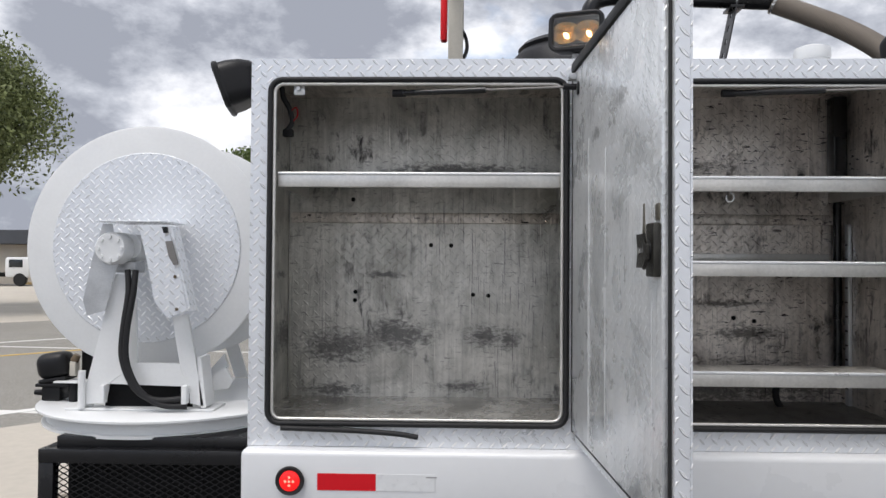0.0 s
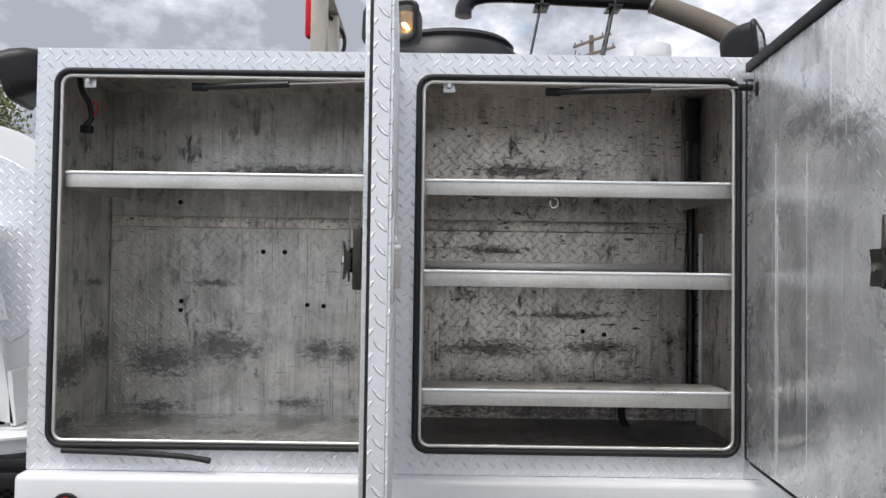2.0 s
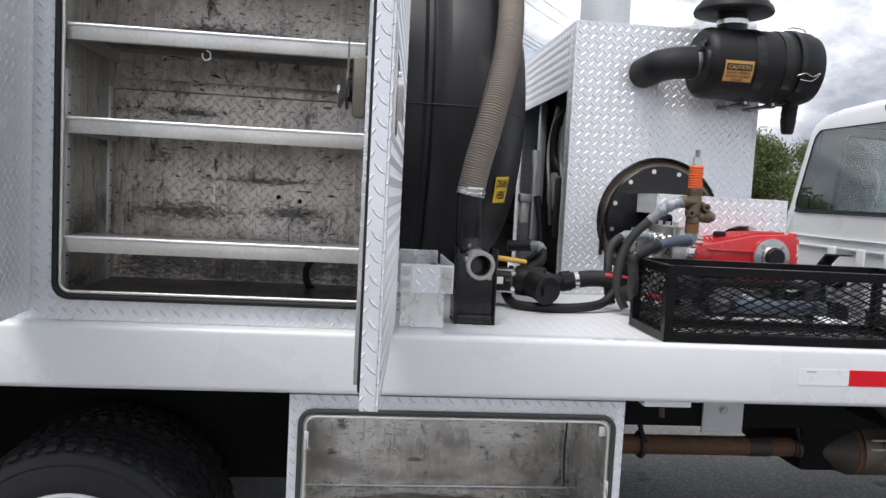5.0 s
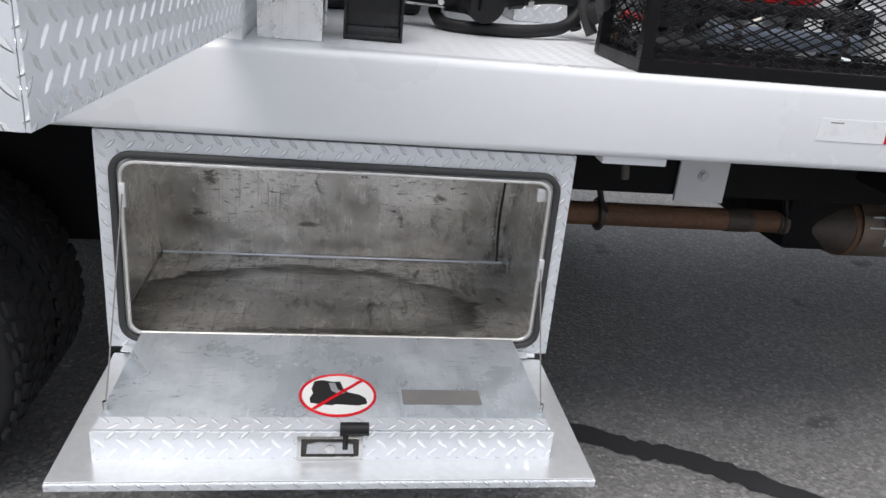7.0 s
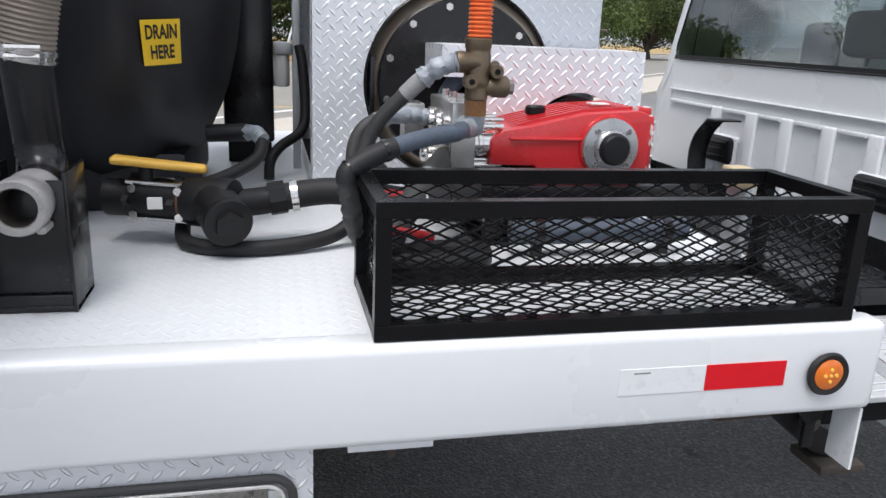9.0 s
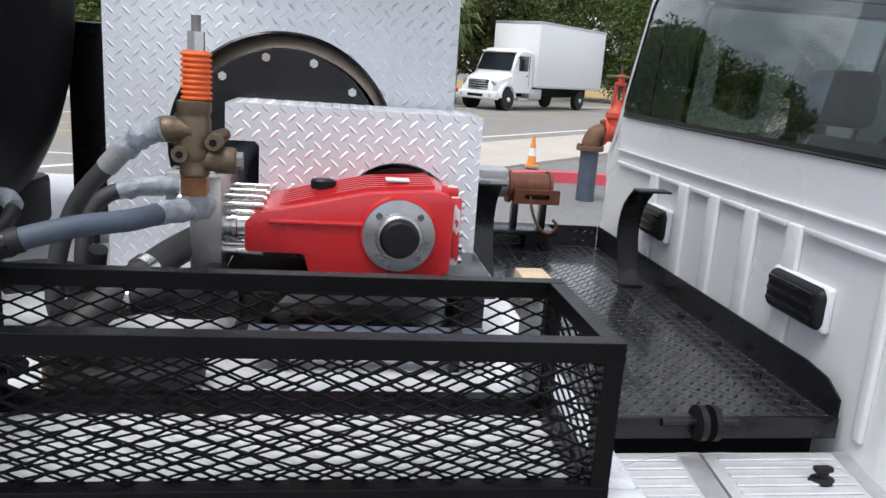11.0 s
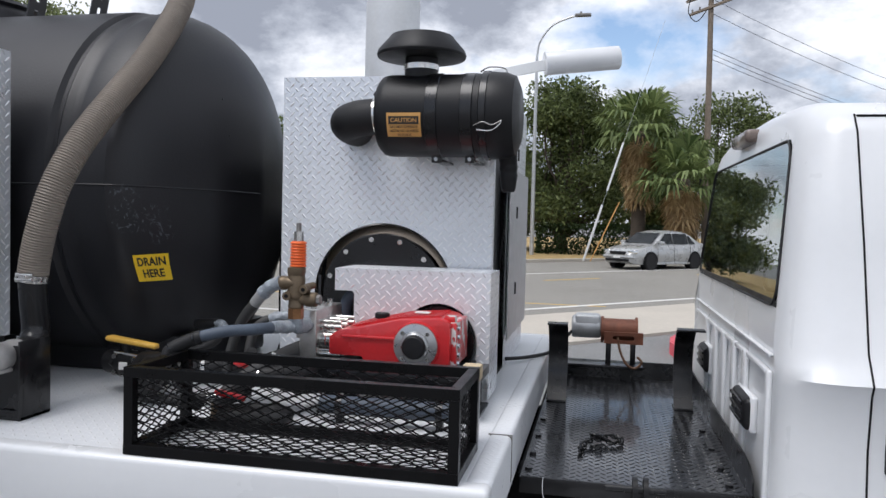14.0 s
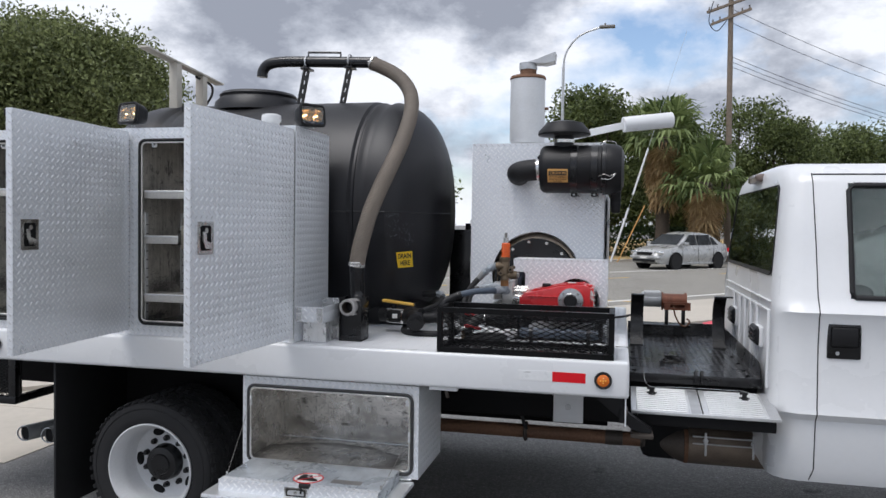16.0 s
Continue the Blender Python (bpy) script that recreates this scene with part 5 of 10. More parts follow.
part("end_rail", box(B(), -0.005, 0.06, 0.014, 2.368, 0.97, TOP + 0.001, 0.01, 2), WHITE, deck)
part("rail_seam", box(B(), 3.55, 3.6185, 0.405, 0.409, 1.0, TOP + 0.0035), TRIM_GREY, deck)
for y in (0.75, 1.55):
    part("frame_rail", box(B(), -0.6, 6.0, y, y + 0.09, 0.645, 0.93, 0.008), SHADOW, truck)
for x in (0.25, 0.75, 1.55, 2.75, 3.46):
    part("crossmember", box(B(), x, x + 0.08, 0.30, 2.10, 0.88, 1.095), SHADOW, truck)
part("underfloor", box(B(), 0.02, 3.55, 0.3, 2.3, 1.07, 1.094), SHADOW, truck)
br = part("rail_bracket", box(B(), 3.207, 3.376, 0.732, 0.746, 0.63, 1.09, 0.003), WHITE, truck, "white painted hanging bracket")
bolt(br, (3.29, 0.732, 0.72), (0, -1, 0), 0.012, 0.012)
part("bracket_tab", box(B(), 2.66, 2.80, -0.03, 0.02, 0.94, 0.958, 0.002), WHITE, truck)
part("end_tab", box(B(), 3.600, 3.606, -0.045, 0.02, 0.83, 0.9575, 0.001), WHITE, truck, "white painted end tab", smooth=False)
hb = part("hinge_bracket", prism(B(), [(3.46, 0.93), (3.52, 0.93), (3.66, 0.835), (3.73, 0.79), (3.715, 0.758), (3.63, 0.79)], 0.085, 0.13), BLACK_MATT, truck, "black bracket arm under the deck", smooth=False)
part("bracket_plate", prism(B(), [(3.50, 0.955), (3.59, 0.955), (3.59, 0.90), (3.56, 0.885)], 0.03, 0.036), BLACK_MATT, hb, smooth=False)
part("bracket_pin", cyl(B(), (3.60, 0.06, 0.868), (3.60, 0.15, 0.868), 0.016, None, 12), RUST_DARK, hb)
part("bracket_strap", box(B(), 3.575, 3.60, 0.055, 0.065, 0.82, 0.945, 0.002), BLACK_MATT, hb)
part("bracket_foot", box(B(), 3.63, 3.735, 0.05, 0.15, 0.752, 0.772, 0.004), RUST_DARK, hb, "greasy rusty foot")
# added unseen box that darkens the ground under the deck
part("under_deck_blocker", box(B(), 1.65, 3.50, 1.99, 2.365, 0.30, 0.955, 0.01), SHADOW, truck)
part("hook", tube(B(), spline([(2.73, 0.03, 0.95), (2.735, 0.025, 0.92), (2.74, 0.03, 0.895)], 5), 0.009, 8), RUST_DARK, truck)


def marker_light(x, z, lens, hot, label):
    g = part("marker_light", lathe(B(), [(0.0, 0.0), (0.036, 0.0), (0.041, -0.008), (0.038, -0.014), (0.030, -0.012), (0.029, -0.004), (0.0, -0.004)], (x, -0.0535, z), "y", 36), RUBBER, deck, label)
    part("lens", lathe(B(), [(0.0285, -0.004), (0.0285, -0.012), (0.02, -0.016), (0.0, -0.017)], (x, -0.0535, z), "y", 32), lens, g)
    for dx, dz in ((0, 0.011), (-0.011, 0), (0.011, 0), (0.0, -0.011), (0.0, 0.0)):
        part("diode", lathe(B(), [(0.0042, -0.0150), (0.003, -0.0185), (0.0, -0.0192)], (x + dx, -0.0535, z + dz), "y", 10), hot, g)


marker_light(3.499, 1.042, AMBER, AMBER_HOT, "round amber lamp in a black rubber grommet")
marker_light(0.138, 1.049, LED_RED, LED_HOT, "round lit red lamp in a black rubber grommet")
for x0, x1, mat, label in ((3.264, 3.418, RED_TAPE, "red reflective tape"), (3.105, 3.262, WHITE_TAPE, "white reflective tape"), (0.214, 0.379, RED_TAPE, "red reflective tape"), (0.381, 0.545, WHITE_TAPE, "white reflective tape")):
    part("reflector", box(B(), x0, x1, -0.0545, -0.0525, 1.022, 1.069), mat, deck, label, smooth=False)
for x in (3.13, 0.52):
    for dz in (0.0,):
        part("print_mark", box(B(), x, x + 0.03, -0.0548, -0.0545, 1.06, 1.0625), TRIM_GREY, deck, smooth=False)


# rear dual wheels
def truck_wheel(c, r, name="wheel"):
    x, y, z = c
    k = r / 0.405
    w = part(name, lathe(B(), [(0.262 * k, 0.225), (0.30 * k, 0.235), (0.375 * k, 0.225), (0.395 * k, 0.205), (r * 0.995, 0.185), (r, 0.16), (r, 0.07), (r * 0.995, 0.045), (0.397 * k, 0.030), (0.388 * k, 0.012), (0.378 * k, 0.004), (0.36 * k, 0.0), (0.358 * k, 0.003), (0.352 * k, 0.003), (0.35 * k, 0.0), (0.315 * k, -0.006), (0.285 * k, 0.0), (0.262 * k, 0.012)], (x, y, z), "y", 64, caps=False), TYRE, truck, "black all-terrain tyre")
    bm = B()
    for i in range(46):
        a = 2 * math.pi * i / 46
        for dy, off in ((0.045, 0.0), (0.09, 0.5), (0.135, 0.0), (0.175, 0.5)):
            b = a + off * 2 * math.pi / 46
            m = Matrix.Translation((x, y + dy + 0.005, z)) @ Matrix.Rotation(b, 4, "Y") @ Matrix.Translation((0, 0, r)) @ Matrix.Rotation(0.35 * (1 if off else -1), 4, "Z") @ Matrix.Diagonal((0.036, 0.034, 0.010, 1))
            bmesh.ops.create_cube(bm, size=1.0, matrix=m)
        m = Matrix.Translation((x, y + 0.017, z)) @ Matrix.Rotation(a, 4, "Y") @ Matrix.Translation((0, 0, r * 0.978)) @ Matrix.Rotation(-0.7, 4, "X") @ Matrix.Diagonal((0.03 if i % 2 else 0.022, 0.026, 0.008, 1))
        bmesh.ops.create_cube(bm, size=1.0, matrix=m)
    tagged(part("tread_pattern", bm, TYRE, w, smooth=False), kind="stuff")
    rim = part("rim", lathe(B(), [(0.27 * k, 0.01), (0.272 * k, -0.004), (0.264 * k, -0.006), (0.255 * k, 0.004), (0.245 * k, 0.03), (0.232 * k, 0.05), (0.226 * k, 0.09), (0.224 * k, 0.15), (0.214 * k, 0.17), (0.192 * k, 0.178), (0.11 * k, 0.172), (0.105 * k, 0.164), (0.0, 0.164)], (x, y, z), "y", 56, caps=False), RIM_PAINT, w, "white painted steel rim")
    for i in range(5):
        a = 2 * math.pi * i / 5 - math.pi / 2
        m = Matrix.Translation((x, y + 0.174, z)) @ Matrix.Rotation(a, 4, "Y") @ Matrix.Translation((0, 0, 0.185 * k)) @ Matrix.Diagonal((0.040, 0.007, 0.024, 1))
        bm = B()
        bmesh.ops.create_uvsphere(bm, u_segments=14, v_segments=8, radius=1.0, matrix=m)
        part("hand_hole", bm, SHADOW, rim)
    for i in range(10):
        a = 2 * math.pi * i / 10
        p = Vector((x + 0.142 * k * math.sin(a), y + 0.173, z + 0.142 * k * math.cos(a)))
        part("lug_nut", lathe(B(), [(0.018, 0.0), (0.016, -0.018), (0.012, -0.028), (0.0, -0.03)], p, "y", 8), BLACK, rim, smooth=False)
    part("hub", lathe(B(), [(0.105, 0.168), (0.1, 0.128), (0.092, 0.11), (0.06, 0.104), (0.055, 0.094), (0.0, 0.094)], (x, y, z), "y", 28, caps=False), BLACK, rim, "black axle hub")
    return w


truck_wheel((1.045, 0.055, 0.372), 0.385)
truck_wheel((1.045, 0.32, 0.372), 0.385)
truck_wheel((1.045, 1.82, 0.372), 0.385)
truck_wheel((1.045, 2.08, 0.372), 0.385)
part("axle", cyl(B(), (1.045, 0.4, 0.372), (1.045, 2.0, 0.372), 0.07, None, 14), SHADOW, truck)
part("mud_flap", box(B(), 0.455, 0.47, 0.02, 0.66, 0.10, 0.95, 0.003), RUBBER, truck, "black rubber mud flap")
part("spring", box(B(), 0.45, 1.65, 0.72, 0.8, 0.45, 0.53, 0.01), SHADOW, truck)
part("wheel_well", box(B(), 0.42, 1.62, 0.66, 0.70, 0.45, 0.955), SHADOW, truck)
# exhaust
EY, EZ = 0.915, 0.515
part("exhaust_pipe", tube(B(), spline([(1.7, EY - 0.02, EZ), (2.6, EY, EZ), (3.4, EY, EZ), (3.76, EY, EZ)], 4), 0.041, 18), RUST, truck, "rust brown exhaust pipe")
part("pipe_sleeve", cyl(B(), (3.50, EY, EZ), (3.60, EY, EZ), 0.0435, None, 20, 0.003), RUST_DARK, truck, "burnt pipe sleeve")
for x in (3.03, 3.72):
    part("exhaust_clamp", tube(B(), [(x, EY + 0.048 * math.cos(a), EZ + 0.048 * math.sin(a)) for a in [2 * math.pi * i / 18 for i in range(18)]], 0.012, 8, closed=True), RUST_DARK, truck)
    part("hanger", tube(B(), spline([(x - 0.03, EY - 0.03, EZ + 0.14), (x - 0.01, EY - 0.035, EZ + 0.06), (x + 0.01, EY - 0.045, EZ + 0.02)], 5), 0.011, 8), BLACK_MATT, truck, "black hanger strap")
sil = part("silencer", lathe(B(), [(0.043, 3.70), (0.052, 3.79), (0.098, 3.90), (0.108, 3.935), (0.108, 4.42), (0.08, 4.48), (0.04, 4.56), (0.04, 4.9)], (0, EY, EZ), "x", 36, (1.1, 1)), RUST_DARK, truck, "burnt steel exhaust silencer")
for x in (3.95, 4.16, 4.38):
    part("band", lathe(B(), [(0.1085, x - 0.012), (0.1115, x - 0.010), (0.1115, x + 0.010), (0.1085, x + 0.012)], (0, EY, EZ), "x", 36, (1.1, 1), caps=False), RUST, sil)
part("heat_shield", lathe(B(), [(0.117, 3.96), (0.119, 3.965), (0.119, 4.36), (0.117, 4.365)], (0, EY, EZ + 0.008), "x", 36, (1.1, 1), caps=False), plain("dull_heat_shield", (0.17, 0.135, 0.105), 0.5, 0.5, 0, 0.35, 9, 0.0008), sil, "dull dimpled heat shield")
for z in (EZ + 0.035, EZ + 0.075):
    part("shield_rail", bar(B(), (3.98, EY - 0.125, z), (4.36, EY - 0.125, z), 0.012, 0.008, 0.002), GALV, sil)
for x in (4.05, 4.30):
    part("shield_strap", box(B(), x - 0.006, x + 0.006, EY - 0.137, EY - 0.128, EZ - 0.03, EZ + 0.10, 0.002), GALV, sil)
    bolt(sil, (x, EY - 0.132, EZ + 0.055), (0, -1, 0), 0.010, 0.014)
for x in (-0.15, 0.03):
    tp = part("tail_pipe", tube(B(), spline([(x + 0.5, 0.85, 0.5), (x + 0.22, 0.78, 0.42), (x + 0.08, 0.66, 0.38), (x, 0.48, 0.373)], 6), 0.05, 20, ends=False), GALV, truck, "dull steel tail pipe with an open end")
    part("bore", tube(B(), [(x + 0.05, 0.60, 0.376), (x + 0.004, 0.482, 0.373)], 0.046, 18), SHADOW, tp)
    part("rolled_lip", tube(B(), [(x + 0.047 * math.cos(a), 0.48 + 0.01 * math.cos(a), 0.373 + 0.047 * math.sin(a)) for a in [2 * math.pi * k / 20 for k in range(20)]], 0.005, 8, closed=True), GALV, tp)
part("gearbox", box(B(), 3.7, 5.2, 0.85, 1.5, 0.42, 0.85, 0.05), SHADOW, truck)

# cab
CAB_Z = (0.53, 0.60, 0.84, 0.875, 0.91, 1.20, 1.335, 1.36, 1.39, 1.43, 1.70, 1.985, 2.035)
CAB_Y = {0.53: 0.33, 0.60: 0.298, 0.84: 0.288, 0.875: 0.256, 0.91: 0.266, 1.20: 0.280, 1.335: 0.267, 1.36: 0.255, 1.39: 0.275, 1.43: 0.30, 1.70: 0.35, 1.985: 0.415, 2.035: 0.445}
MID = 1.27


def side_limit(z):
    return 0.465 + 0.2 * (z - 1.52)


def cab_ring(x, grow=0.0, lean=0.0):
    pts = []
    left = [(CAB_Y[z], z) for z in CAB_Z] + [(0.52, 2.075), (0.68, 2.10), (0.95, 2.115)]
    left = [(y + grow, z - grow * 0.35 * max(0.0, z - 1.9) / 0.2) for y, z in left]
    right = [(2 * MID - y, z) for y, z in reversed(left)]
    for y, z in left + right:
        t = max(0.0, z - 1.42)
        pts.append((x + lean * t, y, z))
    return pts


bm = B()
rings = [cab_ring(4.302, 0.14, 0.10), cab_ring(4.308, 0.095, 0.10), cab_ring(4.328, 0.05, 0.09), cab_ring(4.365, 0.018, 0.07), cab_ring(4.43, 0, 0.03), cab_ring(4.635), cab_ring(5.45), cab_ring(5.75)]
made = [[bm.verts.new(p) for p in r] for r in rings]
n = len(made[0])
for i, (a, b) in enumerate(zip(made, made[1:])):
    for k in range(n):
        z0, z1 = a[k].co.z, a[(k + 1) % n].co.z
        low, high = min(z0, z1), max(z0, z1)
        glazed = i == 5 and low >= 1.425 and high <= 1.99 and abs(a[k].co.y - MID) > 0.6
        if not glazed:
            bm.faces.new((a[k], a[(k + 1) % n], b[(k + 1) % n], b[k]))
win = []
for v in made[0]:
    z = min(max(v.co.z, 1.52), 1.985)
    y = min(max(v.co.y, side_limit(z)), 2 * MID - side_limit(z))
    win.append(bm.verts.new((4.302 + 0.10 * (z - 1.42), y, z)))
for k in range(n):
    vs = []
    for v in (made[0][(k + 1) % n], made[0][k], win[k], win[(k + 1) % n]):
        if not any((v.co - o.co).length < 1e-6 for o in vs):
            vs.append(v)
    if len(vs) > 2:
        bm.faces.new(vs)
bmesh.ops.remove_doubles(bm, verts=bm.verts, dist=1e-5)
bmesh.ops.recalc_face_normals(bm, faces=bm.faces)
cab = part("cab", bm, WHITE, truck, "white painted pickup cab")


def lean_x(z, off=0.0):
    t = max(0, z - 1.42)
    return 4.302 + 0.10 * t + off


def slanted(line):
    return [(MID + (y - MID) * (MID - side_limit(z)) / (MID - side_limit(1.52)), z) for y, z in line]


def rear_panel(y0, y1, z0, z1, r, out, thick, mat, name, label=""):
    bm = B()
    o = slanted(round_rect(y0, y1, z0, z1, r, 5))
    a = [bm.verts.new((lean_x(z) - out, y, z)) for y, z in o]
    b = [bm.verts.new((lean_x(z) - out + thick, y, z)) for y, z in o]
    f = [bm.faces.new(a), bm.faces.new(list(reversed(b)))] + [bm.faces.new((a[k], b[k], b[(k + 1) % len(a)], a[(k + 1) % len(a)])) for k in range(len(a))]
    bmesh.ops.recalc_face_normals(bm, faces=f)
    return part(name, bm, mat, cab, label)


rear_panel(0.468, 2.072, 1.525, 1.98, 0.06, 0.002, 0.006, GLASS, "rear_window", "dark tinted rear window")
edge = [(lean_x(z, -0.004), y, z) for y, z in slanted(round_rect(0.465, 2.075, 1.522, 1.983, 0.065, 6))]
# black strip paints in the cab's dark interior along the glass foot
rear_panel(0.470, 2.070, 1.526, 1.540, 0.006, 0.0035, 0.001, BLACK_MATT, "sill_dark_strip", "thin black strip for the dark cab interior")
part("window_seal", tube(B(), edge, 0.0035, 8, closed=True), RUBBER, cab, "black rubber window seal")
for s in (1, -1):
    bm = B()
    zs = (1.435, 1.70, 1.98)
    grid = [[bm.verts.new((x, MID + s * -(MID - (CAB_Y[min(CAB_Y, key=lambda q: abs(q - z))] + 0.006)), z)) for z in zs] for x in (4.64, 5.445)]
    f = [bm.faces.new((grid[0][k], grid[1][k], grid[1][k + 1], grid[0][k + 1])) for k in range(2)]
    bmesh.ops.solidify(bm, geom=f, thickness=0.006)
    part("side_window", bm, GLASS, cab, "tinted side window")
    line = [(4.655, 1.436), (5.44, 1.436), (5.44, 1.975), (4.66, 1.975), (4.638, 1.95), (4.642, 1.46)]
    y_at = lambda z: MID + s * -(MID - np.interp(z, CAB_Z, [CAB_Y[q] for q in CAB_Z]))
    part("window_seal", tube(B(), [(x, y_at(z) - s * 0.003, z) for x, z in line], 0.013, 8, closed=True), RUBBER, cab)
    gap = [(4.478, 0.54)] + [(4.492 - 0.014 * max(0, z - 1.4) / 0.6, z) for z in CAB_Z[1:]]
    part("door_gap", tube(B(), [(x, y_at(z) - s * 0.0005, z) for x, z in gap], 0.0026, 6), SHADOW, cab)
    part("roof_gap", tube(B(), [(4.482, y_at(2.03) - s * 0.001, 2.03), (5.7, y_at(2.03) - s * 0.001, 2.03)], 0.0035, 6), SHADOW, cab)
    hd = part("door_handle", box(B(), 4.53, 4.678, y_at(1.25) - 0.006, y_at(1.25) + 0.012, 1.145, 1.315, 0.006), BLACK, cab, "black plastic door handle")
    part("grip", box(B(), 4.543, 4.666, y_at(1.25) - s * 0.018, y_at(1.25) - s * 0.004, 1.20, 1.30, 0.012, 3), BLACK_MATT, hd)
    part("lock", cyl(B(), (4.575, y_at(1.2) - s * 0.004, 1.172), (4.575, y_at(1.2) - s * 0.012, 1.172), 0.009, None, 12), GALV, hd)
part("interior_floor", box(B(), 4.4, 6.0, 0.3, 2.05, 0.75, 0.8), SHADOW, cab)
part("rear_trim", box(B(), 4.36, 4.40, 0.46, 2.08, 0.8, 1.5, 0.01), SEAT, cab)
for y in (0.62, 1.25):
    part("seat", box(B(), 4.75, 4.95, y, y + 0.5, 0.8, 1.52, 0.06, 3), SEAT, cab)
    part("headrest", box(B(), 4.78, 4.9, y + 0.12, y + 0.38, 1.56, 1.74, 0.04, 3), SEAT, cab)
# pressed ribs, vents and seams on the back of the cab
part("waist_crease", box(B(), 4.297, 4.31, 0.46, 2.06, 1.388, 1.396, 0.003), WHITE, cab)
for y0, y1 in ((1.635, 1.70), (1.398, 1.465), (1.196, 1.258), (0.984, 1.046), (0.78, 0.842), (0.455, 0.488)):
    part("pressed_rib", box(B(), 4.2935, 4.31, y0, y1, 0.95, 1.352, 0.008, 3), WHITE, cab)
for y0, y1 in ((1.71, 2.04), (1.472, 1.625), (1.265, 1.39), (1.053, 1.188), (0.85, 0.976), (0.495, 0.772)):
    part("pressed_step", box(B(), 4.295, 4.31, y0, y1, 1.336, 1.350, 0.003, 2), WHITE, cab)
for y0, y1, z0, z1 in ((0.632, 0.852, 1.135, 1.235), (1.50, 1.70, 1.14, 1.245)):
    v = part("vent", box(B(), 4.268, 4.31, y0, y1, z0, z1, 0.022, 4), BLACK_MATT, cab, "black plastic cab vent")
    part("vent_rim", box(B(), 4.287, 4.31, y0 - 0.005, y1 + 0.005, z0 - 0.005, z1 + 0.005, 0.010, 3), WHITE, v)
    for k in range(3):
        part("slat", box(B(), 4.262, 4.27, y0 + 0.02, y1 - 0.02, z0 + 0.02 + 0.027 * k, z0 + 0.032 + 0.027 * k, 0.003), BLACK, v)
part("brake_lamp", box(B(), 4.325, 4.42, 1.10, 1.40, 2.03, 2.078, 0.016, 3), plain("smoked_lens", (0.16, 0.12, 0.10), 0.3, 0, 0.4, 0.2, 12), cab, "smoked high brake lamp")
part("firewall", box(B(), 5.74, 5.75, 0.36, 2.18, 0.6, 1.42), SHADOW, cab)
bm = B()
f = bm.faces.new([bm.verts.new(v) for v in ((5.75, 0.36, 1.42), (5.75, 2.18, 1.42), (5.45, 2.08, 2.04), (5.45, 0.46, 2.04))])
bmesh.ops.solidify(bm, geom=[f], thickness=0.006)
part("windscreen", bm, GLASS, cab, "tinted windscreen")
part("steering_wheel", tube(B(), [(5.2 + 0.06 * math.cos(a), 1.6 + 0.19 * math.sin(a), 1.42 + 0.16 * math.cos(a)) for a in [2 * math.pi * k / 20 for k in range(20)]], 0.015, 8, closed=True), BLACK_MATT, cab)
part("wing_mirror", box(B(), 5.30, 5.40, 2.34, 2.56, 1.38, 1.72, 0.04, 3), BLACK_MATT, cab, "black wing mirror")
part("wing_mirror", box(B(), 5.30, 5.40, -0.02, 0.20, 1.38, 1.72, 0.04, 3), BLACK_MATT, cab, "black wing mirror")


# ---- tool cabinet on the deck ----
cab1 = thing("tool_cabinet", (0.96, 0.2, TOP), "aluminium tread-plate tool cabinet with two open doors", "cabinet")
CX, CY, CZ0, CZ1 = 1.927, 0.466, TOP + 0.002, 2.254
OPEN = ((0.052, 0.922, 1.192, 2.198, 0.0, 0.972), (1.018, 1.884, 1.190, 2.194, 0.972, CX))
for x0, x1, z0, z1, c0, c1 in OPEN:
    part("face_frame", holed(B(), (c0, c1, CZ0, CZ1), round_rect(x0 + 0.014, x1 - 0.014, z0 + 0.014, z1 - 0.014, 0.03), 0.0, 0.004), TREAD, cab1, "tread-plate face frame", smooth=False)
    o = round_rect(x0 + 0.006, x1 - 0.006, z0 + 0.006, z1 - 0.006, 0.036, 7)
    part("door_seal", tube(B(), [(x, -0.006, z) for x, z in o], 0.0080, 10, closed=True), RUBBER, cab1, "black rubber door seal")
    o = round_rect(x0 + 0.019, x1 - 0.019, z0 + 0.019, z1 - 0.019, 0.026, 7)
    part("opening_lip", tube(B(), [(x, -0.004, z) for x, z in o], 0.0052, 10, closed=True), ALU_SHELF, cab1, "bright bent aluminium lip")
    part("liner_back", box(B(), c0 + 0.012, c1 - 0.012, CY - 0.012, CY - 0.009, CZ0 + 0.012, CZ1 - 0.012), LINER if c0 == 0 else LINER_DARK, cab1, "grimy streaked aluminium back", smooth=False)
    inset = 0.0 if c0 == 0 else 0.046
    part("liner_side", box(B(), c0 + 0.006 + inset, c0 + 0.010 + inset, 0.006, CY - 0.01, CZ0 + 0.01, CZ1 - 0.01), LINER, cab1, smooth=False)
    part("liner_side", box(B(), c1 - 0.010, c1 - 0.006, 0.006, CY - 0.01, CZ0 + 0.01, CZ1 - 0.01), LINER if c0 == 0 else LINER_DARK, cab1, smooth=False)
    part("liner_floor", box(B(), c0 + 0.008, c1 - 0.008, 0.006, CY - 0.01, z0 - 0.02, z0 + 0.006), LINER_BOX if c0 == 0 else LINER_GREASE_SHADE, cab1, smooth=False)
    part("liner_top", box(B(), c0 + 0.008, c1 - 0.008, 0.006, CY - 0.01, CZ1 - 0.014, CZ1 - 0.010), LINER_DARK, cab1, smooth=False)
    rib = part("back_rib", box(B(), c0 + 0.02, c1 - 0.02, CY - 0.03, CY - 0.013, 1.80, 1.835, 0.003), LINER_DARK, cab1)
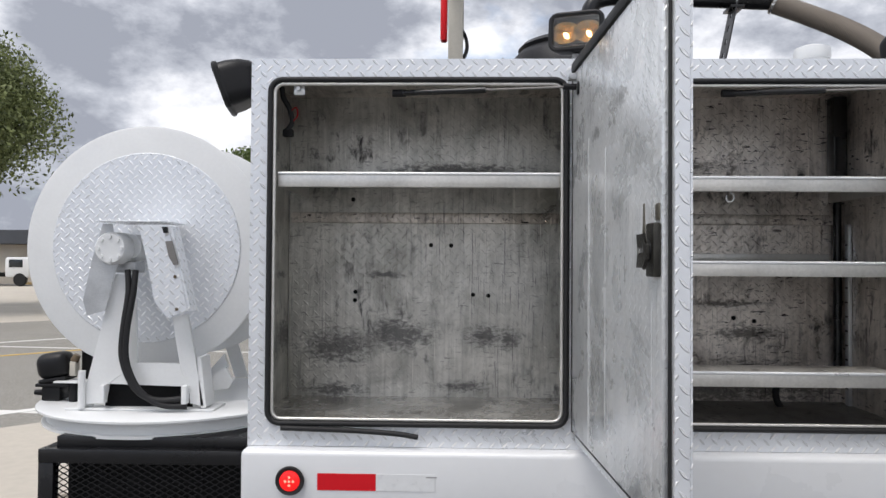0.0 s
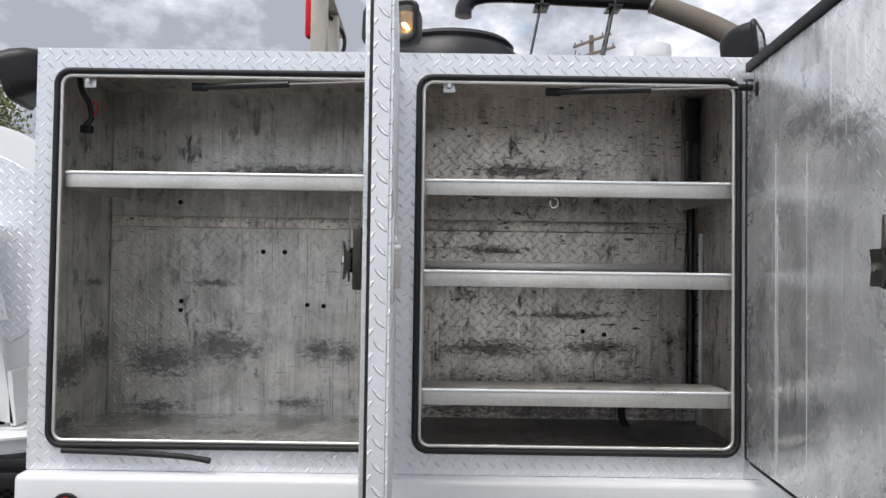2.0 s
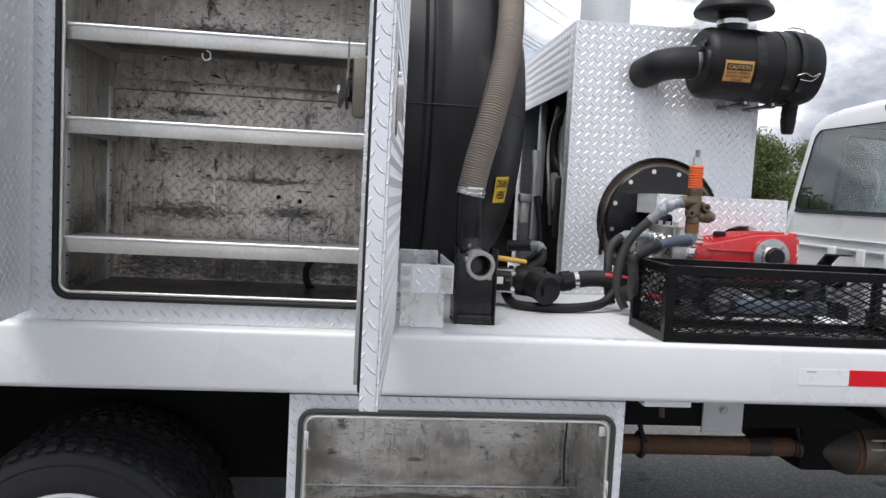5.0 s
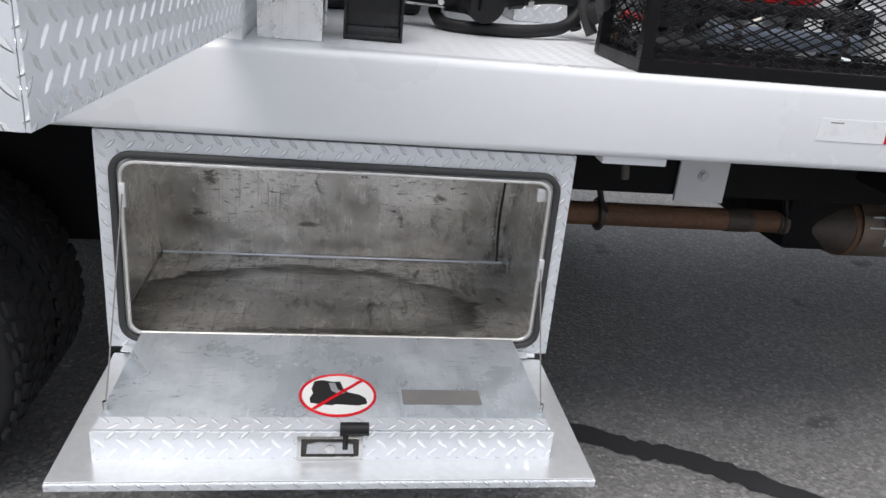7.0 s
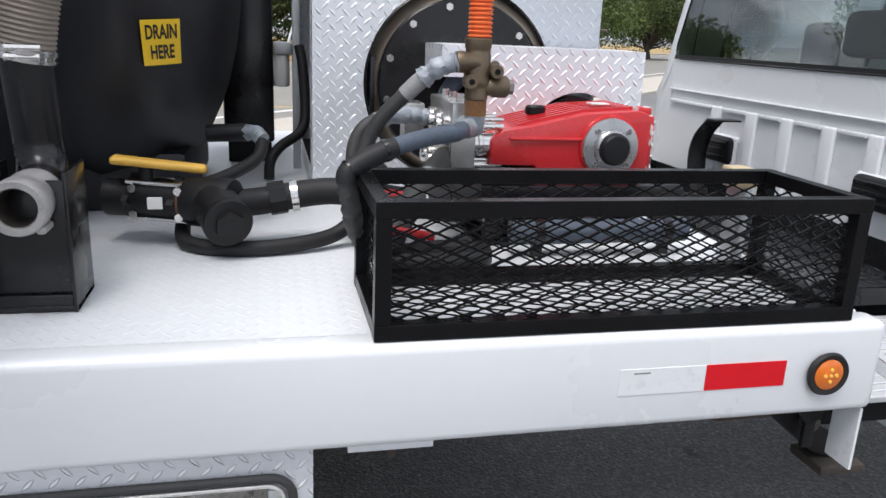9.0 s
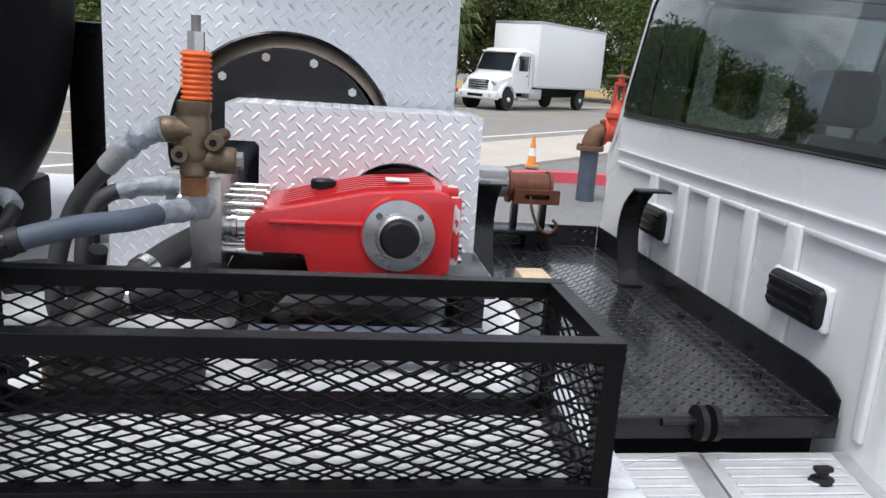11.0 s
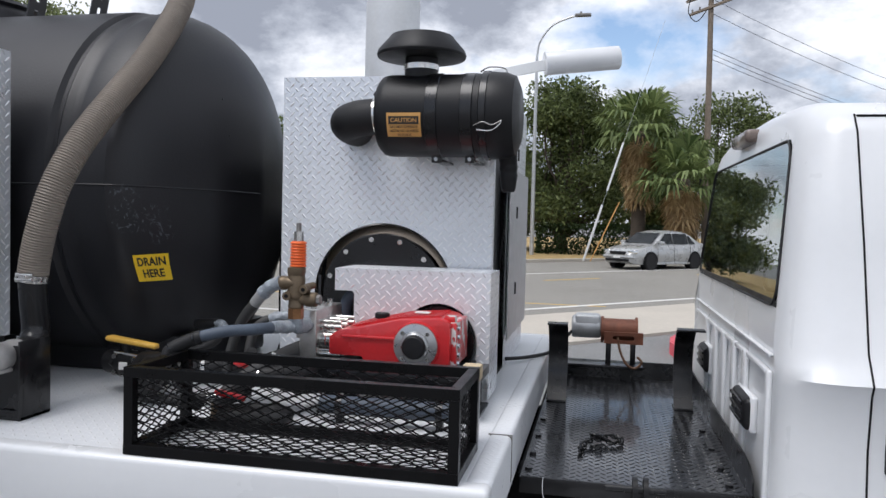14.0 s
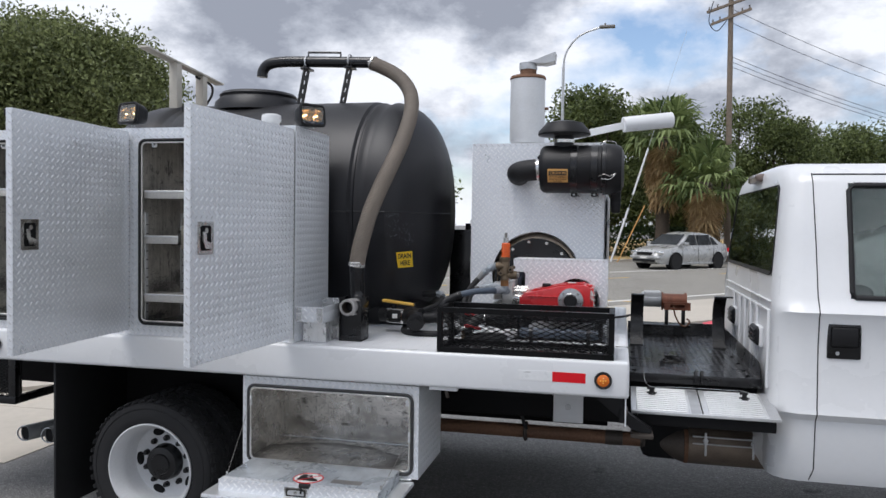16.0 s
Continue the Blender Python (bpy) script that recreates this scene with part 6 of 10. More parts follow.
for x0, x1 in ((0.0005, 0.005), (CX - 0.005, CX - 0.0005)):
    part("side_panel", box(B(), x0, x1, 0.0045, CY, CZ0, CZ1 - 0.0005), TREAD, cab1, smooth=False)
lugs(cab1, "yz", CX - 0.0005, 1, 0.0045, CY, CZ0, CZ1)
part("top_panel", box(B(), 0.006, CX - 0.006, 0.005, CY, CZ1 - 0.006, CZ1 - 0.001), TREAD, cab1, smooth=False)
part("back_panel", box(B(), 0.006, CX - 0.006, CY - 0.005, CY - 0.0005, CZ0, CZ1 - 0.008), TREAD, cab1, smooth=False)
part("bottom_panel", box(B(), 0.006, CX - 0.006, 0.005, CY - 0.006, CZ0, CZ0 + 0.006), ALU, cab1, smooth=False)
part("corner_angle", box(B(), CX - 0.032, CX + 0.0015, -0.0015, 0.0, CZ0, CZ1, 0.0004), ALU, cab1, smooth=False)


def shelf(x0, x1, top, fold=0.043, back=CY - 0.03):
    s = part("shelf", box(B(), x0, x1, 0.014, back, top - 0.004, top, 0.001), SHELF_GRIMY, cab1, "folded aluminium shelf")
    part("front_fold", box(B(), x0, x1, 0.010, 0.0138, top - fold, top - 0.002, 0.0008), ALU_SHELF, s)
    part("return_fold", box(B(), x0 + 0.002, x1 - 0.002, 0.014, 0.03, top - fold, top - fold + 0.003), ALU_SHELF, s)
    part("top_nose", cyl(B(), (x0, 0.0125, top - 0.004), (x1, 0.0125, top - 0.004), 0.0055, None, 10), ALU, s)
    if back > 0.3:
        part("back_upturn", box(B(), x0 + 0.004, x1 - 0.004, back - 0.004, back - 0.0005, top, top + 0.028, 0.0008), ALU_SHELF, s)
    for x in (x0 + 0.003, x1 - 0.006):
        part("end_fold", box(B(), x, x + 0.003, 0.016, back - 0.01, top - fold, top - 0.005), ALU_SHELF, s)


shelf(0.078, 0.952, 1.925)
for z in (1.917, 1.673):
    shelf(1.040, 1.868, z)
shelf(1.040, 1.868, 1.357, back=0.16)
# slotted shelf tracks
for x, sx in ((1.023, 1), (1.916, -1)):
    for y in (0.035, 0.38):
        tr = part("shelf_track", box(B(), x, x + sx * 0.012, y, y + 0.024, CZ0 + 0.06, 1.80, 0.001), ALU, cab1, "slotted aluminium shelf track")
        bm = B()
        for k in range(11):
            z = 1.25 + 0.048 * k
            box(bm, x + sx * 0.0121, x + sx * 0.013, y + 0.004, y + 0.02, z, z + 0.004)
        tagged(part("slot_row", bm, SHADOW, tr, smooth=False), kind="stuff")
# bolts and scuffs in the back of the first bay
for x, z in ((0.508, 1.724), (0.578, 1.723), (0.245, 1.560), (0.244, 1.531), (0.655, 1.553), (0.708, 1.55), (0.235, 1.882)):
    part("bolt_hole", cyl(B(), (x, CY - 0.0125, z), (x, CY - 0.0165, z), 0.0075, None, 12), SHADOW, cab1)
for x, z in ((1.55, 1.48), (1.62, 1.47)):
    part("bolt_hole", cyl(B(), (x, CY - 0.0125, z), (x, CY - 0.0165, z), 0.0075, None, 12), SHADOW, cab1)
# wiring in the first bay, hook in the second
wire = part("wiring", tube(B(), spline([(0.062, 0.10, 2.235), (0.066, 0.11, 2.17), (0.085, 0.12, 2.13), (0.092, 0.12, 2.09), (0.078, 0.115, 2.065)], 6), 0.008, 8), RUBBER, cab1, "black wiring hanging in the corner")
part("connector", box(B(), 0.066, 0.098, 0.105, 0.128, 2.045, 2.068, 0.004), BLACK_MATT, wire)
part("red_wire", tube(B(), spline([(0.085, 0.118, 2.12), (0.105, 0.115, 2.135), (0.11, 0.115, 2.11), (0.093, 0.118, 2.09)], 5), 0.0022, 6), RED, wire)
part("wire_hook", tube(B(), [(1.392 + 0.011 * math.sin(a), 0.03, 1.858 + 0.013 * math.cos(a)) for a in [radians(20 * k) for k in range(16)]], 0.0022, 6), WHITE_ROUGH, cab1, "small pale wire hook")
# latch strikers, wiring boxes and struts under the top
for x in (0.138, 1.104):
    st = part("striker", box(B(), x - 0.016, x + 0.016, 0.01, 0.014, 2.150, 2.178, 0.003), ALU, cab1)
    part("striker_pin", cyl(B(), (x, 0.012, 2.166), (x, -0.008, 2.166), 0.006, None, 10), GALV, st)
part("cable_duct", tube(B(), spline([(1.895, 0.41, 2.23), (1.895, 0.43, 2.1), (1.893, 0.432, 1.95), (1.893, 0.432, 1.3)], 5), 0.013, 12), BLACK, cab1, "black cable duct")
part("cable_cover", box(B(), 1.866, 1.914, 0.40, CY - 0.014, 1.93, 2.235, 0.006), BLACK, cab1, "black cable cover")
ring = [(1.74 + 0.085 * math.cos(a), 0.36, 1.24 + 0.075 * math.sin(a)) for a in [radians(80 + 14 * k) for k in range(17)]]
part("drain_hose", tube(B(), ring, 0.011, 10), RUBBER, cab1, "looped black rubber hose")
# torn seal hanging under the first opening
part("loose_seal", tube(B(), spline([(0.10, -0.014, 1.186), (0.30, -0.018, 1.182), (0.43, -0.026, 1.176), (0.495, -0.032, 1.168)], 6), 0.0075, 10), RUBBER, cab1, "torn black rubber seal")


def door(hinge, free, name_label, skin, plate_metal, deep):
    """A hinged door: its inner pan, wrapped edge, latch, strut bracket and hinge."""
    h, e = Vector((*hinge, 0)), Vector((*free, 0))
    d = (e - h).normalized()
    nrm = Vector((-d.y, d.x, 0))
    W = (e - h).length
    m = Matrix(((d.x, nrm.x, 0, h.x), (d.y, nrm.y, 0, h.y), (0, 0, 1, 0), (0, 0, 0, 1)))
    z0, z1 = 1.160, 2.232
    dr = part("door", box(B(), 0.012, W, 0.011, 0.015, z0, z1, 0.0008), TREAD, cab1, name_label, smooth=False, m=m)
    lugs(dr, "xz", 0.015, 1, 0.012, W, z0, z1, lambda u, v: not (W - 0.17 < u < W - 0.03 and 1.62 < v < 1.79), m)
    part("free_edge", box(B(), W - 0.004, W + 0.0005, -0.016, 0.0105, z0, z1, 0.0008), TREAD, dr, smooth=False, m=m)
    for a, b in ((z0, z0 + 0.004), (z1 - 0.004, z1)):
        part("folded_edge", box(B(), 0.012, W - 0.0045, -0.016, 0.0105, a, b, 0.0006), TREAD, dr, smooth=False, m=m)
    part("hinge_edge", box(B(), 0.010, 0.014, -0.016, 0.0105, z0, z1, 0.0006), ALU, dr, smooth=False, m=m)
    part("inner_flange", holed(B(), (0.015, W - 0.0045, z0 + 0.0045, z1 - 0.0045), round_rect(0.05, W - 0.04, z0 + 0.045, z1 - 0.045, 0.006), -0.0165, -0.0135), ALU, dr, smooth=False, m=m)
    part("inner_pan", box(B(), 0.035, W - 0.028, -0.030, -0.0170, z0 + 0.035, z1 - 0.035, 0.003), skin, dr, "dull scratched aluminium inner pan", m=m)
    o = round_rect(0.026, W - 0.018, z0 + 0.024, z1 - 0.024, 0.02, 5)
    part("weather_strip", tube(B(), [(x, -0.0185, z) for x, z in o], 0.0040, 8, closed=True), RUBBER, dr, "black rubber weather strip", m=m)
    part("top_seal", box(B(), 0.036, W - 0.010, -0.036, -0.0170, z1 - 0.034, z1 - 0.006, 0.004), RUBBER, dr, "broad black rubber seal", m=m)
    part("hinge_seal", box(B(), 0.017, 0.0345, -0.030, -0.0170, z0 + 0.03, z1 - 0.006, 0.003), RUBBER, dr, "black rubber seal", m=m)
    # scratches run down the pan
    for x, w, a, b in ((0.24, 0.0014, 0.05, 0.25), (0.252, 0.0011, 0.05, 0.42), (0.42, 0.0016, 0.12, 0.30), (0.78, 0.0012, 0.06, 0.62)):
        part("scratch", box(B(), x, x + w, -0.0306, -0.0299, z0 + a, z1 - b), WHITE_ROUGH, dr, smooth=False, m=m)
    part("vent_clip", box(B(), 0.105, 0.125, -0.034, -0.030, z1 - 0.11, z1 - 0.075, 0.002), BLACK_MATT, dr, m=m)
    # latch: outer cup and handle, inner rotary catch
    lz = 1.686
    cup = part("latch_cup", holed(B(), (W - 0.155, W - 0.045, lz - 0.068, lz + 0.068), round_rect(W - 0.138, W - 0.062, lz - 0.052, lz + 0.052, 0.012), 0.0152, 0.0192), STEEL, dr, "recessed stainless latch cup", m=m)
    part("cup_floor", box(B(), W - 0.139, W - 0.061, 0.0152, 0.0160, lz - 0.053, lz + 0.053), SHADOW, cup, "dark recess", m=m)
    part("latch_handle", prism(B(), [(W - 0.125, lz - 0.044), (W - 0.084, lz - 0.044), (W - 0.07, lz - 0.01), (W - 0.07, lz + 0.026), (W - 0.088, lz + 0.026), (W - 0.092, lz - 0.012), (W - 0.125, lz - 0.02)], 0.0162, 0.030), CHROME, cup, m=m)
    part("latch_lock", cyl(B(), (W - 0.1, 0.016, lz + 0.032), (W - 0.1, 0.024, lz + 0.032), 0.011, None, 14), STEEL, cup, m=m)
    ml = m @ Matrix.Translation((0, -0.0305, 0)) @ Matrix.Diagonal((1, deep, 1, 1)) @ Matrix.Translation((0, 0.0305, 0))
    plate = part("latch_plate", box(B(), W - 0.078, W - 0.030, -0.0517, -0.0305, lz - 0.046, lz + 0.050, 0.003, 2), plate_metal, dr, "oily zinc latch mechanism", m=ml)
    part("latch_tab", box(B(), W - 0.058, W - 0.036, -0.0345, -0.0305, lz + 0.055, lz + 0.085, 0.002), LATCH_TAN, plate, m=ml)
    part("latch_shaft", cyl(B(), (W - 0.064, -0.0517, lz), (W - 0.064, -0.0618, lz), 0.022, 0.018, 14), BLACK_MATT, plate, m=ml)
    part("rotary_catch", prism(B(), [(W - 0.062 + 0.022 * math.cos(a), lz + 0.034 * math.sin(a)) for a in [2 * math.pi * q / 16 for q in range(16)]], -0.0647, -0.0611), LATCH_DARK, plate, m=ml)
    part("catch_arm", prism(B(), [(W - 0.070, lz + 0.02), (W - 0.054, lz + 0.02), (W - 0.059, lz + 0.085), (W - 0.066, lz + 0.085)], -0.0643, -0.0618), LATCH_TAN, plate, m=ml)
    part("catch_spool", prism(B(), [(-0.0575, lz + 0.012), (-0.0690, lz + 0.014), (-0.0748, lz + 0.030), (-0.0762, lz + 0.030), (-0.0733, lz), (-0.0762, lz - 0.030), (-0.0748, lz - 0.030), (-0.0690, lz - 0.016), (-0.0575, lz - 0.014)], W - 0.082, W - 0.042, "yz"), LATCH_DARK, plate, m=ml)
    part("catch_bolt", cyl(B(), (W - 0.062, -0.0733, lz), (W - 0.062, -0.0798, lz), 0.007, None, 6), STEEL, plate, m=ml)
    # piano hinge
    hg = part("hinge", cyl(B(), (0.004, 0.006, z0 + 0.01), (0.004, 0.006, z1 - 0.01), 0.005, None, 10), ALU, dr, "long piano hinge", m=m)
    bm = B()
    for k in range(42):
        z = z0 + 0.02 + 0.0245 * k
        box(bm, -0.0005, 0.0085, 0.0005, 0.0115, z, z + 0.002)
    tagged(part("hinge_gap_row", bm, SHADOW, hg, smooth=False, m=m), kind="stuff")
    part("hinge_leaf", box(B(), -0.0235, -0.0005, 0.006, 0.0085, z0 + 0.01, z1 - 0.01), ALU, dr, smooth=False, m=Matrix.Translation((h.x, h.y, 0)) @ Matrix.Rotation(0, 4, "Z"))
    for k in range(7):
        z = z0 + 0.08 + 0.155 * k
        p = Vector((h.x - 0.012, h.y + 0.006, z))
        part("rivet", cyl(B(), p, p + Vector((0, -0.003, 0)), 0.004, None, 10), TRIM_GREY, dr)
    part("strut_bracket", box(B(), 0.06, 0.09, -0.05, -0.030, z1 - 0.062, z1 - 0.045, 0.002), GALV, dr, m=m)
    return m


m1 = door((0.955, -0.012), (0.999, -0.880), "open tread-plate door with a dull inner pan", DOOR_SKIN, LATCH_DARK, 0.65)
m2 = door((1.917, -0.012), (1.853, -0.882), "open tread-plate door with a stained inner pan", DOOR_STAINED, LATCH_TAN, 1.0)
for m, x in ((m1, 0.43), (m2, 1.385)):
    a, b = Vector((x, 0.02, 2.158)), m @ Vector((0.075, -0.045, 2.152))
    s = part("gas_strut", cyl(B(), a, a.lerp(b, 0.52), 0.0085, None, 12), BLACK, cab1, "black gas strut with a steel rod")
    part("strut_rod", cyl(B(), a.lerp(b, 0.5), b, 0.0032, None, 10), TRIM_GREY, s)
    part("strut_end", cyl(B(), a - Vector((0.02, 0, 0)), a + Vector((0.02, 0, 0)), 0.011, None, 10), BLACK_MATT, s)
    part("strut_end", cyl(B(), b - Vector((0.02, 0, 0)), b + Vector((0.02, 0, 0)), 0.009, None, 10), BLACK_MATT, s)

def wrapped(points, r, seed):
    """Lumpy tape wound round a hose."""
    rng = np.random.default_rng(seed)
    bm = tube(B(), points, [r * (1 + 0.05 * math.sin(i * 1.3) + 0.06 * rng.normal()) for i in range(len(points))], 16)
    for v in bm.verts:
        v.co += Vector(rng.normal(size=3) * r * 0.05)
    return bm


# ---- water tank, its suction hose and valves ----
AX, AZ, RY, RZ = 1.19, 1.835, 0.68, 0.715
tank = thing("water_tank", (1.3, AX, TOP), "large black polyethylene water tank lying along the deck", "tank")


def tank_r(x):
    for end, s in ((2.485, 1), (0.12, -1)):
        t = 1 - s * (end - x) / 0.43
        if 0 < t <= 1:
            return max(0.0, (1 - t ** 2.5)) ** (1 / 2.5)
    return 1.0


def tank_half(x):
    """Half width at the middle: the ends are squarer across than they are high."""
    if x > 2.2:
        return RY * float(np.interp(x, (2.2, 2.24, 2.27, 2.294, 2.33, 2.36, 2.40, 2.44, 2.465, 2.485), (1.0, 0.995, 0.982, 0.957, 0.885, 0.80, 0.665, 0.50, 0.34, 0.0)))
    return RY * tank_r(x) if x < 0.6 else RY


prof = []
xs = [0.12 + 0.43 * (1 - math.cos(math.pi / 2 * k / 14)) for k in range(15)] + [0.62, 0.64, 0.66, 0.70, 0.72, 0.74, 1.2, 1.7, 2.015, 2.03, 2.045, 2.062, 2.075, 2.105, 2.118] + [2.485 - 0.43 * (1 - math.cos(math.pi / 2 * (14 - k) / 14)) for k in range(15)]
for x in sorted(xs):
    r = tank_r(x)
    if 2.02 < x < 2.12 or 0.63 < x < 0.73:
        r -= 0.022
    if 2.05 < x < 2.072:
        r += 0.012
    prof.append((r, x))
bm = lathe(B(), prof, (0, 0, 0), "x", 72, (RY, RZ))
for v in bm.verts:
    if v.co.x > 2.2 and tank_r(v.co.x) > 0.001:
        v.co.y *= tank_half(v.co.x) / (RY * tank_r(v.co.x))
    v.co.y += AX
    v.co.z += AZ
    v.co.z = max(v.co.z, TOP + 0.003)
part("shell", bm, TANK, tank, "black ribbed tank shell")
seam = []
for k in range(41):
    x = 0.6 + 1.883 * (1 - (1 - k / 40) ** 1.6)
    seam.append((x, AX - tank_half(x) - 0.0005, AZ - 0.012))
part("mould_seam", tube(B(), seam, 0.0035, 6), TANK, tank, "raised mould seam")
part("manhole_collar", lathe(B(), [(0.30, 2.50), (0.29, 2.56), (0.25, 2.60)], (1.12, AX, 0), "z", 44), TANK, tank)
part("manhole_lid", lathe(B(), [(0.25, 2.59), (0.262, 2.61), (0.245, 2.628), (0.16, 2.64), (0.0, 2.645)], (1.12, AX, 0), "z", 44), TANK, tank, "round black manhole lid")
part("saddle", box(B(), 0.35, 2.35, AX - 0.34, AX + 0.34, TOP + 0.001, TOP + 0.15, 0.02), TANK, tank)
# volume marks on the end
for x, z, w in ((2.43, 2.17, 0.028), (2.455, 2.033, 0.02), (2.47, 1.90, 0.02)):
    r = tank_r(x)
    a = math.asin(max(-1, min(1, (z - AZ) / (RZ * r))))
    y = AX - tank_half(x) * math.cos(a)
    part("volume_mark", box(B(), x - w, x, y - 0.006, y + 0.004, z - 0.005, z + 0.005), INK, tank, smooth=False, m=None)
# drain sticker, bent with the shell
def on_tank(x, z, out):
    d = (z - AZ) / (RZ * tank_r(x))
    y = AX - tank_half(x) * math.sqrt(max(0.0, 1 - d * d))
    slope = (tank_half(x + 0.01) - tank_half(x - 0.01)) / 0.02
    n = Vector((-slope, -1.0, 0.7 * (z - AZ))).normalized()
    return Vector((x, y, z)) + n * out


def stuck(bm, out):
    """Lays a flat piece in the xz plane (1 by 1, centred) on the shell."""
    for v in bm.verts:
        u, w = v.co.x + 0.5, v.co.z + 0.5
        x = (2.293 + 0.063 * u) * (1 - w) + (2.295 + 0.066 * u) * w
        z = (1.497 + 0.003 * u) * (1 - w) + (1.590 + 0.006 * u) * w
        v.co = on_tank(x, z, out - v.co.y)
    return bm


bm = B()
bmesh.ops.create_grid(bm, x_segments=16, y_segments=10, size=0.5, matrix=Matrix.Rotation(radians(90), 4, "X"))
stk = part("drain_sticker", stuck(bm, 0.003), STICKER_YELLOW, tank, "yellow warning sticker")
for text, z in (("DRAIN", 0.22), ("HERE", -0.22)):
    bm = lettering(text, 0.40, 0.0, 0.03)
    bm.transform(Matrix.Translation((0, 0, z)) @ Matrix.Diagonal((0.68, 1, 1.05, 1)))
    part("lettering", stuck(bm, 0.0042), INK, stk, smooth=False)

# spout pipe on stays over the tank
SY = 1.15
spout = thing("filling_spout", (1.62, SY, 2.55), "black steel spout pipe on drilled stays above the tank", "spout")
part("pipe", tube(B(), spline([(1.165, SY, 2.74), (1.172, SY, 2.785), (1.215, SY, 2.825), (1.33, SY, 2.838), (1.6, SY, 2.828), (1.97, SY - 0.015, 2.808)], 8), 0.036, 18), BLACK, spout, "bent black pipe")
for x0, x1 in ((1.44, 1.492), (1.742, 1.796)):
    bm = B()
    lo, hi = Vector((x0, SY, 2.53)), Vector((x1, SY, 2.80))
    for off in (-0.031, 0.031):
        bar(bm, lo + Vector((0, off, 0)), hi + Vector((0, off, 0)), 0.038, 0.006)
    for k in range(5):
        bar(bm, lo.lerp(hi, 0.22 * k), lo.lerp(hi, 0.22 * k + 0.125), 0.0236, 0.006)
    st = part("stay", bm, STAY_GREY, spout, "flat drilled black stay", smooth=False)
    part("u_bolt", tube(B(), [(x1, SY + 0.042 * math.cos(a), 2.826 + 0.042 * math.sin(a)) for a in [2 * math.pi * k / 16 for k in range(16)]], 0.006, 8, closed=True), GALV, st)
    part("clamp_plate", box(B(), x1 - 0.03, x1 + 0.03, SY - 0.05, SY + 0.05, 2.775, 2.787, 0.002), BLACK, st)
part("handle", tube(B(), [(1.50, SY, 2.84), (1.50, SY, 2.895), (1.73, SY, 2.885), (1.73, SY, 2.83)], 0.008, 8), BLACK, spout)

hose = thing("suction_hose", (2.17, 0.3, 1.5), "ribbed tan suction hose curving over the tank", "hose")
path = spline([(2.163, 0.285, 1.52), (2.18, 0.282, 1.61), (2.205, 0.285, 1.71), (2.232, 0.305, 1.82), (2.266, 0.365, 1.95), (2.297, 0.475, 2.09), (2.319, 0.625, 2.25), (2.322, 0.775, 2.42), (2.283, 0.91, 2.55), (2.205, 1.02, 2.655), (2.10, 1.095, 2.735), (1.955, 1.135, 2.806)], 34)
fine, fr = [], []
for i in range(len(path) - 1):
    for k in range(3):
        fine.append(path[i].lerp(path[i + 1], k / 3))
acc = 0.0
for i, p in enumerate(fine):
    if i:
        acc += (p - fine[i - 1]).length
    fr.append(0.0435 + 0.0016 * math.sin(acc / 0.0082 * 2 * math.pi))
part("hose_body", tube(B(), fine, fr, 18), TAN, hose)
part("steel_sleeve", tube(B(), fine[2:34], 0.0455, 24), CHROME, hose, "bright steel sleeve")
for p, q in ((fine[3], fine[12]), (fine[22], fine[31]), (fine[-14], fine[-3])):
    c = part("clamp", cyl(B(), p, q, 0.048, None, 24), STEEL, hose, "stainless worm clamp")
    part("clamp_screw", cyl(B(), q + Vector((0.03, -0.035, 0)), q + Vector((-0.02, -0.045, 0)), 0.007, None, 8), STEEL, c)

stand = thing("hose_stand", (2.18, 0.2, TOP), "black steel stand holding a suction coupling", "stand")
part("front_plate", box(B(), 2.117, 2.241, 0.157, 0.163, TOP + 0.001, 1.345, 0.002), BLACK, stand)
for x in (2.117, 2.235):
    part("side_plate", box(B(), x, x + 0.006, 0.145, 0.27, TOP + 0.001, 1.36, 0.002), BLACK, stand)
part("foot_plate", box(B(), 2.117, 2.241, 0.148, 0.27, TOP + 0.0015, TOP + 0.012, 0.002), BLACK, stand)
part("foot_lip", box(B(), 2.124, 2.234, 0.150, 0.157, TOP + 0.004, TOP + 0.03, 0.002), BLACK, stand)
CPX, CPZ = 2.181, 1.315
part("coupling", lathe(B(), [(0.030, 0.03), (0.030, -0.110), (0.032, -0.114), (0.041, -0.114), (0.0435, -0.109), (0.0435, -0.075), (0.040, -0.07), (0.040, -0.03), (0.043, -0.02), (0.041, 0.0), (0.036, 0.02)], (CPX, 0.205, CPZ), "y", 28, caps=False), DULL_CAST, stand, "dull cast aluminium hose coupling")
part("coupling_bore", lathe(B(), [(0.0285, -0.108), (0.0285, 0.0), (0.0, 0.0)], (CPX, 0.205, CPZ), "y", 24, caps=False), RUST_DARK, stand, "rusty bore")
part("cam_ear", box(B(), CPX + 0.022, CPX + 0.036, 0.10, 0.15, CPZ - 0.042, CPZ - 0.030, 0.004), DULL_CAST, stand)
part("cam_ear", box(B(), CPX - 0.046, CPX - 0.034, 0.10, 0.15, CPZ + 0.008, CPZ + 0.022, 0.004), DULL_CAST, stand)
part("elbow_pipe", tube(B(), spline([(2.181, 0.20, 1.315), (2.177, 0.26, 1.322), (2.168, 0.295, 1.37), (2.165, 0.29, 1.45), (2.163, 0.285, 1.53)], 8), 0.040, 18), BLACK, stand, "gloss black elbow pipe")

